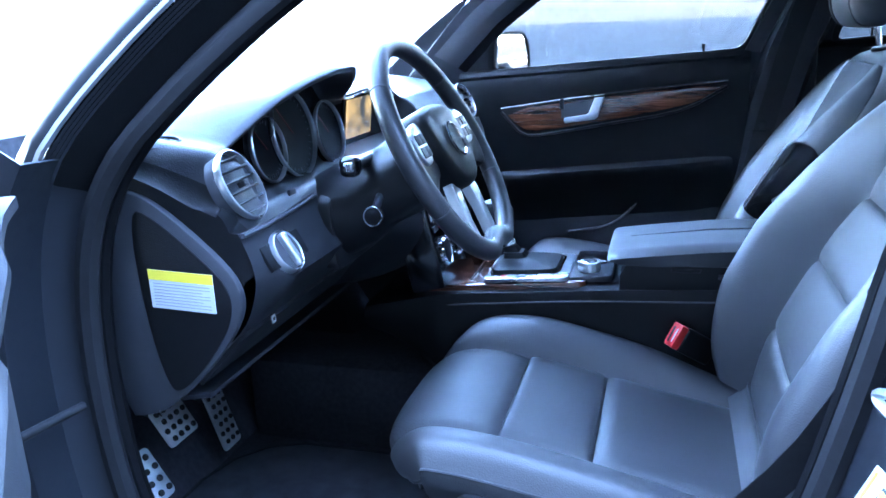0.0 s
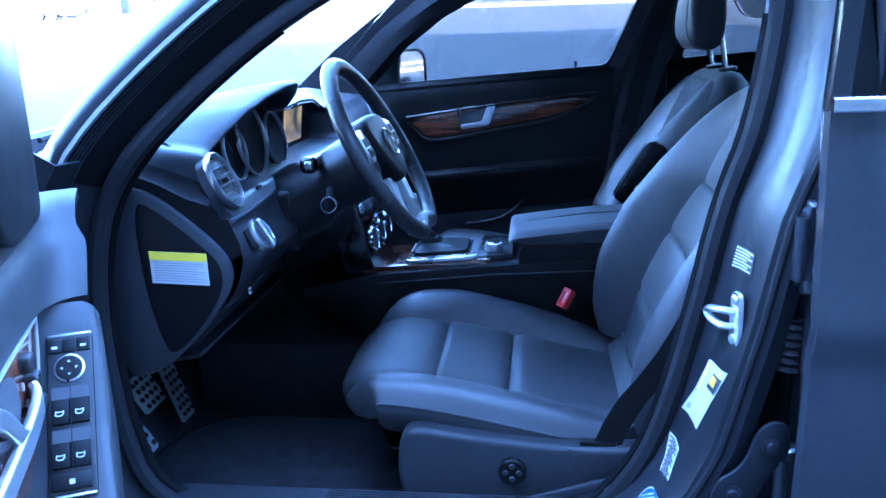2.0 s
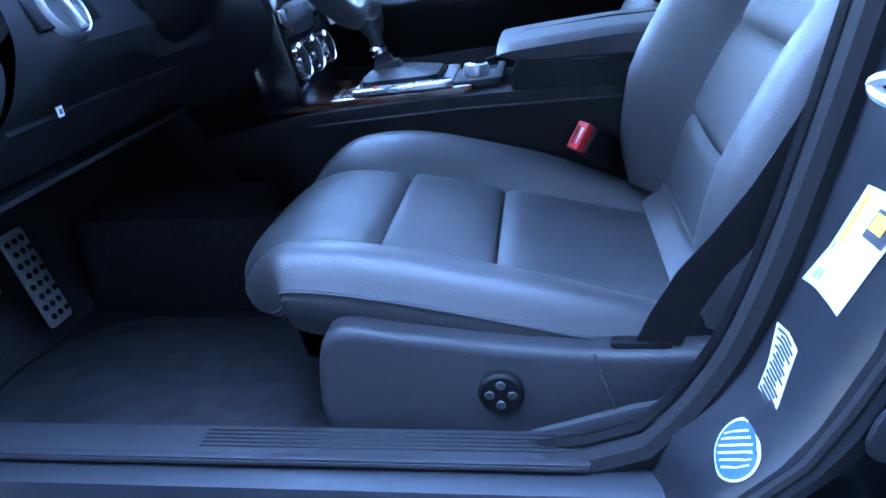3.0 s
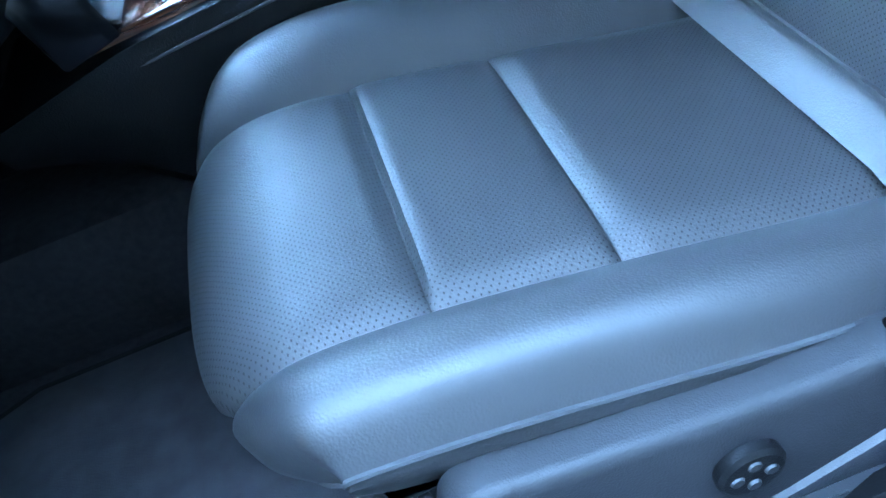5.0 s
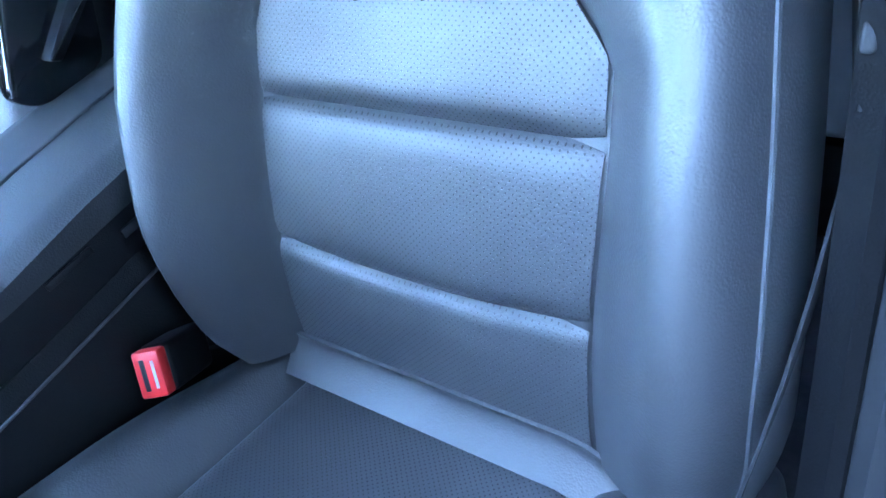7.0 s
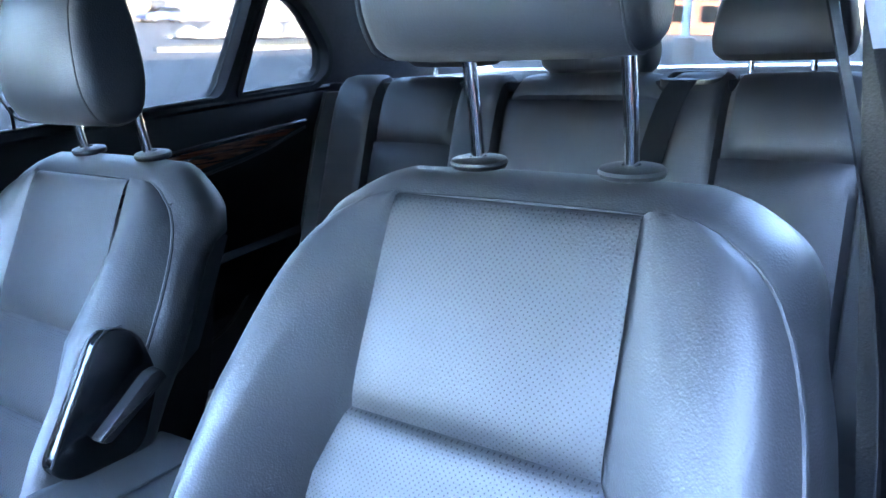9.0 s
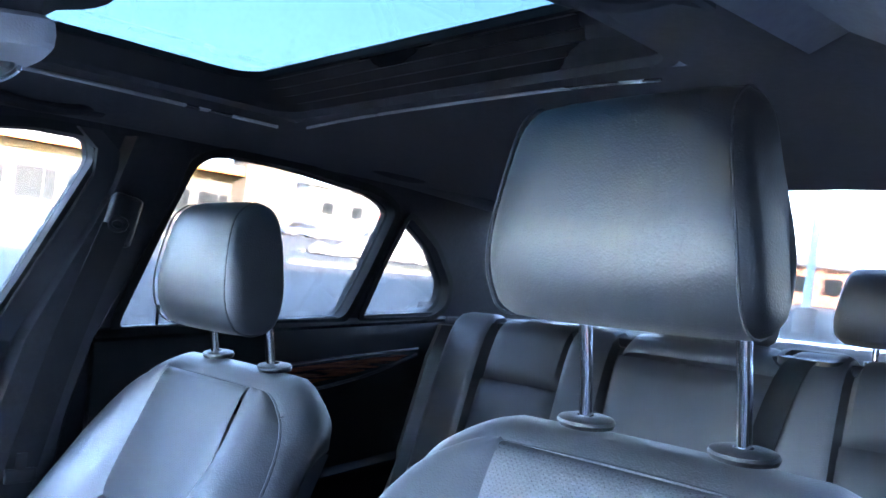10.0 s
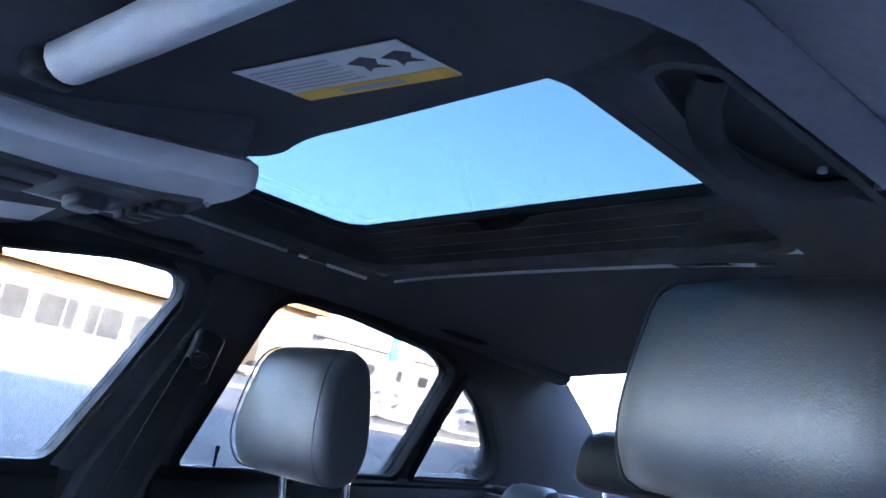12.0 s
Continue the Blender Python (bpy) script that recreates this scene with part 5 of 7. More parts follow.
for y in (-0.080, 0.0, 0.080):
    mk = mc @ Matrix.Translation((0.026, y, 0))
    kn = part("dial", revolve([(0.026, 0.005), (0.025, 0.020), (0.022, 0.021), (0, 0.021)], 28, mk), PLASTIC, cl, "ridged rotary dial")
    part("ring", revolve([(0.0255, 0.010), (0.0295, 0.013), (0.0290, 0.019), (0.0245, 0.022), (0.0235, 0.020)], 32, mk), CHROME, kn)
    for k in range(18):
        part("ridge", moved(rbox((0.002, 0.0035, 0.008), (0.0292, 0, 0.0135), 0.0005, 1), mk @ Matrix.Rotation(2 * math.pi * k / 18, 4, "Z")), PLASTIC, kn)
for k in range(6):
    part("key", moved(rbox((0.020, 0.030, 0.008), (-0.048, -0.085 + 0.034 * k, 0.008), 0.002), mc), SILVER if k in (0, 5) else VINYL, cl)
    part("key", moved(rbox((0.012, 0.030, 0.006), (-0.022, -0.085 + 0.034 * k, 0.008), 0.002), mc), VINYL, cl)
part("warning_light", moved(rbox((0.004, 0.006, 0.002), (-0.022, -0.068, 0.012), 0.0005), mc), RED, cl)

# ---- steering wheel ----
WC = Vector((-0.452, -0.356, 0.897))
MW = Matrix.Translation(WC) @ Matrix.Rotation(radians(90 - 28), 4, "Y") @ Matrix.Rotation(radians(90), 4, "Z")
# in MW: x to the driver's right hand is +x, y up the wheel, z to the driver
wheel = empty("steering_wheel", "black leather steering wheel with silver spokes and flat bottom", "steering wheel", at=WC)
rim = []
for k in range(72):
    a = 2 * math.pi * k / 72
    x, y = 0.171 * math.cos(a), 0.171 * math.sin(a)
    y = max(y, -0.171 + 0.010 * ease(0.05, 0.0, abs(x)) + 0.006)
    rim.append(MW @ Vector((x, y, 0)))
part("rim", sweep(rim, [(u, v) for u, v in circle(0.0165, 14, 0.0148)], True, up=MW.to_3x3() @ Vector((0, 0, 1))), RIMHIDE, wheel, "black leather rim")
for a in (38, 142, 205, 335):
    p = [MW @ Vector((0.171 * math.cos(radians(a + d)), 0.171 * math.sin(radians(a + d)), 0)) for d in (-0.5, 0.5)]
    part("rim_seam", sweep([Vector(q) for q in p], circle(0.0172, 14, 0.0155), up=MW.to_3x3() @ Vector((0, 0, 1))), SEAM, wheel)
hub = part("airbag_cover", slab(chaikin([(-0.078, 0.058), (-0.04, 0.068), (0.04, 0.068), (0.078, 0.058), (0.082, 0.020), (0.062, -0.040), (0.03, -0.068), (-0.03, -0.068), (-0.062, -0.040), (-0.082, 0.020)], 3), lambda u, v, w: MW @ Vector((u, v, -0.030 + w * (1 - 22 * (u * u + v * v)))), 0.052, 0.014, 4), VINYL, wheel, "domed airbag cover")
emb = part("emblem", revolve([(0.026, 0.0), (0.0285, 0.002), (0.0285, 0.004), (0.026, 0.005), (0.025, 0.003)], 36, MW @ Matrix.Translation((0, 0.004, 0.0185))), CHROME, hub, "round chrome emblem ring")
part("emblem_disc", revolve([(0.0255, 0.001), (0.0255, 0.0025), (0, 0.002)], 32, MW @ Matrix.Translation((0, 0.004, 0.0185))), VINYL, emb)
for s in (-1, 1):
    sp = part("side_spoke", slab([(s * u, v) for u, v in chaikin([(0.060, 0.052), (0.150, 0.044), (0.166, 0.020), (0.160, -0.030), (0.140, -0.060), (0.100, -0.040), (0.060, -0.030)], 2)], lambda u, v, w: MW @ Vector((u, v, -0.020 + w + 0.10 * max(0, abs(u) - 0.08))), 0.018, 0.005), VINYL, wheel)
    pod = part("button_pod", slab([(s * u, v) for u, v in chaikin([(0.082, 0.052), (0.120, 0.048), (0.142, 0.030), (0.132, -0.012), (0.092, -0.010), (0.084, 0.02)], 2)], lambda u, v, w: MW @ Vector((u, v, 0.000 + w + 0.05 * max(0, abs(u) - 0.08))), 0.006, 0.0025), SILVER, wheel, "silver button pod")
    for j in range(2):
        for i in range(2):
            part("button", moved(rbox((0.017, 0.016, 0.003), (s * (0.1015 + 0.019 * i), 0.026 - 0.019 * j, 0.0075 + 0.001 * i), 0.001), MW), GREYPL, pod)
    part("lower_spoke", slab([(s * u, v) for u, v in ((0.022, -0.055), (0.050, -0.048), (0.060, -0.075), (0.058, -0.160), (0.030, -0.162), (0.034, -0.11))], lambda u, v, w: MW @ Vector((u, v, -0.018 + w - 0.006 * ease(-0.06, -0.15, v))), 0.016, 0.004), SILVER, wheel, "satin silver lower spoke")
part("bottom_bridge", slab(chaikin([(-0.06, -0.148), (0.06, -0.148), (0.055, -0.168), (-0.055, -0.168)], 2), lambda u, v, w: MW @ Vector((u, v, -0.010 + w)), 0.022, 0.006), SILVER, wheel)
part("column", loft([[MW @ Vector((1.1 * r * math.cos(a), r * math.sin(a) - 0.008, z)) for a in [k * math.pi / 12 for k in range(24)]] for r, z in ((0.055, -0.035), (0.062, -0.06), (0.058, -0.13), (0.07, -0.17), (0.07, -0.24))]), PLASTIC, wheel, "dark steering column shroud")

st = empty("column_stalk", "black indicator stalk with a bright end cap", "stalk", "column stalks", at=(-0.55, -0.46, 0.88))
part("arm", bar((-0.567, -0.38, 0.884), (-0.560, -0.470, 0.887), 0.010), PLASTIC, st)
part("end_cap", moved(rbox((0.030, 0.028, 0.030), (0, 0, 0), 0.011, 4), Matrix.Translation((-0.557, -0.480, 0.888))), GLOSSBLACK, st)
part("bright_tip", moved(rbox((0.014, 0.006, 0.014), (0, 0, 0), 0.003, 3), Matrix.Translation((-0.554, -0.4945, 0.889))), SILVER, st)
st = empty("column_stalk", "thin black cruise control stalk with a round end", "stalk", "column stalks", at=(-0.52, -0.46, 0.83))
part("arm", bar((-0.548, -0.38, 0.842), (-0.527, -0.478, 0.820), 0.006), PLASTIC, st)
mcap = Matrix.Translation((-0.525, -0.484, 0.818)) @ Matrix.Rotation(radians(80), 4, "X")
part("end_cap", revolve([(0.0135, -0.006), (0.0135, 0.005), (0.010, 0.006), (0.0, 0.006)], 24, mcap), DIAL, st)
part("end_ring", revolve([(0.0136, 0.003), (0.0145, 0.0045), (0.0140, 0.0062), (0.0128, 0.0062)], 24, mcap), SILVER, st)

# ---- pedals ----
def pedal(at, w, h, lean, turn, label, studs):
    pd = empty("pedal", label, "pedal", "pedals", at=at)
    m = Matrix.Translation(at) @ Matrix.Rotation(radians(turn), 4, "Z") @ Matrix.Rotation(radians(lean), 4, "Y")
    part("plate", moved(slab(rounded(h, w, 0.008), lambda u, v, z: Vector((u, v, z)), 0.005, 0.0015), m), STEEL, pd, "brushed steel pedal plate")
    ny, nx = studs
    for i in range(nx):
        for j in range(ny):
            part("stud", revolve([(0.0052, 0), (0.0052, 0.003), (0.003, 0.0042)], 10, m @ Matrix.Translation(((i + 0.5 - nx / 2) * h / nx * 0.92 + (0.0), (j + 0.5 - ny / 2) * w / ny * 0.9 + (0.003 if i % 2 else -0.003), 0.005))), RUBBER, pd)
    part("arm", tube([m @ Vector((0, 0, -0.004)), m @ Vector((-0.05, 0, -0.05)), Vector(at) + Vector((-0.10, 0, 0.22))], 0.009, 8), RUBBER, pd)


pedal((-0.988, -0.238, 0.348), 0.060, 0.168, 72, 0, "steel accelerator pedal with black rubber studs", (3, 8))
pedal((-0.945, -0.435, 0.428), 0.080, 0.075, 58, 0, "steel brake pedal with black rubber studs", (4, 4))
pedal((-0.880, -0.590, 0.420), 0.045, 0.085, 58, 0, "steel footrest with black rubber studs", (2, 4))

# ---- centre console ----
con_ = empty("center_console", "dark console with wood trim, selector and padded armrest", "console", at=(-0.25, 0, 0.2))


def csec(x):
    top = table([-0.70, -0.55, -0.28, 0.0, 0.35], [0.545, 0.575, 0.597, 0.612, 0.60], x)
    w = table([-0.70, -0.5, 0.35], [0.125, 0.112, 0.108], x)
    bot = table([-0.70, -0.62, -0.45, 0.35], [0.50, 0.47, 0.30, 0.22], x)
    pts = [(-w * 0.9, bot), (-w, bot + 0.02), (-w, top - 0.02), (-w + 0.008, top - 0.004), (-w + 0.02, top), (w - 0.02, top), (w - 0.008, top - 0.004), (w, top - 0.02), (w, bot + 0.02), (w * 0.9, bot)]
    return [Vector((x, y, z)) for y, z in pts]


part("housing", loft([csec(x) for x in np.linspace(-0.70, 0.36, 22)]), VINYL, con_, "dark grey console housing")
part("tunnel", rbox((1.9, 0.20, 0.20), (-0.05, 0, 0.30), 0.03), CARPET, con_)
part("side_groove", tube([(x, -0.1125, table([-0.70, -0.55, -0.28, 0.0], [0.525, 0.552, 0.575, 0.588], x)) for x in np.linspace(-0.66, 0.02, 12)], 0.0018, 6), INK, con_)
part("top_tray", slab(rounded(0.34, 0.19, 0.02), lambda u, v, w: Vector((-0.435 + u, v, 0.583 + 0.07 * u + w)), 0.012, 0.004), WOOD, con_, "burl wood selector surround")
def tilted(u, v, w):
    return Vector((u, v, 0.597 + 0.07 * (u + 0.435) + w))


sl = part("selector_frame", slab([(-0.383 + u, -0.010 + v) for u, v in rounded(0.165, 0.165, 0.014)], tilted, 0.008, 0.003), SILVER, con_, "satin silver selector frame")
part("inner_edge", ring_frame([(-0.388 + u, -0.008 + v) for u, v in rounded(0.136, 0.125, 0.016)][::-1], lambda u, v, w: tilted(u, v, w + 0.007), 0.003, 0.004, -0.002), CHROME, sl)
part("gaiter", loft([[tilted(lerp(-0.388, -0.425, t) + u * k, lerp(-0.008, 0.0, t) + v * k, 0.008 + h) for u, v in rounded(0.130, 0.118, 0.018)] for t, k, h in ((0, 1.0, 0.0), (0.05, 0.97, 0.008), (0.25, 0.86, 0.011), (0.5, 0.55, 0.018), (0.7, 0.36, 0.020), (0.8, 0.30, 0.030), (0.9, 0.24, 0.030), (1.0, 0.17, 0.042))]), VINYL, sl, "black leather selector gaiter")
gs = part("gear_selector", loft([[Vector((-0.425 - 0.030 * t + rx * math.cos(a), ry * math.sin(a), 0.640 + 0.100 * t)) for a in [k * math.pi / 8 for k in range(16)]] for t, rx, ry in ((0, 0.011, 0.011), (0.35, 0.012, 0.012), (0.5, 0.022, 0.018), (0.8, 0.030, 0.024), (0.95, 0.026, 0.020), (1.0, 0.012, 0.010))]), LEATHER, sl, "leather gear knob")
part("collar", revolve([(0.0125, 0), (0.0165, 0.004), (0.0165, 0.012), (0.0125, 0.016)], 20, Matrix.Translation((-0.428, 0, 0.645)) @ Matrix.Rotation(radians(-16), 4, "Y")), CHROME, gs)
part("red_mark", moved(rbox((0.010, 0.005, 0.002), (0, 0, 0), 0.0005), Matrix.Translation(tilted(-0.425, -0.0785, 0.0085))), RED, sl)
part("ashtray_lid", slab(rounded(0.10, 0.15, 0.01), lambda u, v, w: Vector((-0.545 + u, v, 0.578 + 0.22 * u * 0 + w)), 0.010, 0.004), WOOD, con_, "burl wood ashtray lid")
part("lid_trim", sweep([Vector((-0.492, y, 0.592)) for y in (-0.08, 0, 0.08)], rounded(0.006, 0.006, 0.002)), CHROME, con_)
part("controller_plate", slab(rounded(0.095, 0.15, 0.012), lambda u, v, w: Vector((-0.268 + u, v, 0.600 + 0.08 * u + w)), 0.012, 0.004), GREYPL, con_)
kb = part("controller_knob", revolve([(0.020, 0.0), (0.021, 0.012), (0.019, 0.017), (0.015, 0.018), (0, 0.017)], 32, Matrix.Translation((-0.265, -0.040, 0.614))), SILVER, con_, "knurled silver rotary knob")
part("cap", revolve([(0.0145, 0.0180), (0.013, 0.0196), (0, 0.0198)], 28, Matrix.Translation((-0.265, -0.040, 0.614))), CHROME, kb)
for k in range(20):
    a = 2 * math.pi * k / 20
    part("knurl", moved(rbox((0.0018, 0.002, 0.009), (0.0208, 0, 0.0065), 0.0004, 1), Matrix.Translation((-0.265, -0.040, 0.614)) @ Matrix.Rotation(a, 4, "Z")), SILVER, kb)
cp = part("cup_tray", slab(rounded(0.07, 0.10, 0.015), lambda u, v, w: Vector((-0.265 + u * 0.9, 0.045 + v * 0.8, 0.6135 + w)), 0.004, 0.001), GLOSSBLACK, con_)
arm = part("armrest", loft([[Vector((x, y, z)) for y, z in ((-0.092, bot), (-0.104, bot + 0.004), (-0.106, top - 0.012), (-0.096, top - 0.002), (-0.080, top), (-0.005, top + 0.002), (0.005, top + 0.002), (0.080, top), (0.096, top - 0.002), (0.106, top - 0.012), (0.104, bot + 0.004), (0.092, bot))] for x, top, bot in ((-0.228, 0.662, 0.652), (-0.222, 0.667, 0.648), (-0.205, 0.670, 0.643), (-0.15, 0.677, 0.641), (-0.05, 0.688, 0.645), (0.05, 0.694, 0.648), (0.16, 0.694, 0.65), (0.175, 0.682, 0.655))]), LEATHER, con_, "padded black leather armrest")
part("lid_split", tube([(x, 0, z + 0.002) for x, z in ((-0.19, 0.671), (-0.05, 0.689), (0.05, 0.695), (0.16, 0.696))], 0.0018, 6), INK, arm)
part("armrest_base", loft([[Vector((x, y, z)) for y, z in ((-0.098, 0.59), (-0.101, 0.60), (-0.099, top), (0.099, top), (0.101, 0.60), (0.098, 0.59))] for x, top in ((-0.205, 0.625), (-0.195, 0.643), (-0.05, 0.647), (0.16, 0.652))]), PLASTIC, con_, "gloss black armrest base")
part("lid_latch", rbox((0.05, 0.004, 0.008), (-0.09, -0.1045, 0.641), 0.002), PLASTIC, arm)
part("side_vent_slot", rbox((0.05, 0.003, 0.010), (-0.01, -0.1015, 0.630), 0.001), INK, con_)
part("rear_air_box", rbox((0.04, 0.19, 0.30), (0.37, 0, 0.45), 0.012), VINYL, con_)

# ---- passenger doors ----
def door_panel(name, label, x0, x1, xr, zb0, zb1, handle, wood_pts):
    d = empty(name, label, "car door", "passenger side doors", at=((x0 + x1) / 2, 0.70, 0.35))

    def skin(a, b):
        x = lerp(x0, x1, a)
        zt = lerp(zb0, zb1, a)
        z = lerp(0.32, zt, b)
        y = 0.724 - 0.030 * ease(0.55, 0.72, z) * (1 - ease(zt - 0.05, zt, z) * 0.5)
        return Vector((x, y, z))
    part("panel", surface(skin, 24, 40, 0.02), VINYL, d, "black door panel")
    part("belt_cap", sweep([Vector((lerp(x0, x1, a), 0.700, lerp(zb0, zb1, a) - 0.012)) for a in np.linspace(0, 1, 9)], circle(0.020, 10, 0.018)), VINYL, d)
    part("armrest", loft([[Vector((x, 0.700 - w * k, 0.700 + 0.085 * (x - x0 - 0.45) + dz)) for w, dz in ((-0.01, -0.18), (0.012, -0.12), (0.034, -0.06), (0.046, -0.025), (0.045, -0.010), (0.034, -0.001), (-0.01, 0.012))] for x, k in ((x0 + 0.02, 0.5), (x0 + 0.15, 0.9), (x0 + 0.30, 1), (x1 - 0.12, 1), (x1 - 0.04, 0.7), (x1 - 0.01, 0.3))]), VINYL, d)
    part("pocket_line", tube(curve([Vector((lerp(x0, x1, u), 0.690, v)) for u, v in ((0.40, 0.50), (0.54, 0.52), (0.615, 0.56), (0.655, 0.60), (0.69, 0.64))], 12), 0.004, 6), PLASTIC, d)
    if wood_pts:
        tri = part("wood_trim", slab(chaikin(wood_pts, 1), lambda u, v, w: Vector((u, 0.665 - w, v)), 0.010, 0.004), WOOD, d, "glossy burl wood inlay")
        tops = sorted(wood_pts)
        part("bright_strip", sweep(curve([Vector((u, 0.652, v + 0.004)) for u, v in handle["strip"]], 12), circle(0.0032, 8)), CHROME, tri, "thin chrome strip")
        part("lower_lip", sweep(curve([Vector((u, 0.655, v - 0.004)) for u, v in handle["lip"]], 14), circle(0.004, 8)), PLASTIC, tri)
    if "at" in handle:
        x, z = handle["at"]
        hd = part("door_handle", slab([(x - 0.092, z - 0.052), (x - 0.088, z - 0.058), (x - 0.010, z - 0.048), (x - 0.002, z - 0.042), (x + 0.014, z + 0.010), (x - 0.010, z + 0.008), (x - 0.026, z - 0.032), (x - 0.034, z - 0.036), (x - 0.090, z - 0.044)], lambda u, v, w: Vector((u, 0.648 - w, v)), 0.012, 0.003), SILVER, d, "silver door handle")
        part("recess", slab([(x - 0.100, z - 0.010), (x - 0.012, z + 0.004), (x - 0.028, z - 0.034), (x - 0.100, z - 0.046)], lambda u, v, w: Vector((u, 0.6585 - w, v)), 0.006), INK, hd)
        part("lock_button", rbox((0.012, 0.006, 0.028), (x - 0.098, 0.648, z - 0.008), 0.002), PLASTIC, d)
    px, pz = handle["pin"]
    part("lock_pin", revolve([(0.003, -0.03), (0.003, 0.012), (0.0045, 0.014), (0.0045, 0.022), (0.003, 0.024)], 10, Matrix.Translation((px, 0.700, pz))), PLASTIC, d)
    return d


door_panel("passenger_door", "black passenger door with wood inlay and silver handle", -0.70, 0.065, 0.02, 0.945, 0.992,
           {"at": (-0.31, 0.872), "pin": (-0.05, 0.985), "strip": ((-0.575, 0.850), (-0.3, 0.885), (0.012, 0.915)), "lip": ((-0.575, 0.848), (-0.52, 0.790), (-0.47, 0.785), (-0.3, 0.812), (-0.1, 0.848), (0.012, 0.908))},
           [(-0.572, 0.848), (-0.3, 0.882), (0.010, 0.912), (-0.02, 0.880), (-0.1, 0.852), (-0.3, 0.816), (-0.47, 0.790), (-0.52, 0.795)])
door_panel("rear_passenger_door", "black rear door panel with wood inlay", 0.22, 1.10, 1.0, 1.002, 1.055,
           {"pin": (0.34, 1.028), "strip": ((0.30, 0.905), (0.7, 0.945), (0.98, 0.968)), "lip": ((0.30, 0.89), (0.5, 0.87), (0.8, 0.91), (0.98, 0.96))},
           [(0.30, 0.902), (0.7, 0.941), (0.98, 0.964), (0.9, 0.935), (0.7, 0.90), (0.5, 0.875), (0.30, 0.88)])

# passenger mirror outside
mr = empty("door_mirror", "grey outside mirror of the passenger side", "mirror", "door mirrors", at=(-0.62, 0.86, 0.93))
MSH = [(0.085 * math.cos(a) * (1.0 if math.cos(a) > 0 else 0.9), 0.062 * math.sin(a)) for a in np.linspace(0, 2 * math.pi, 24, endpoint=False)]
mm = Matrix.Translation((-0.595, 0.90, 0.985)) @ Matrix.Rotation(radians(-22), 4, "Z") @ Matrix.Rotation(radians(87), 4, "Y") @ Matrix.Rotation(radians(90), 4, "Z")
part("shell", loft([[mm @ Vector((u * k, v * k, w)) for u, v in rounded(0.20, 0.145, 0.05, 5)] for k, w in ((1.0, 0.0), (1.0, -0.03), (0.9, -0.06), (0.6, -0.085))]), PAINT, mr)
part("mirror_glass", slab(rounded(0.18, 0.125, 0.042, 5), lambda u, v, w: mm @ Vector((u, v, 0.001 + w)), 0.003), MIRROR, mr)
part("rim", ring_frame(rounded(0.19, 0.135, 0.046, 5)[::-1], lambda u, v, w: mm @ Vector((u, v, -0.002 + w)), 0.010, 0.008, -0.004), RUBBER, mr)
part("stem", bar((-0.60, 0.76, 0.945), (-0.60, 0.84, 0.95), 0.02), RUBBER, mr)

# ---- driver's door, open ----
ANG = radians(-66)
MD = Matrix.Translation((-0.918, -0.789, 0)) @ Matrix.Rotation(ANG, 4, "Z")
# in MD: x along the door from the hinge, y towards the cabin side of the door
od = empty("driver_door", "open front door with grey trim, switches and wood inlay", "car door", at=MD @ Vector((0.5, 0, 0.3)))


def dskin(a, b):
    x, z = lerp(0.30, 1.05, a), lerp(0.30, 0.86, b)
    return MD @ Vector((x, 0.055 + 0.02 * ease(0.50, 0.70, z), z))


def trim_pt(a, b):
    """Upper trim: a from its front edge back along the door, b from the lower seam to the top."""
    z = lerp(0.829, 0.934, b)
    xf = 0.302 - 1.02 * (z - 0.829)
    plan = curve([(xf, 0.142), (xf + 0.002, 0.132), (xf + 0.010, 0.118), (xf + 0.034, 0.104), (xf + 0.09, 0.098), (0.62, 0.096), (1.03, 0.094)], 33)
    p = plan[round(a * 32)]
    return MD @ Vector((p.x - 0.02 * ease(0.85, 1.0, b), p.y - 0.035 * ease(0.80, 1.0, b) * ease(0.0, 0.3, a) - 0.012 * ease(0.45, 0.7, b), z - 0.004 * ease(0.9, 1.0, b)))


part("outer_skin", surface(lambda a, b: MD @ Vector((lerp(0.10, 1.08, a), -0.075 - 0.02 * math.sin(math.pi * b), lerp(0.26, 0.93, b))), 12, 12, 0.005), PAINT, od)
part("door_edge", loft([[MD @ Vector((0.10, y, z)) for y, z in ((-0.075, z0), (0.03, z0))] for z0 in np.linspace(0.27, 0.92, 8)], False, False), PAINT, od)
part("trim_panel", surface(dskin, 24, 28, 0.01), GREYPL, od, "grey lower door trim")
part("upper_trim", surface(trim_pt, 32, 14, 0.012), GREYPL, od, "grey upper door trim")
part("sill_cap", loft([[MD @ Vector((x, y, z)) for y, z in ((-0.03, 0.90), (-0.03, 0.925), (0.05, 0.930), (0.09, 0.922), (0.09, 0.90))] for x in (0.17, 0.30, 1.03)]), GREYPL, od)


def arm_sec(x, z, k=0.0):
    return [MD @ Vector((x, y, z + dz)) for y, dz in ((0.06, -0.12), (0.06, 0), (0.148 + k, 0), (0.156 + k, -0.004), (0.161 + k, -0.014), (0.161 + k, -0.12))]


part("armrest", loft([arm_sec(0.312, 0.8255, -0.012), arm_sec(0.316, 0.824, -0.008), arm_sec(0.34, 0.795, -0.004), arm_sec(0.40, 0.724), arm_sec(0.495, 0.611, 0.01), arm_sec(0.53, 0.59, 0.012), arm_sec(0.95, 0.59, 0.012)]), GREYPL, od)
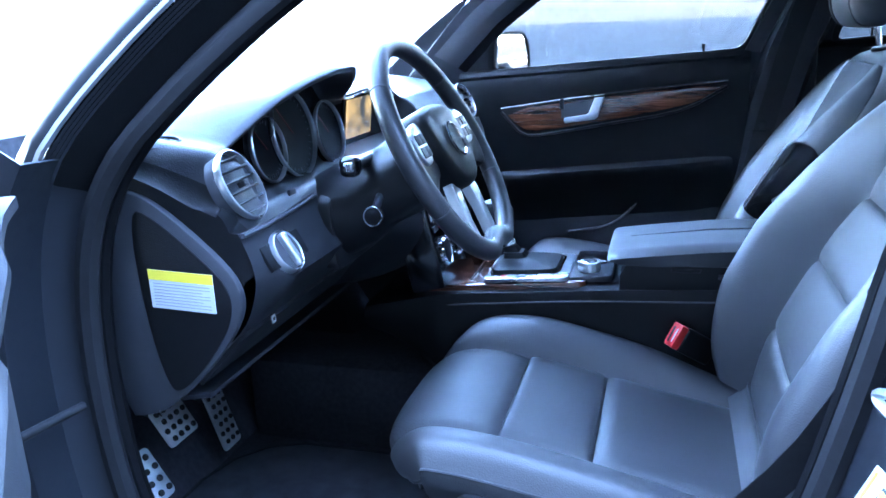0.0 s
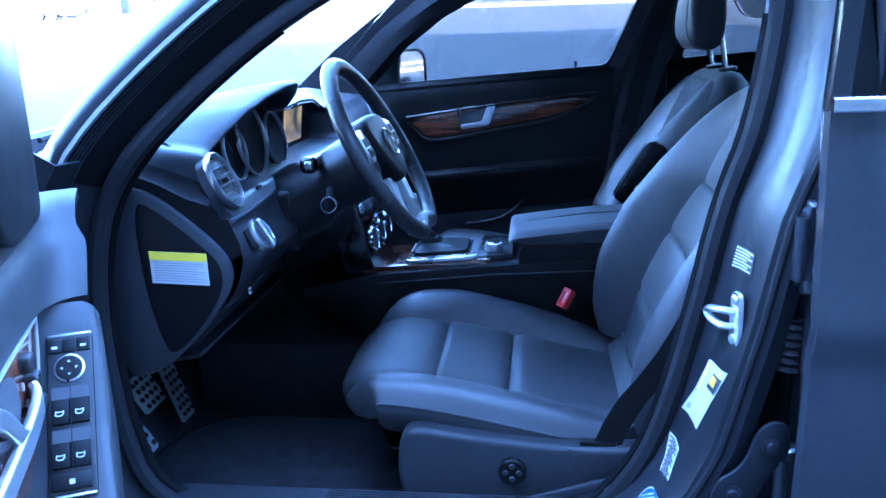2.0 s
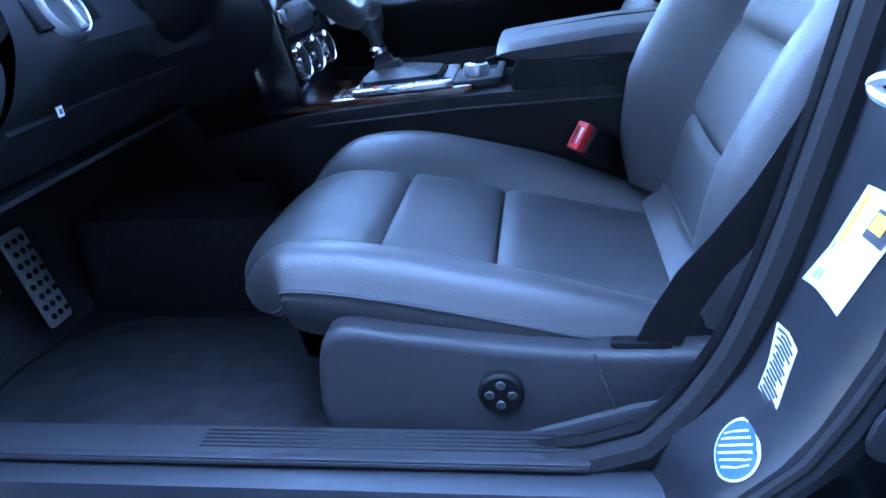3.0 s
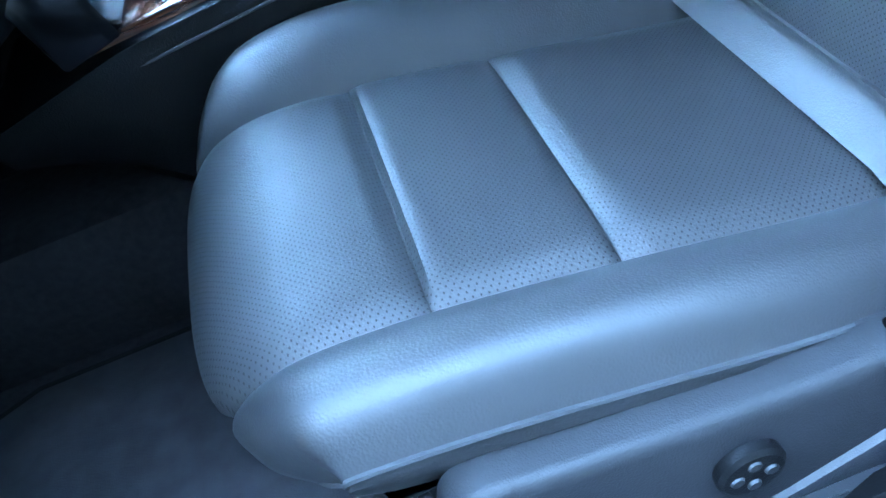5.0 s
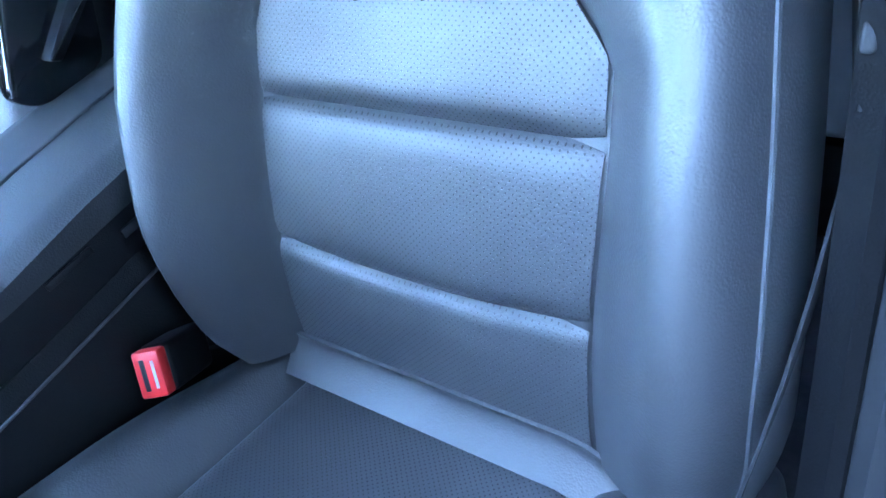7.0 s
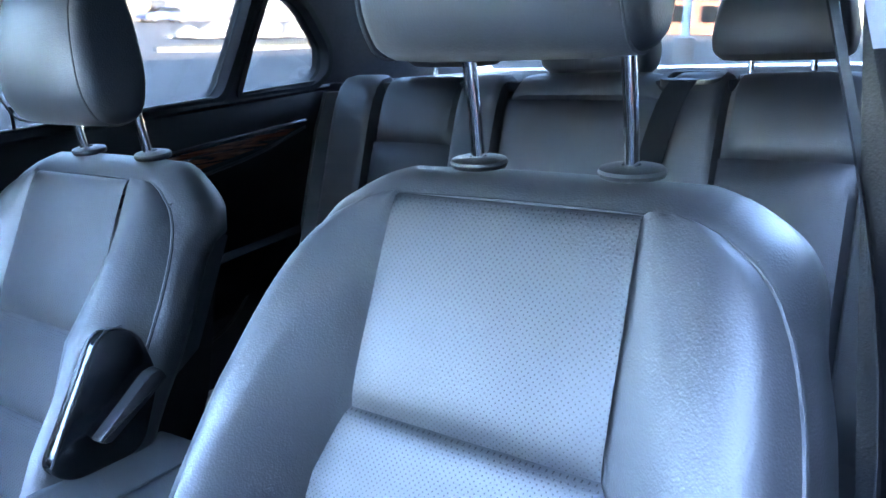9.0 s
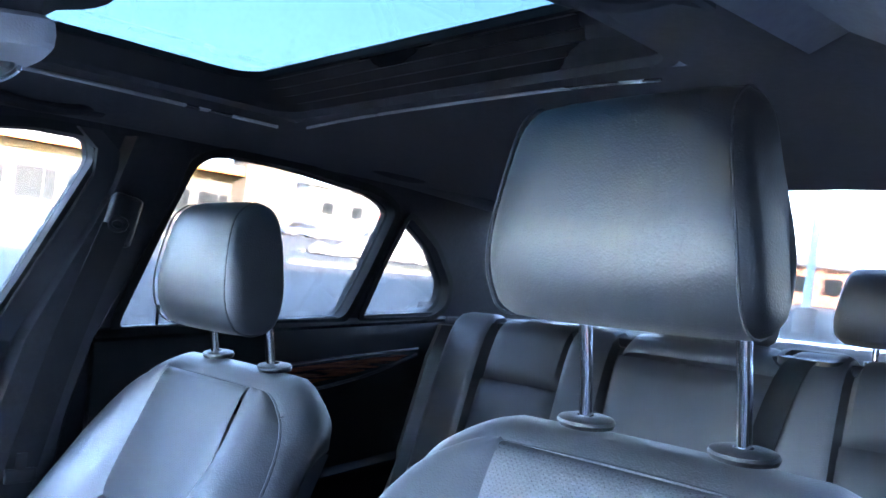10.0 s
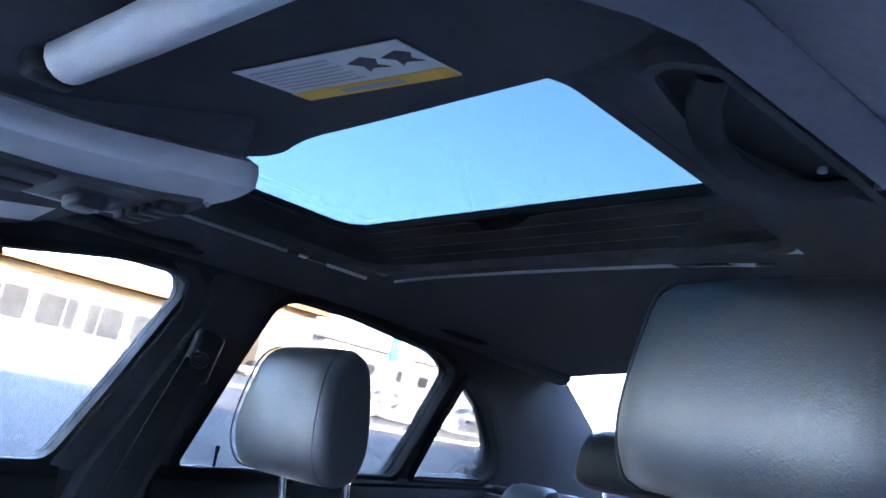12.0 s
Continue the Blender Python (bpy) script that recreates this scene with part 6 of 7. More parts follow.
MS = MD @ Matrix.Translation((0.382, 0.122, 0.7465)) @ Matrix.Rotation(radians(50), 4, "Y") @ Matrix.Translation((-0.027, 0.002, 0.001)) @ Matrix.Scale(0.82, 4)
# in MS: x down the sloping switch panel, z out of it
sw = part("switch_panel", slab([(0.058 + u, v) for u, v in rounded(0.212, 0.056, 0.006)], lambda u, v, w: MS @ Vector((u, v, -0.002 + w)), 0.006, 0.002), PLASTIC, od, "window and mirror switch panel")
for x in (-0.046, 0.162):
    part("end_strip", moved(rbox((0.004, 0.054, 0.006), (x, 0, 0.002), 0.0015), MS), SILVER, sw)
for k in range(3):
    part("key", moved(rbox((0.018, 0.0162, 0.006), (-0.031, -0.0172 + 0.0172 * k, 0.003), 0.001), MS), VINYL, sw)
    if k != 1:
        part("key_mark", moved(rbox((0.003, 0.007, 0.0006), (-0.029, -0.0172 + 0.0172 * k, 0.0062), 0), MS), PALEINK, sw)
part("mirror_pad", revolve([(0.0165, 0), (0.0165, 0.007), (0.014, 0.008), (0, 0.006)], 28, MS), VINYL, sw)
part("mirror_ring", revolve([(0.0165, 0.002), (0.0185, 0.005), (0.0185, 0.0062), (0.0165, 0.0075)], 32, MS), SILVER, sw)
for k in range(4):
    part("arrow", moved(slab([(0.0105, 0), (0.0075, 0.002), (0.0075, -0.002)], lambda u, v, w: Vector((u, v, w + 0.0072)), 0.0006), MS @ Matrix.Rotation(k * math.pi / 2, 4, "Z")), WHITE, sw)
for x0_ in (0.024, 0.079):
    for j in (-1, 1):
        wsw = part("window_switch", slab([(x0_ + 0.018, -0.0105), (x0_ + 0.049, -0.0105), (x0_ + 0.049, 0.0105), (x0_ + 0.018, 0.0105)], lambda u, v, w: MS @ Vector((u, v + 0.0115 * j, w + 0.003 + (0.003 if u < x0_ + 0.02 and w > 0.002 else 0))), 0.006, 0.0012), VINYL, sw)
        part("well", moved(rbox((0.017, 0.0212, 0.001), (x0_ + 0.009, 0.0115 * j, 0.0042), 0), MS), INK, wsw)
        part("window_mark", ring_frame([(x0_ + 0.034 + u, 0.0115 * j + v) for u, v in chaikin([(-0.006, -0.002), (-0.006, 0.004), (0.005, 0.004), (0.005, -0.005), (0.0, -0.005)], 1)][::-1], lambda u, v, w: MS @ Vector((u, v, 0.0100 + w)), 0.0006, 0.0012, -0.0006), WHITE, wsw)
        part("mark_bar", moved(rbox((0.001, 0.008, 0.0006), (x0_ + 0.034, 0.0115 * j, 0.0102), 0), MS), WHITE, wsw)
lk = part("lock_key", moved(rbox((0.020, 0.046, 0.006), (0.145, 0, 0.004), 0.002), MS), VINYL, sw)
part("lock_mark", moved(rbox((0.006, 0.006, 0.0006), (0.145, 0, 0.0072), 0), MS), PALEINK, lk)
part("wood_trim", slab([(0.356, 0.826), (0.43, 0.827), (0.60, 0.826), (1.0, 0.826), (1.0, 0.70), (0.47, 0.70), (0.40, 0.742)], lambda u, v, w: MD @ Vector((u, 0.086 + w, v)), 0.010, 0.002), WOOD, od, "burl wood door inlay")
part("wood_strip", sweep([MD @ Vector((u, 0.0975, v)) for u, v in ((0.356, 0.8265), (0.45, 0.827), (0.7, 0.827), (1.0, 0.827))], circle(0.0022, 6)), SILVER, od)
part("front_strip", sweep([MD @ Vector((u, 0.0975, v)) for u, v in ((0.356, 0.8265), (0.368, 0.800), (0.385, 0.772))], circle(0.0018, 6)), SILVER, od)
part("handle_recess", slab(chaikin([(0.480, 0.822), (0.580, 0.822), (0.545, 0.780), (0.505, 0.764), (0.470, 0.776)], 2), lambda u, v, w: MD @ Vector((u, 0.0955 + w, v)), 0.003), INK, od)
hd = part("door_handle", sweep(curve([MD @ Vector(q) for q in ((0.605, 0.100, 0.826), (0.590, 0.105, 0.822), (0.565, 0.108, 0.806), (0.535, 0.110, 0.776), (0.515, 0.110, 0.768))], 16), rounded(0.008, 0.018, 0.003)), SILVER, od, "silver inner door handle")
part("pull_bar", sweep(curve([MD @ Vector(q) for q in ((0.432, 0.100, 0.778), (0.445, 0.107, 0.772), (0.50, 0.110, 0.768), (0.59, 0.110, 0.767), (0.75, 0.108, 0.766))], 14), rounded(0.010, 0.022, 0.004)), SILVER, od, "satin silver pull bar")
for x, z, sx, sz in ((0.441, 0.809, 0.020, 0.018), (0.424, 0.782, 0.020, 0.020), (0.424, 0.758, 0.034, 0.012)):
    part("seat_switch", moved(rbox((sx, 0.014, sz), (x, 0.101, z), 0.004, 3), MD), PLASTIC, od, "seat shaped adjuster switch")
for x, z in ((0.415, 0.800), (0.452, 0.790), (0.446, 0.770)):
    part("switch_gleam", moved(rbox((0.003, 0.003, 0.008), (x, 0.0975, z), 0.001), MD), SILVER, od)
part("frame_post", loft([[MD @ Vector((x + dx, dy, z)) for dx, dy in ((0, -0.03), (0.04, -0.03), (0.04, 0.05), (0, 0.05))] for x, z in ((0.28, 0.90), (0.28, 0.98), (0.33, 1.14), (0.45, 1.27), (0.62, 1.33))]), VINYL, od)
part("mirror_sail", slab(chaikin([(0.262, 0.945), (0.270, 0.918), (0.31, 0.912), (0.46, 0.915), (0.47, 1.02), (0.46, 1.27), (0.16, 1.25), (0.178, 1.175), (0.225, 1.133), (0.260, 1.10), (0.256, 1.02)], 2), lambda u, v, w: MD @ Vector((u, 0.080 + w, v)), 0.025, 0.007, 3), VINYL, od, "black mirror sail panel")
part("pane", slab([(0.40, 0.93), (1.03, 0.94), (0.95, 1.33), (0.62, 1.33), (0.46, 1.24), (0.42, 1.14)], lambda u, v, w: MD @ Vector((u, 0.0 + w, v)), 0.004), GLASS, od).visible_shadow = False
part("check_strap", bar(MD @ Vector((0.12, 0.0, 0.62)), (-0.84, -0.74, 0.62), 0.006), RUBBER, od)
dm = empty("door_mirror", "grey outside mirror on the open driver's door", "mirror", "door mirrors", at=MD @ Vector((0.12, -0.2, 0.95)))
part("shell", loft([[MD @ Vector((0.10 + w * -1, -0.20 + u * k, 1.03 + v * k)) for u, v in rounded(0.20, 0.145, 0.05, 5)] for k, w in ((1.0, -0.03), (1.0, 0.0), (0.9, 0.03), (0.6, 0.055))]), PAINT, dm)
part("mirror_glass", slab(rounded(0.18, 0.125, 0.042, 5), lambda u, v, w: MD @ Vector((0.131 + w, -0.20 + u, 1.03 + v)), 0.003), MIRROR, dm)
part("stem", bar(MD @ Vector((0.10, -0.03, 0.965)), MD @ Vector((0.10, -0.12, 0.985)), 0.018), RUBBER, dm)

# ---- rear bench ----
rb = empty("rear_bench", "black leather rear bench with three backrest sections", "rear seat", at=(0.95, 0, 0.22))
part("base", rbox((0.50, 1.30, 0.16), (0.78, 0, 0.30), 0.02), VINYL, rb)
RBK = curve([(0.90, 0.48), (0.96, 0.66), (1.02, 0.84), (1.065, 0.975), (1.10, 1.035), (1.15, 1.048)], 30)
for y0_, w_ in ((-0.43, 0.25), (0.43, 0.25), (0.0, 0.16)):
    part("cushion", surface(lambda u, v: Vector((lerp(0.52, 0.95, u), y0_ + lerp(-w_, w_, v), 0.40 + 0.05 * (1 - abs(2 * u - 1) ** 5) ** 0.5 * (1 - abs(2 * v - 1) ** 6) ** 0.5 - 0.03 * u)), 14, 14, 0.01), LEATHER, rb)


def rear_pad(name, ya, yb, sa, sb, lift=0.022, e=8):
    def fn(u, v):
        p, n = along(RBK, lerp(sa, sb, u))
        k = max(0, (1 - abs(2 * u - 1) ** e) * (1 - abs(2 * v - 1) ** e)) ** 0.5
        return Vector((p.x - n.x * (lift * k - 0.004), lerp(ya, yb, v), p.y - n.y * (lift * k - 0.004)))
    return part(name, surface(fn, 18, 16, 0.006), LEATHER, rb)


for s in (-1, 1):
    rear_pad("back_panel", s * 0.28, s * 0.50, 0.0, 0.62)
    rear_pad("back_panel", s * 0.28, s * 0.50, 0.62, 1.0)
    rear_pad("back_bolster", s * 0.50, s * 0.63, 0.0, 1.0, 0.035)
    rear_pad("back_bolster", s * 0.17, s * 0.28, 0.0, 1.0, 0.030)
    part("side_pad", loft([[Vector((x + dx, s * y, z)) for dx, y in ((0, 0.60), (-0.05, 0.645), (-0.02, 0.69), (0.12, 0.69), (0.12, 0.60))] for x, z in ((0.90, 0.45), (0.98, 0.70), (1.06, 0.95), (1.10, 1.03))]), LEATHER, rb)
rear_pad("armrest_panel", -0.16, 0.16, 0.0, 0.80, 0.016)
rear_pad("top_panel", -0.16, 0.16, 0.80, 1.0, 0.024)
part("backing", loft([[Vector((p.x + 0.03, y, p.y - 0.01)) for p in RBK[::5]] + [Vector((1.2, y, 1.02)), Vector((1.15, y, 0.215)), Vector((0.97, y, 0.215))] for y in (-0.66, 0.66)]), LEATHER, rb)


def rear_headrest(y, dz=0.0, half=0.115):
    h = empty("rear_headrest", "black leather rear headrest on short chrome posts", "headrest", "rear headrests", at=(1.15, y, 1.05))
    prof = curve([(-0.045, 1.092), (-0.055, 1.115), (-0.052, 1.17), (-0.03, 1.208), (0.01, 1.220), (0.045, 1.195), (0.05, 1.13), (0.03, 1.088), (-0.01, 1.080), (-0.045, 1.092)], 28)[:-1]
    part("pad", loft([[Vector((1.17 + p.x * (0.4 + 0.6 * k), y + e * half * lerp(1.0, 0.90, ease(1.10, 1.22, p.y)), dz + 1.145 + (p.y - 1.145) * (0.5 + 0.5 * k))) for p in prof] for e, k in ((-1, 0.4), (-0.97, 0.7), (-0.88, 0.92), (-0.6, 1), (0, 1), (0.6, 1), (0.88, 0.92), (0.97, 0.7), (1, 0.4))]), LEATHER, h)
    for s in (-1, 1):
        part("post", bar((1.165, y + 0.052 * s, 1.03), (1.165, y + 0.052 * s, 1.11 + dz), 0.006), CHROME, h)
        part("post_collar", revolve([(0.007, 0.006), (0.018, 0.004), (0.018, -0.004)], 16, Matrix.Translation((1.165, y + 0.052 * s, 1.052))), PLASTIC, h)


rear_headrest(-0.345)
rear_headrest(0.355)
rear_headrest(0.0, -0.022)
rbelt = empty("rear_belt", "black rear seat belt from the bezel on the backrest top", "seat belt", at=(1.08, -0.215, 1.02))
part("webbing", surface(lambda u, v: Vector((along(RBK, lerp(1.0, 0.1, u))[0].x - 0.034, -0.215 + lerp(-0.024, 0.024, v) + 0.10 * u, along(RBK, lerp(1.0, 0.1, u))[0].y + 0.012)), 16, 2, 0.0015), WEBBING, rbelt)
part("bezel", ring_frame([(1.105 + u, -0.210 + v) for u, v in rounded(0.05, 0.10, 0.014)][::-1], lambda u, v, w: Vector((u, v, 1.046 + 0.25 * (u - 1.105) + w)), 0.014, 0.012, -0.006), PLASTIC, rbelt)

# ---- belts on the pillars ----
def pillar_belt(s, label, low):
    b = empty("seat_belt", label, "seat belt", "front seat belts", at=(0.2, s * 0.6, 0.5))
    top_ = Vector((0.205, s * 0.585, 1.195)) if s > 0 else Vector((0.245, -0.592, 1.19))
    part("anchor_cover", moved(rbox((0.05, 0.026, 0.085), (0, 0, 0), 0.009, 3), Matrix.Translation(top_) @ Matrix.Rotation(radians(12), 4, "Y")), PLASTIC, b)
    part("anchor_ring", tube([top_ + Vector((0.014 * math.cos(a) - 0.012, -s * 0.016, -0.008 + 0.010 * math.sin(a))) for a in np.linspace(0, 2 * math.pi, 14, endpoint=False)], 0.0045, 6, True, (0, 1, 0)), STEEL if s < 0 else PLASTIC, b)
    path = curve([top_ + Vector((-0.015, -s * 0.018, -0.01)), Vector((0.13, 0.60, 0.95)) if s > 0 else Vector((0.205, -0.635, 0.90)), low], 14)
    part("webbing", loft([[p + Vector((-0.022, 0, 0.004)), p + Vector((0.024, 0, -0.004)), p + Vector((0.024, s * 0.0015, -0.004)), p + Vector((-0.022, s * 0.0015, 0.004))] for p in path]), WEBBING, b)
    mt_ = Matrix.Translation(path[9] + Vector((0, -0.006, 0))) if s > 0 else Matrix.Translation((0.090, -0.668, 0.795)) @ Matrix.Rotation(radians(35), 4, "Y")
    part("tongue", moved(rbox((0.046, 0.008, 0.022), (0, 0, 0), 0.003, 3), mt_), RUBBER, b)
    part("tongue_blade", moved(rbox((0.016, 0.003, 0.026), (0, 0, 0.022 * s), 0.001), mt_), RUBBER, b)
    return b


pillar_belt(1, "black seat belt on the passenger side pillar", Vector((0.04, 0.63, 0.50)))
pillar_belt(-1, "black seat belt on the driver side pillar", Vector((0.17, -0.645, 0.47)))
an = empty("belt_anchor", "black belt webbing fixed to the driver's seat valance", "seat belt", at=(-0.04, -0.60, 0.45))
part("webbing", loft([[p + Vector((-0.022, 0, 0.004)), p + Vector((0.022, 0, 0.0)), p + Vector((0.022, -0.002, 0.0)), p + Vector((-0.022, -0.002, 0.004))] for p in curve([(-0.052, -0.620, 0.440), (-0.024, -0.632, 0.515), (0.030, -0.648, 0.600), (0.078, -0.660, 0.700), (0.118, -0.664, 0.790), (0.165, -0.660, 0.920), (0.205, -0.650, 1.050)], 12)]), WEBBING, an)
part("anchor_slot", rbox((0.060, 0.018, 0.012), (-0.066, -0.618, 0.446), 0.004), VINYL, an)

# ---- roof fittings ----
vz = lambda x, y: zroof(x, y) - 0.030
vis = empty("sun_visor", "dark cloth sun visor with a white warning label", "sun visor", "sun visors", at=(-0.25, -0.34, 1.33))


def vbase(u, v):
    return 1.336 + 0.25 * (u + 0.14)


part("flap", slab(fillet([(-0.42, -0.47), (-0.20, -0.46), (-0.12, -0.43), (-0.096, -0.36), (-0.100, -0.16), (-0.104, -0.085), (-0.084, -0.02), (-0.088, 0.01), (-0.14, 0.035), (-0.22, 0.06), (-0.42, 0.08)], 0.04), lambda u, v, w: Vector((u, v, vbase(u, v) + w)), 0.020, 0.007, 3), VISOR, vis)


def vpl(u, v, w):
    x, y = -0.241 + 0.031 * u + 0.067 * v, -0.213 - 0.110 * u + 0.018 * v
    return Vector((x, y, vbase(x, y) - 0.0012 - w))


lab = part("warning_label", slab([(0, 0), (1, 0), (1, 1), (0, 1)], vpl, 0.0008), WHITE, vis, "white label with amber band")
part("amber_band", slab([(0, 0.74), (1, 0.74), (1, 1), (0, 1)], lambda u, v, w: vpl(u, v, w + 0.001), 0.0004), ORANGE, lab)
for k in range(7):
    part("print_bar", slab([(0.05, 0.10 + 0.085 * k), (0.55, 0.10 + 0.085 * k), (0.55 - 0.1 * (k % 2), 0.135 + 0.085 * k), (0.05, 0.135 + 0.085 * k)], lambda u, v, w: vpl(u, v, w + 0.001), 0.0003), GREYINK, lab)
for a in (0.60, 0.80):
    part("pictogram", slab([(a + u, 0.28 + v) for u, v in ((0, 0), (0.12, -0.1), (0.17, 0.0), (0.13, 0.12), (0.17, 0.22), (0.08, 0.18), (0.03, 0.26), (0.05, 0.1))], lambda u, v, w: vpl(u, v, w + 0.001), 0.0003), INK, lab)
part("amber_print", slab([(0.3, 0.82), (0.7, 0.82), (0.7, 0.92), (0.3, 0.92)], lambda u, v, w: vpl(u, v, w + 0.0016), 0.0003), GREYINK, lab)
vis2 = empty("sun_visor", "dark cloth sun visor of the passenger side", "sun visor", "sun visors", at=(-0.25, 0.34, 1.33))
part("flap", slab(chaikin([(-0.42, 0.54), (-0.22, 0.56), (-0.10, 0.52), (-0.085, 0.30), (-0.095, 0.20), (-0.18, 0.16), (-0.40, 0.16)], 2), lambda u, v, w: Vector((u, v, zroof(-0.06, v) - 0.045 + 0.20 * min(0, u + 0.065) + w)), 0.020, 0.007, 3), LINING, vis2)
part("warning_label", slab([(-0.20, 0.40), (-0.13, 0.40), (-0.13, 0.50), (-0.20, 0.50)], lambda u, v, w: Vector((u, v, zroof(-0.06, v) - 0.0465 + 0.20 * (u + 0.065) - w)), 0.0008), WHITE, vis2)
part("roll", sweep([Vector((-0.320, -0.185, 1.285)), Vector((-0.312, -0.26, 1.287)), Vector((-0.295, -0.48, 1.291))], circle(0.014, 16)), LIGHTPL, vis, "light grey rolled visor edge")
part("clip", rbox((0.030, 0.020, 0.034), (-0.323, -0.168, 1.290), 0.006, 3), PLASTIC, vis)
part("rod", bar((-0.322, -0.186, 1.286), (-0.330, -0.150, 1.300), 0.005), CHROME, vis)

oc = empty("overhead_console", "grey overhead console with switches and lamps", "overhead console", at=(-0.15, 0.1, 1.36))
OUT = fillet([(-0.45, -0.085), (-0.30, -0.092), (-0.21, -0.125), (-0.182, -0.135), (-0.172, -0.09), (-0.170, 0.02), (-0.182, 0.066), (-0.225, 0.086), (-0.45, 0.086)], 0.028)
PLATE = fillet([(-0.45, -0.026), (-0.27, -0.022), (-0.212, -0.042), (-0.183, -0.066), (-0.178, 0.02), (-0.190, 0.060), (-0.228, 0.079), (-0.45, 0.079)], 0.02)


def ocsec(k, z, pts=OUT):
    return [Vector((u * k + (k - 1) * 0.25 + 0.020, -0.015 + (v + 0.015) * k, z - 0.008 + 0.06 * (u + 0.17))) for u, v in pts]


part("neck", loft([ocsec(k, z) for k, z in ((0.93, 1.400), (0.90, 1.296))]), LINING, oc)
part("shell", loft([ocsec(k, z) for k, z in ((0.93, 1.304), (0.985, 1.300), (1.0, 1.292), (0.995, 1.284), (0.97, 1.281))]), LIGHTPL, oc, "light grey plastic console shell")
part("switch_plate", loft([ocsec(k, z, PLATE) for k, z in ((1.0, 1.283), (0.99, 1.278), (0.96, 1.2765))]), ENDCAP, oc, "dark switch plate")
part("bright_edge", tube(curve([(-0.38, 0.084, 1.259), (-0.28, 0.084, 1.264), (-0.208, 0.082, 1.268), (-0.172, 0.064, 1.270), (-0.158, 0.026, 1.270), (-0.156, -0.02, 1.270), (-0.160, -0.055, 1.270)], 24), 0.0024, 6), SILVER, oc, "thin bright edge")
mo_ = Matrix.Translation((-0.18, 0.0, 1.2670)) @ Matrix.Rotation(-math.atan(0.06), 4, "Y")
for k in range(4):
    part("switch", moved(rbox((0.022, 0.019, 0.010), (0.002, -0.028 + 0.025 * k, -0.003), 0.003), mo_), PLASTIC, oc)
part("roof_switch", moved(rbox((0.026, 0.044, 0.016), (-0.042, 0.030, -0.004), 0.006, 3), mo_), GREYPL, oc, "grey sunroof rocker switch")
part("switch_well", moved(rbox((0.040, 0.062, 0.003), (-0.042, 0.030, 0.000), 0.001), mo_), INK, oc)
for k in range(2):
    part("lamp_lens", moved(rbox((0.050, 0.040, 0.006), (-0.105, 0.004 + 0.050 * k, -0.001), 0.003), mo_), GREYPL, oc)


def grab(y, x0, x1, z, label, rise=0.0, k=1.0):
    s = 1 if y > 0 else -1
    g = empty("grab_handle", label, "grab handle", "grab handles", at=((x0 + x1) / 2, y, z))
    p = curve([(x0, y, z + 0.012), (x0 + 0.03, y - s * 0.025 * k, z - 0.004), ((x0 + x1) / 2, y - s * 0.034 * k, z - 0.012), (x1 - 0.03, y - s * 0.025 * k, z - 0.004), (x1, y, z + 0.012)], 18)
    part("bar", sweep(p, circle(0.011, 10, 0.009)), DARKTRIM, g)
    for x in (x0, x1):
        part("mount", rbox((0.045, 0.03, 0.03), (x, y + s * 0.004, z + 0.010), 0.009, 3), DARKTRIM, g)
        part("screw", revolve([(0.003, 0), (0.003, 0.002)], 8, Matrix.Translation((x, y - s * 0.012, z + 0.006)) @ Matrix.Rotation(radians(90 * s), 4, "X")), SILVER, g)


grab(0.585, -0.05, 0.14, 1.360, "dark folding grab handle above the front passenger window")
grab(0.595, 0.70, 0.91, 1.368, "dark folding grab handle above the rear window")
gd = empty("grab_handle", "dark folding grab handle in its recess above the driver's door", "grab handle", "grab handles", at=(0.0, -0.43, 1.34))
BOWL = fillet([(-0.108, -0.420), (-0.098, -0.402), (-0.040, -0.392), (0.035, -0.400), (0.085, -0.424), (0.128, -0.462), (0.060, -0.458), (-0.095, -0.444)], 0.016)


def gpl(u, v, w):
    return Vector((u, v, 1.338 + 0.10 * (v + 0.43) - w))


part("bowl", slab(BOWL, gpl, 0.004, 0.002), DARKTRIM, gd, "dark recess of the handle")
part("bezel", ring_frame(BOWL[::-1], gpl, 0.010, 0.008, -0.004), LINING, gd)
part("bar", sweep(curve([gpl(u, v, w) for u, v, w in ((-0.078, -0.432, 0.004), (-0.062, -0.420, 0.016), (-0.030, -0.411, 0.024), (0.020, -0.415, 0.026), (0.062, -0.432, 0.020), (0.092, -0.450, 0.006))], 20), circle(0.010, 10, 0.007)), DARKTRIM, gd, "padded grab bar")
for u, v in ((0.052, -0.444), (0.084, -0.468)):
    part("screw", revolve([(0.0032, 0), (0.0032, 0.003), (0.001, 0.004)], 10, Matrix.Translation(gpl(u, v, 0.008)) @ Matrix.Rotation(radians(180), 4, "X")), SILVER, gd)
rvm = empty("rear_view_mirror", "black inside mirror below the windscreen header", "mirror", at=(-0.52, 0, 1.30))
part("shell", rbox((0.03, 0.24, 0.065), (-0.53, 0.0, 1.275), 0.014, 3), PLASTIC, rvm)
part("mirror_glass", rbox((0.003, 0.225, 0.052), (-0.513, 0.0, 1.275), 0.001), MIRROR, rvm)
part("stem", bar((-0.54, 0, 1.29), (-0.56, 0, 1.345), 0.010), PLASTIC, rvm)

# ---- outside ----
def ext(ob):
    """Lay an outdoor thing into the sloping lot."""
    ob.matrix_world = EXT @ Matrix.Translation(ob.location)
    return ob


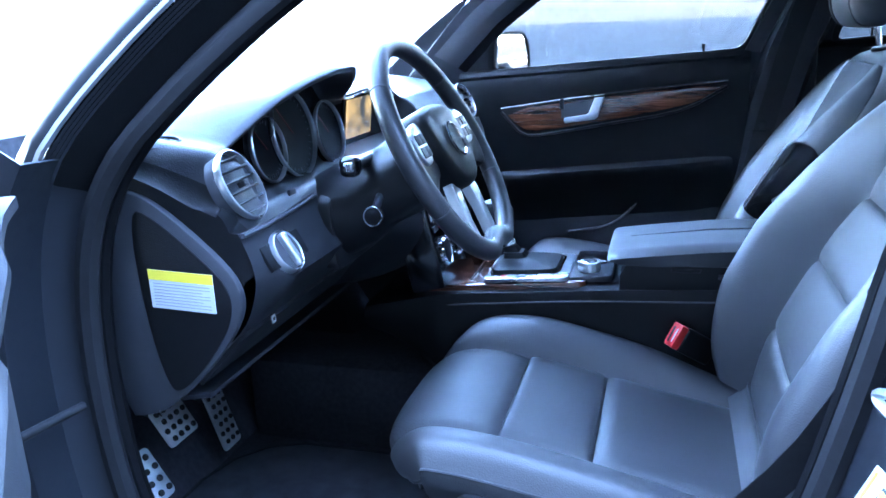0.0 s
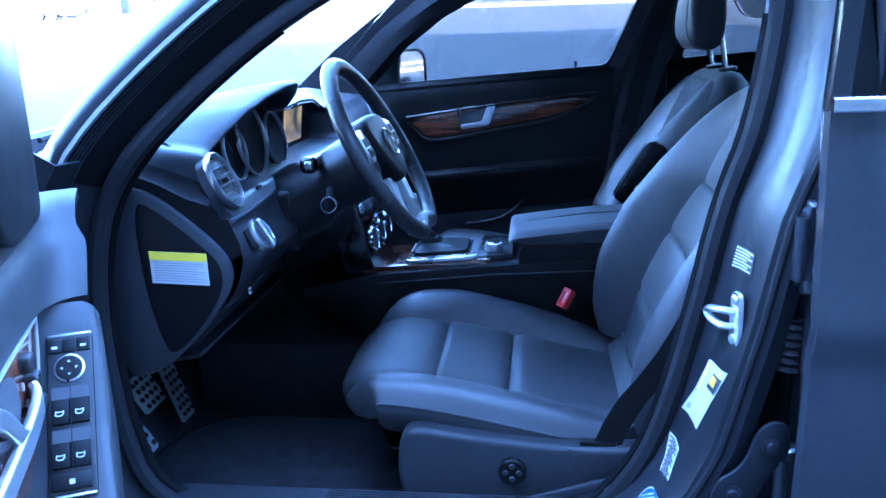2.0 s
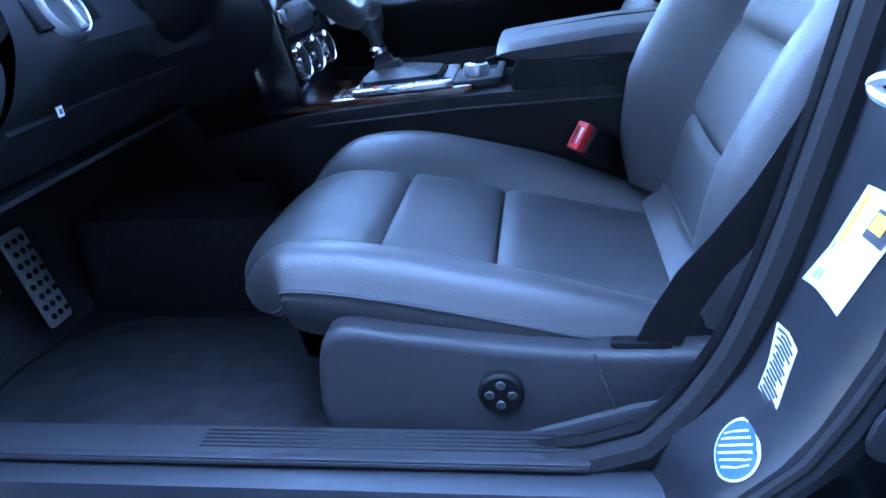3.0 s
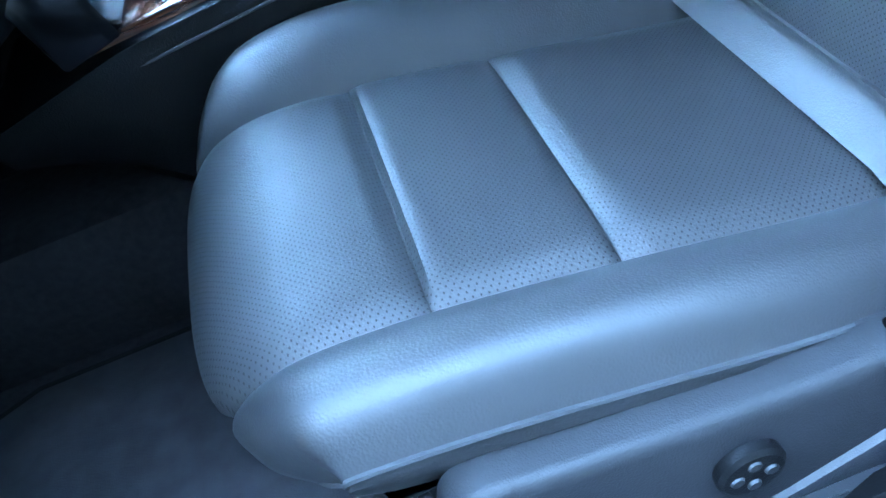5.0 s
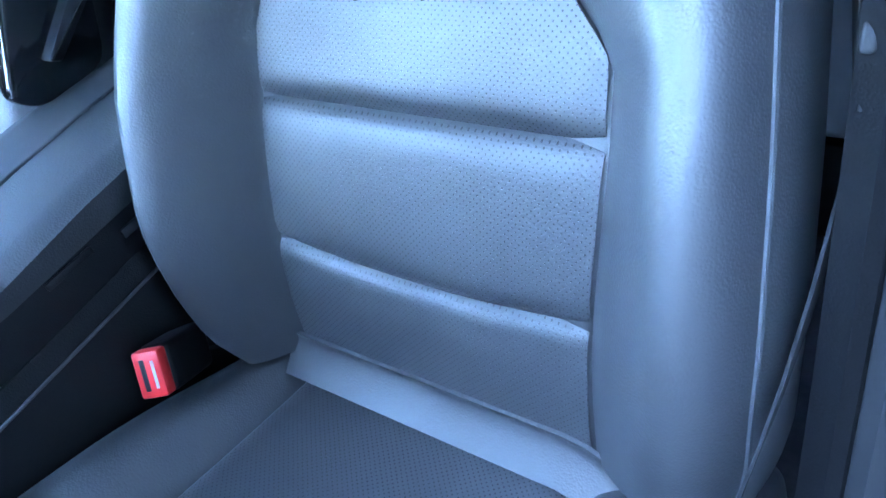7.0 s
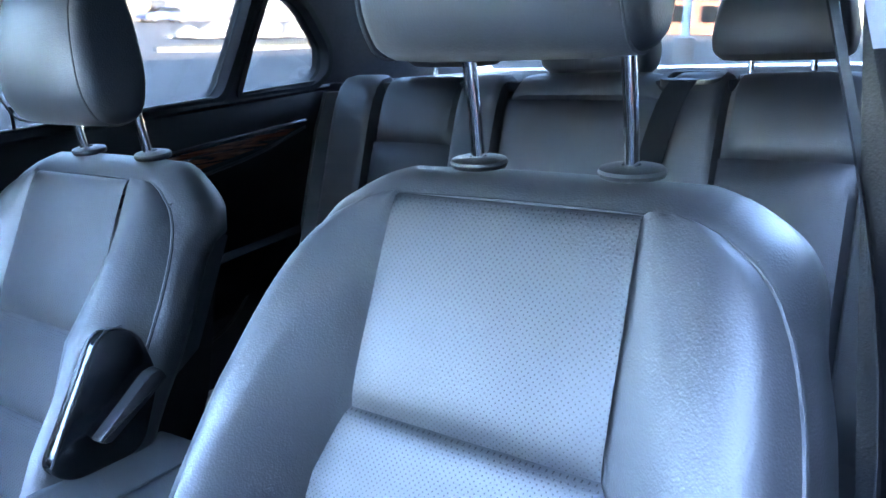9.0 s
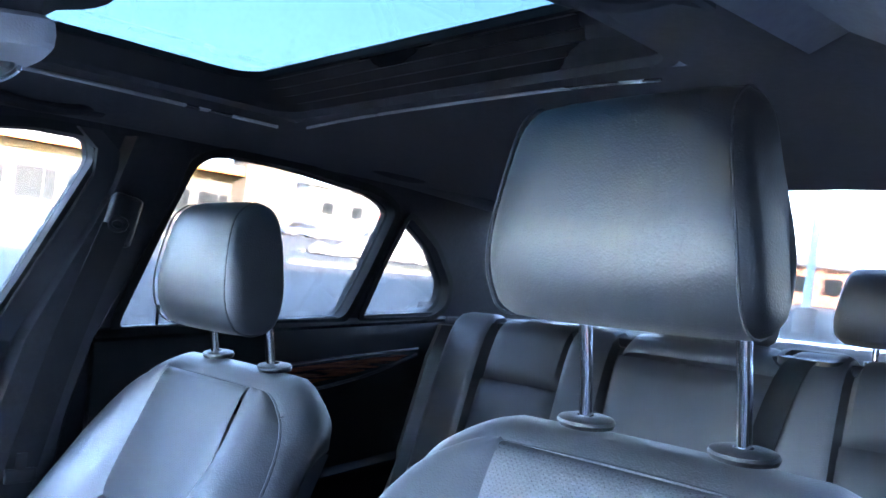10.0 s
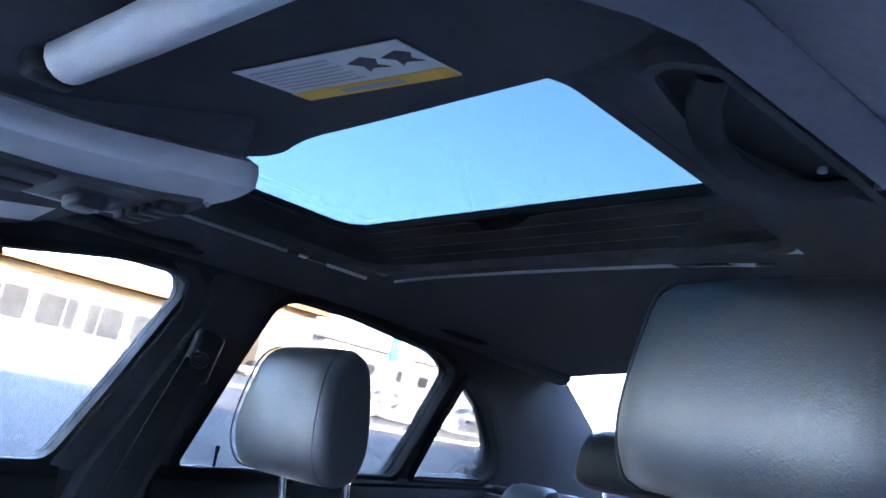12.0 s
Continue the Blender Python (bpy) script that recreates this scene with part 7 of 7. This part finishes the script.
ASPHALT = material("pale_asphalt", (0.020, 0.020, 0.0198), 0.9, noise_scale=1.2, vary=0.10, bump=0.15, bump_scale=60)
GRASS = material("dry_grass", (0.075, 0.062, 0.022), 0.95, noise_scale=1.5, vary=0.35, bump=1.0, bump_scale=30)
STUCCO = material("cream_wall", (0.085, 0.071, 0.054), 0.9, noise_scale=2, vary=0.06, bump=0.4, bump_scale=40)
FASCIA = material("orange_fascia", (0.30, 0.10, 0.02), 0.6, noise_scale=2, vary=0.08)
REDSIGN = material("red_sign", (0.45, 0.08, 0.05), 0.6, noise_scale=2)
GREENSIGN = material("green_sign", (0.02, 0.30, 0.18), 0.5, noise_scale=2)
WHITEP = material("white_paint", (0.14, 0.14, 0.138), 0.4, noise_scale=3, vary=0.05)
STONE = material("pale_boulder", (0.20, 0.19, 0.175), 0.9, noise_scale=4, vary=0.2, bump=1.0, bump_scale=12)
BARK = material("bark", (0.16, 0.11, 0.075), 0.95, noise_scale=8, vary=0.4, bump=1.0, bump_scale=25)
LEAF = material("foliage", (0.07, 0.10, 0.035), 0.8, noise_scale=6, vary=0.4)
BRICK = material("brick_wall", (0.36, 0.16, 0.10), 0.9, noise_scale=3, vary=0.2, bump=0.5, bump_scale=30)
POLE = material("pale_blue_pole", (0.42, 0.55, 0.62), 0.5, noise_scale=4, vary=0.06)
TYRE = material("tyre", (0.009, 0.009, 0.009), 0.8, noise_scale=20)
BLUEP = material("blue_paint", (0.06, 0.10, 0.22), 0.3, coat=1.0, noise_scale=3)
# kept very dark so the unseen hall throws little light into the door
SIDING = material("taupe_siding", (0.020, 0.019, 0.018), 0.85, noise_scale=2, vary=0.10, bump=0.4, bump_scale=30)
SLATE = material("grey_panel", (0.12, 0.125, 0.13), 0.7, noise_scale=2, vary=0.08)

gbm = bmesh.new()
bmesh.ops.create_grid(gbm, x_segments=40, y_segments=40, size=400)
for v in gbm.verts:
    r = math.hypot(v.co.x, v.co.y)
    v.co.z = 0.0 if r < 60 else 0.0
ext(thing("ground", gbm, ASPHALT, "pale asphalt parking lot, half in building shade", "parking lot", kind="structure"))
CURBM = material("curb_concrete", (0.20, 0.195, 0.187), 0.9, noise_scale=3, vary=0.12, bump=0.5, bump_scale=40)


def island(pts, label):
    o = empty("grass_strip", label, "grass strip", kind="structure", at=(0, 0, 0))
    part("curb", slab(chaikin(pts, 2), lambda u, v, w: Vector((u, v, w - 0.02)), 0.15, 0.02), CURBM, o)
    cx_ = sum(p[0] for p in pts) / len(pts)
    cy_ = sum(p[1] for p in pts) / len(pts)
    part("turf", slab(chaikin([(cx_ + (x - cx_) * 0.985, cy_ + (y - cy_) * 0.93) for x, y in pts], 2), lambda u, v, w: Vector((u, v, 0.06 + w)), 0.09), GRASS, o)
    ext(o)


island([(13, 18.2), (30, 20.0), (32, 22.5), (14, 20.4)], "dry grass strip with a concrete curb")
island([(-5, 30), (14, 29), (20, 31), (18, 33.5), (-5, 33)], "dry grass strip with a concrete curb beside the road")
island([(20, 27), (60, 30), (60, 33), (21, 30)], "dry grass strip with a concrete curb beside the road")
island([(-60, 40), (-18, 33.6), (-8, 31.6), (-6, 33), (-18, 37), (-60, 46)], "dry grass verge under the trees")
rng = random.Random(4)
for k in range(9):
    bm = bmesh.new()
    bmesh.ops.create_icosphere(bm, subdivisions=3, radius=1)
    r = rng.uniform(0.35, 0.7)
    for v in bm.verts:
        d = 1 + 0.35 * noise.noise(v.co * 1.3 + Vector((k * 7, 0, 0)))
        v.co = Vector((v.co.x * d * r * 1.2, v.co.y * d * r, max(-0.3, v.co.z) * d * r * 0.9 + 0.25 * r))
    o = thing("boulder", bm, STONE, "pale landscaping boulder beside the curb", "boulder", "boulders")
    o.location = (21.0 + k * 0.95 + rng.uniform(-0.3, 0.3), 27.2 + rng.uniform(-0.6, 1.2), 0.06)
    ext(o)

# store beyond the road
sb = empty("store_building", "cream store with orange eaves and large windows", "building", at=(30, 78, 0))
L0, L1, YB = 4.0, 46.0, 70.0
part("wall", rbox((L1 - L0, 14, 5.2), ((L0 + L1) / 2, YB + 7, 2.6), 0.05, 1), STUCCO, sb)
part("roof", rbox((L1 - L0 + 2, 17, 0.9), ((L0 + L1) / 2, YB + 6.6, 5.75), 0.1, 1), WHITEP, sb)
part("eaves_band", rbox((L1 - L0 + 2.2, 0.3, 0.35), ((L0 + L1) / 2, YB - 2.0, 5.35), 0.05, 1), FASCIA, sb)
WGL = material("shop_glass", (0.010, 0.012, 0.014), 0.3, spec=0.25, noise_scale=0.6, vary=0.5)
for k in range(10):
    x = L0 + 2.2 + 4.1 * k
    w = part("window", rbox((3.2, 0.12, 2.7), (x, YB - 0.03, 1.85), 0.02, 1), WGL, sb)
    part("frame", ring_frame([(x + u, 1.85 + v) for u, v in ((1.65, 1.4), (-1.65, 1.4), (-1.65, -1.4), (1.65, -1.4))][::-1], lambda u, v, w: Vector((u, YB - 0.14 + w, v)), 0.12, 0.12, -0.06), SLATE, w)
    part("mullion", rbox((0.10, 0.10, 2.7), (x + (-0.5 if k % 2 else 0.6), YB - 0.12, 1.85), 0.01, 1), SLATE, w)
part("tower", rbox((6, 3, 7.6), (44, YB - 1.0, 3.8), 0.05, 1), STUCCO, sb)
part("tower_roof", loft([[Vector((44 + sx * k, YB - 1 + sy * k * 0.7, z)) for sx, sy in ((-1, -1), (1, -1), (1, 1), (-1, 1))] for k, z in ((4.0, 7.5), (3.9, 7.9), (0.3, 9.4))]), FASCIA, sb)
for x in (42.4, 45.0):
    part("red_sign", rbox((1.5, 0.15, 0.9), (x, YB - 2.6, 4.6), 0.03, 1), REDSIGN, sb)
ext(sb)

b2 = empty("white_building", "long pale building behind the road", "building", at=(70, 80, 0))
part("wall", rbox((40, 14, 6), (74, 82, 3), 0.05, 1), WHITEP, b2)
for k in range(8):
    part("window", rbox((1.6, 0.2, 1.4), (57 + 4.6 * k, 74.96, 3.6), 0.03, 1), WGL, b2)
part("roof", rbox((41, 15, 0.4), (74, 82, 6.2), 0.05, 1), SLATE, b2)
ext(b2)
b3 = empty("brick_house", "low brick building far behind the car", "building", at=(75, 24, 0))
part("wall", rbox((10, 8, 3.4), (75, 24, 1.7), 0.05, 1), BRICK, b3)
part("roof", loft([[Vector((75 + sx * a, 24 + sy * b, z)) for sx, sy in ((-1, -1), (1, -1), (1, 1), (-1, 1))] for a, b, z in ((5.4, 4.4, 3.3), (5.4, 4.4, 3.5), (3, 0.3, 4.6))]), SLATE, b3)
for k in range(3):
    part("window", rbox((0.2, 1.3, 1.3), (69.95, 21.5 + 2.5 * k, 1.8), 0.03, 1), WGL, b3)
ext(b3)

gsn = empty("gas_sign", "tall green and white roadside price sign", "sign", at=(33, 38, 0))
part("pylon", rbox((0.9, 0.35, 3.2), (33, 38, 1.6), 0.05, 1), WHITEP, gsn)
part("price_panel", rbox((0.7, 0.40, 0.5), (33, 37.97, 2.4), 0.03, 1), SLATE, gsn)
part("red_digits", rbox((0.55, 0.42, 0.25), (33, 37.96, 2.4), 0.02, 1), REDSIGN, gsn)
part("post", rbox((0.18, 0.18, 6.5), (33.2, 38.1, 3.25), 0.02, 1), POLE, gsn)
part("green_panel", rbox((0.65, 0.30, 1.6), (32.9, 38, 4.0), 0.05, 1), GREENSIGN, gsn)
ext(gsn)
lp = empty("light_pole", "pale blue parking lot light pole", "light pole", at=(23, 7.4, 0))
part("shaft", loft([[Vector((23 + r * math.cos(a), 7.4 + r * math.sin(a), z)) for a in [k * math.pi / 8 for k in range(16)]] for r, z in ((0.13, 0), (0.10, 5), (0.07, 9))]), POLE, lp)
part("foot", revolve([(0.3, 0), (0.3, 0.7), (0.2, 0.72)], 20, Matrix.Translation((23, 7.4, 0))), CURBM, lp)
part("lamp_head", rbox((0.6, 0.3, 0.14), (22.7, 7.4, 9.0), 0.04), SLATE, lp)
ext(lp)


def parked_car(x, y, rot, paint, label, tall=1.45):
    c = empty("parked_car", label, "car", "parked cars", at=(x, y, 0))
    m = Matrix.Translation((x, y, 0)) @ Matrix.Rotation(radians(rot), 4, "Z")
    prof = [(-2.25, 0.35), (-2.28, 0.62), (-2.1, 0.80), (-1.1, 0.92), (1.6, 0.95), (2.15, 0.90), (2.25, 0.60), (2.2, 0.35)]
    part("body", loft([[m @ Vector((u * k, w, z)) for u, z in prof] for w, k in ((-0.88, 0.97), (-0.80, 1), (0.80, 1), (0.88, 0.97))]), paint, c)
    cab = [(-1.15, 0.92), (-0.45, tall - 0.04), (0.2, tall), (0.95, tall - 0.06), (1.75, 0.94)]
    part("cabin", loft([[m @ Vector((u, w * (1 if z < 1 else 0.86), z)) for u, z in cab] for w in (-0.76, 0.76)]), WGL, c)
    part("roof", loft([[m @ Vector((u, w, z + 0.012)) for u, z in ((-0.5, tall - 0.06), (0.2, tall), (1.0, tall - 0.07), (1.0, tall - 0.10), (-0.5, tall - 0.09))] for w in (-0.66, 0.66)]), paint, c)
    for u in (-1.4, 1.35):
        for w in (-0.84, 0.84):
            mw_ = m @ Matrix.Translation((u, w, 0.32)) @ Matrix.Rotation(radians(90), 4, "X")
            wh = part("wheel", revolve([(0.19, -0.1), (0.32, -0.09), (0.32, 0.09), (0.19, 0.1)], 20, mw_), TYRE, c)
            part("rim", revolve([(0.19, -0.105), (0.19, 0.105), (0.05, 0.11)], 16, mw_), SILVER, wh)
    ext(c)


for x, y, rot, pt, lb, tl in ((38, 62, 4, SILVER, "silver sedan parked before the store", 1.45), (45, 63, -3, BLUEP, "dark blue sedan parked before the store", 1.45), (30, 63, 2, WHITEP, "white sport utility vehicle parked before the store", 1.75),
                              (52, 60, 8, WHITEP, "white sedan parked beyond the road", 1.5), (60, 56, 0, SLATE, "grey sedan parked beyond the road", 1.45), (48, 21, 70, WHITEP, "white sedan parked behind the car", 1.5), (56, 26, 75, BLUEP, "dark blue sedan parked behind the car", 1.5), (-38, 72, 10, SLATE, "grey pickup far behind the trailer", 1.75)):
    parked_car(x, y, rot, pt, lb, tl)

tr = empty("box_trailer", "white enclosed trailer with twin axles", "trailer", at=(-23, 33.4, 0))
mt = Matrix.Translation((-23.4, 33.4, 0)) @ Matrix.Rotation(radians(-12), 4, "Z") @ Matrix.Scale(0.85, 4)
part("box", moved(rbox((7.5, 2.3, 2.4), (0, 1.2, 1.75), 0.06), mt), WHITEP, tr)
part("lower_rail", moved(rbox((7.5, 0.06, 0.22), (0, 0.02, 0.66), 0.02), mt), SLATE, tr)
for k in range(12):
    part("marker", moved(rbox((0.12, 0.03, 0.07), (-3.4 + 0.62 * k, -0.02, 0.68), 0.01, 1), mt), REDSIGN, tr)
for u in (0.55, 1.45):
    mw_ = mt @ Matrix.Translation((u, 0.05, 0.40)) @ Matrix.Rotation(radians(90), 4, "X")
    wh = part("wheel", revolve([(0.22, -0.12), (0.40, -0.11), (0.40, 0.11), (0.22, 0.12)], 24, mw_), TYRE, tr)
    part("rim", revolve([(0.22, -0.11), (0.22, 0.12), (0.14, 0.10), (0.05, 0.13)], 20, mw_), WHITEP, wh)
part("fender", moved(sweep([Vector((u, -0.02, z)) for u, z in ((-0.05, 0.5), (0.1, 0.82), (0.6, 0.98), (1.4, 0.98), (1.9, 0.82), (2.05, 0.5))], rounded(0.30, 0.04, 0.01)), mt), SLATE, tr)
ext(tr)


def tree(x, y, h, r, label, crown=True):
    t = empty("tree", label, "tree", "trees", at=(x, y, 0))
    rg = random.Random(int(x * 13 + y * 7))
    trunk = [Vector((x + 0.15 * math.sin(z * 1.3), y + 0.1 * math.cos(z), z)) for z in np.linspace(0, h * 0.6, 9)]
    part("trunk", loft([[p + Vector((math.cos(a), math.sin(a), 0)) * r * (1 - 0.06 * i) * (1.25 if i == 0 else 1) for a in [k * math.pi / 6 for k in range(12)]] for i, p in enumerate(trunk)]), BARK, t)
    limbs, tips = [], []
    for k in range(9):
        a, z0 = k * 2.4, h * rg.uniform(0.35, 0.58)
        p0 = Vector((x, y, z0))
        p2 = p0 + Vector((math.cos(a), math.sin(a), 0.9)) * h * rg.uniform(0.2, 0.34)
        limbs.append(sweep(curve([p0, p0.lerp(p2, 0.5) + Vector((0, 0, -0.2)), p2], 6), [circle(r * 0.35 * (1 - 0.13 * i), 6) for i in range(7)]))
        tips += [p0.lerp(p2, q) for q in (0.6, 0.8, 1.0)]
    part("limbs", merge(*limbs), BARK, t)
    bm = bmesh.new()
    for tip in tips:
        for _ in range(60):
            c = tip + Vector((rg.gauss(0, 1), rg.gauss(0, 1), rg.gauss(0, 0.8))) * h * 0.07
            d = Vector((rg.gauss(0, 1), rg.gauss(0, 1), rg.gauss(0, 1))).normalized()
            e = d.orthogonal().normalized() * 0.10
            f_ = d.cross(e).normalized() * 0.05
            bm.faces.new([bm.verts.new(c + v) for v in (e, f_, -e, -f_)])
    part("crown", bm, LEAF, t)
    ext(t)


tree(-21.6, 35.3, 9, 0.28, "bare-trunked tree beside the trailer")
tree(-21.5, 46.0, 10, 0.42, "thick-trunked tree on the dry verge")
tree(-34, 60, 11, 0.4, "tree on the far side of the lot")
tree(60, 50, 9, 0.3, "tree beyond the road")
tree(90, 40, 11, 0.35, "distant tree behind the brick house")
af = empty("frame_sign", "white folding sign board on the lot", "sign", at=(-20.0, 34.2, 0))
for s in (-1, 1):
    part("board", slab([(-0.75, 0), (0.75, 0), (0.6, 3.0), (-0.6, 3.0)], lambda u, v, w: Vector((-20.0 + u * 1.15, 34.2 + s * (0.55 - 0.17 * v) + w, v)), 0.04), WHITEP, af)
ext(af)

# unseen hall added behind the camera to shade the car and cut side light
hall = empty("dealer_hall", "unseen tall taupe hall added to shade the car", "building", kind="structure", at=(0, -20, 0))
HD, HH = -3.9, 6.85
part("wall", rbox((90, 10, HH), (0, HD - 5, HH / 2), 0.05, 1), SIDING, hall)
for k in range(14):
    part("window", rbox((3.6, 0.2, 2.6), (-36 + 5.6 * k, HD + 0.02, 2.2), 0.03, 1), WGL, hall)
part("roof_edge", rbox((91, 10.6, 0.4), (0, HD - 5, HH + 0.1), 0.05, 1), SLATE, hall)
ext(hall)
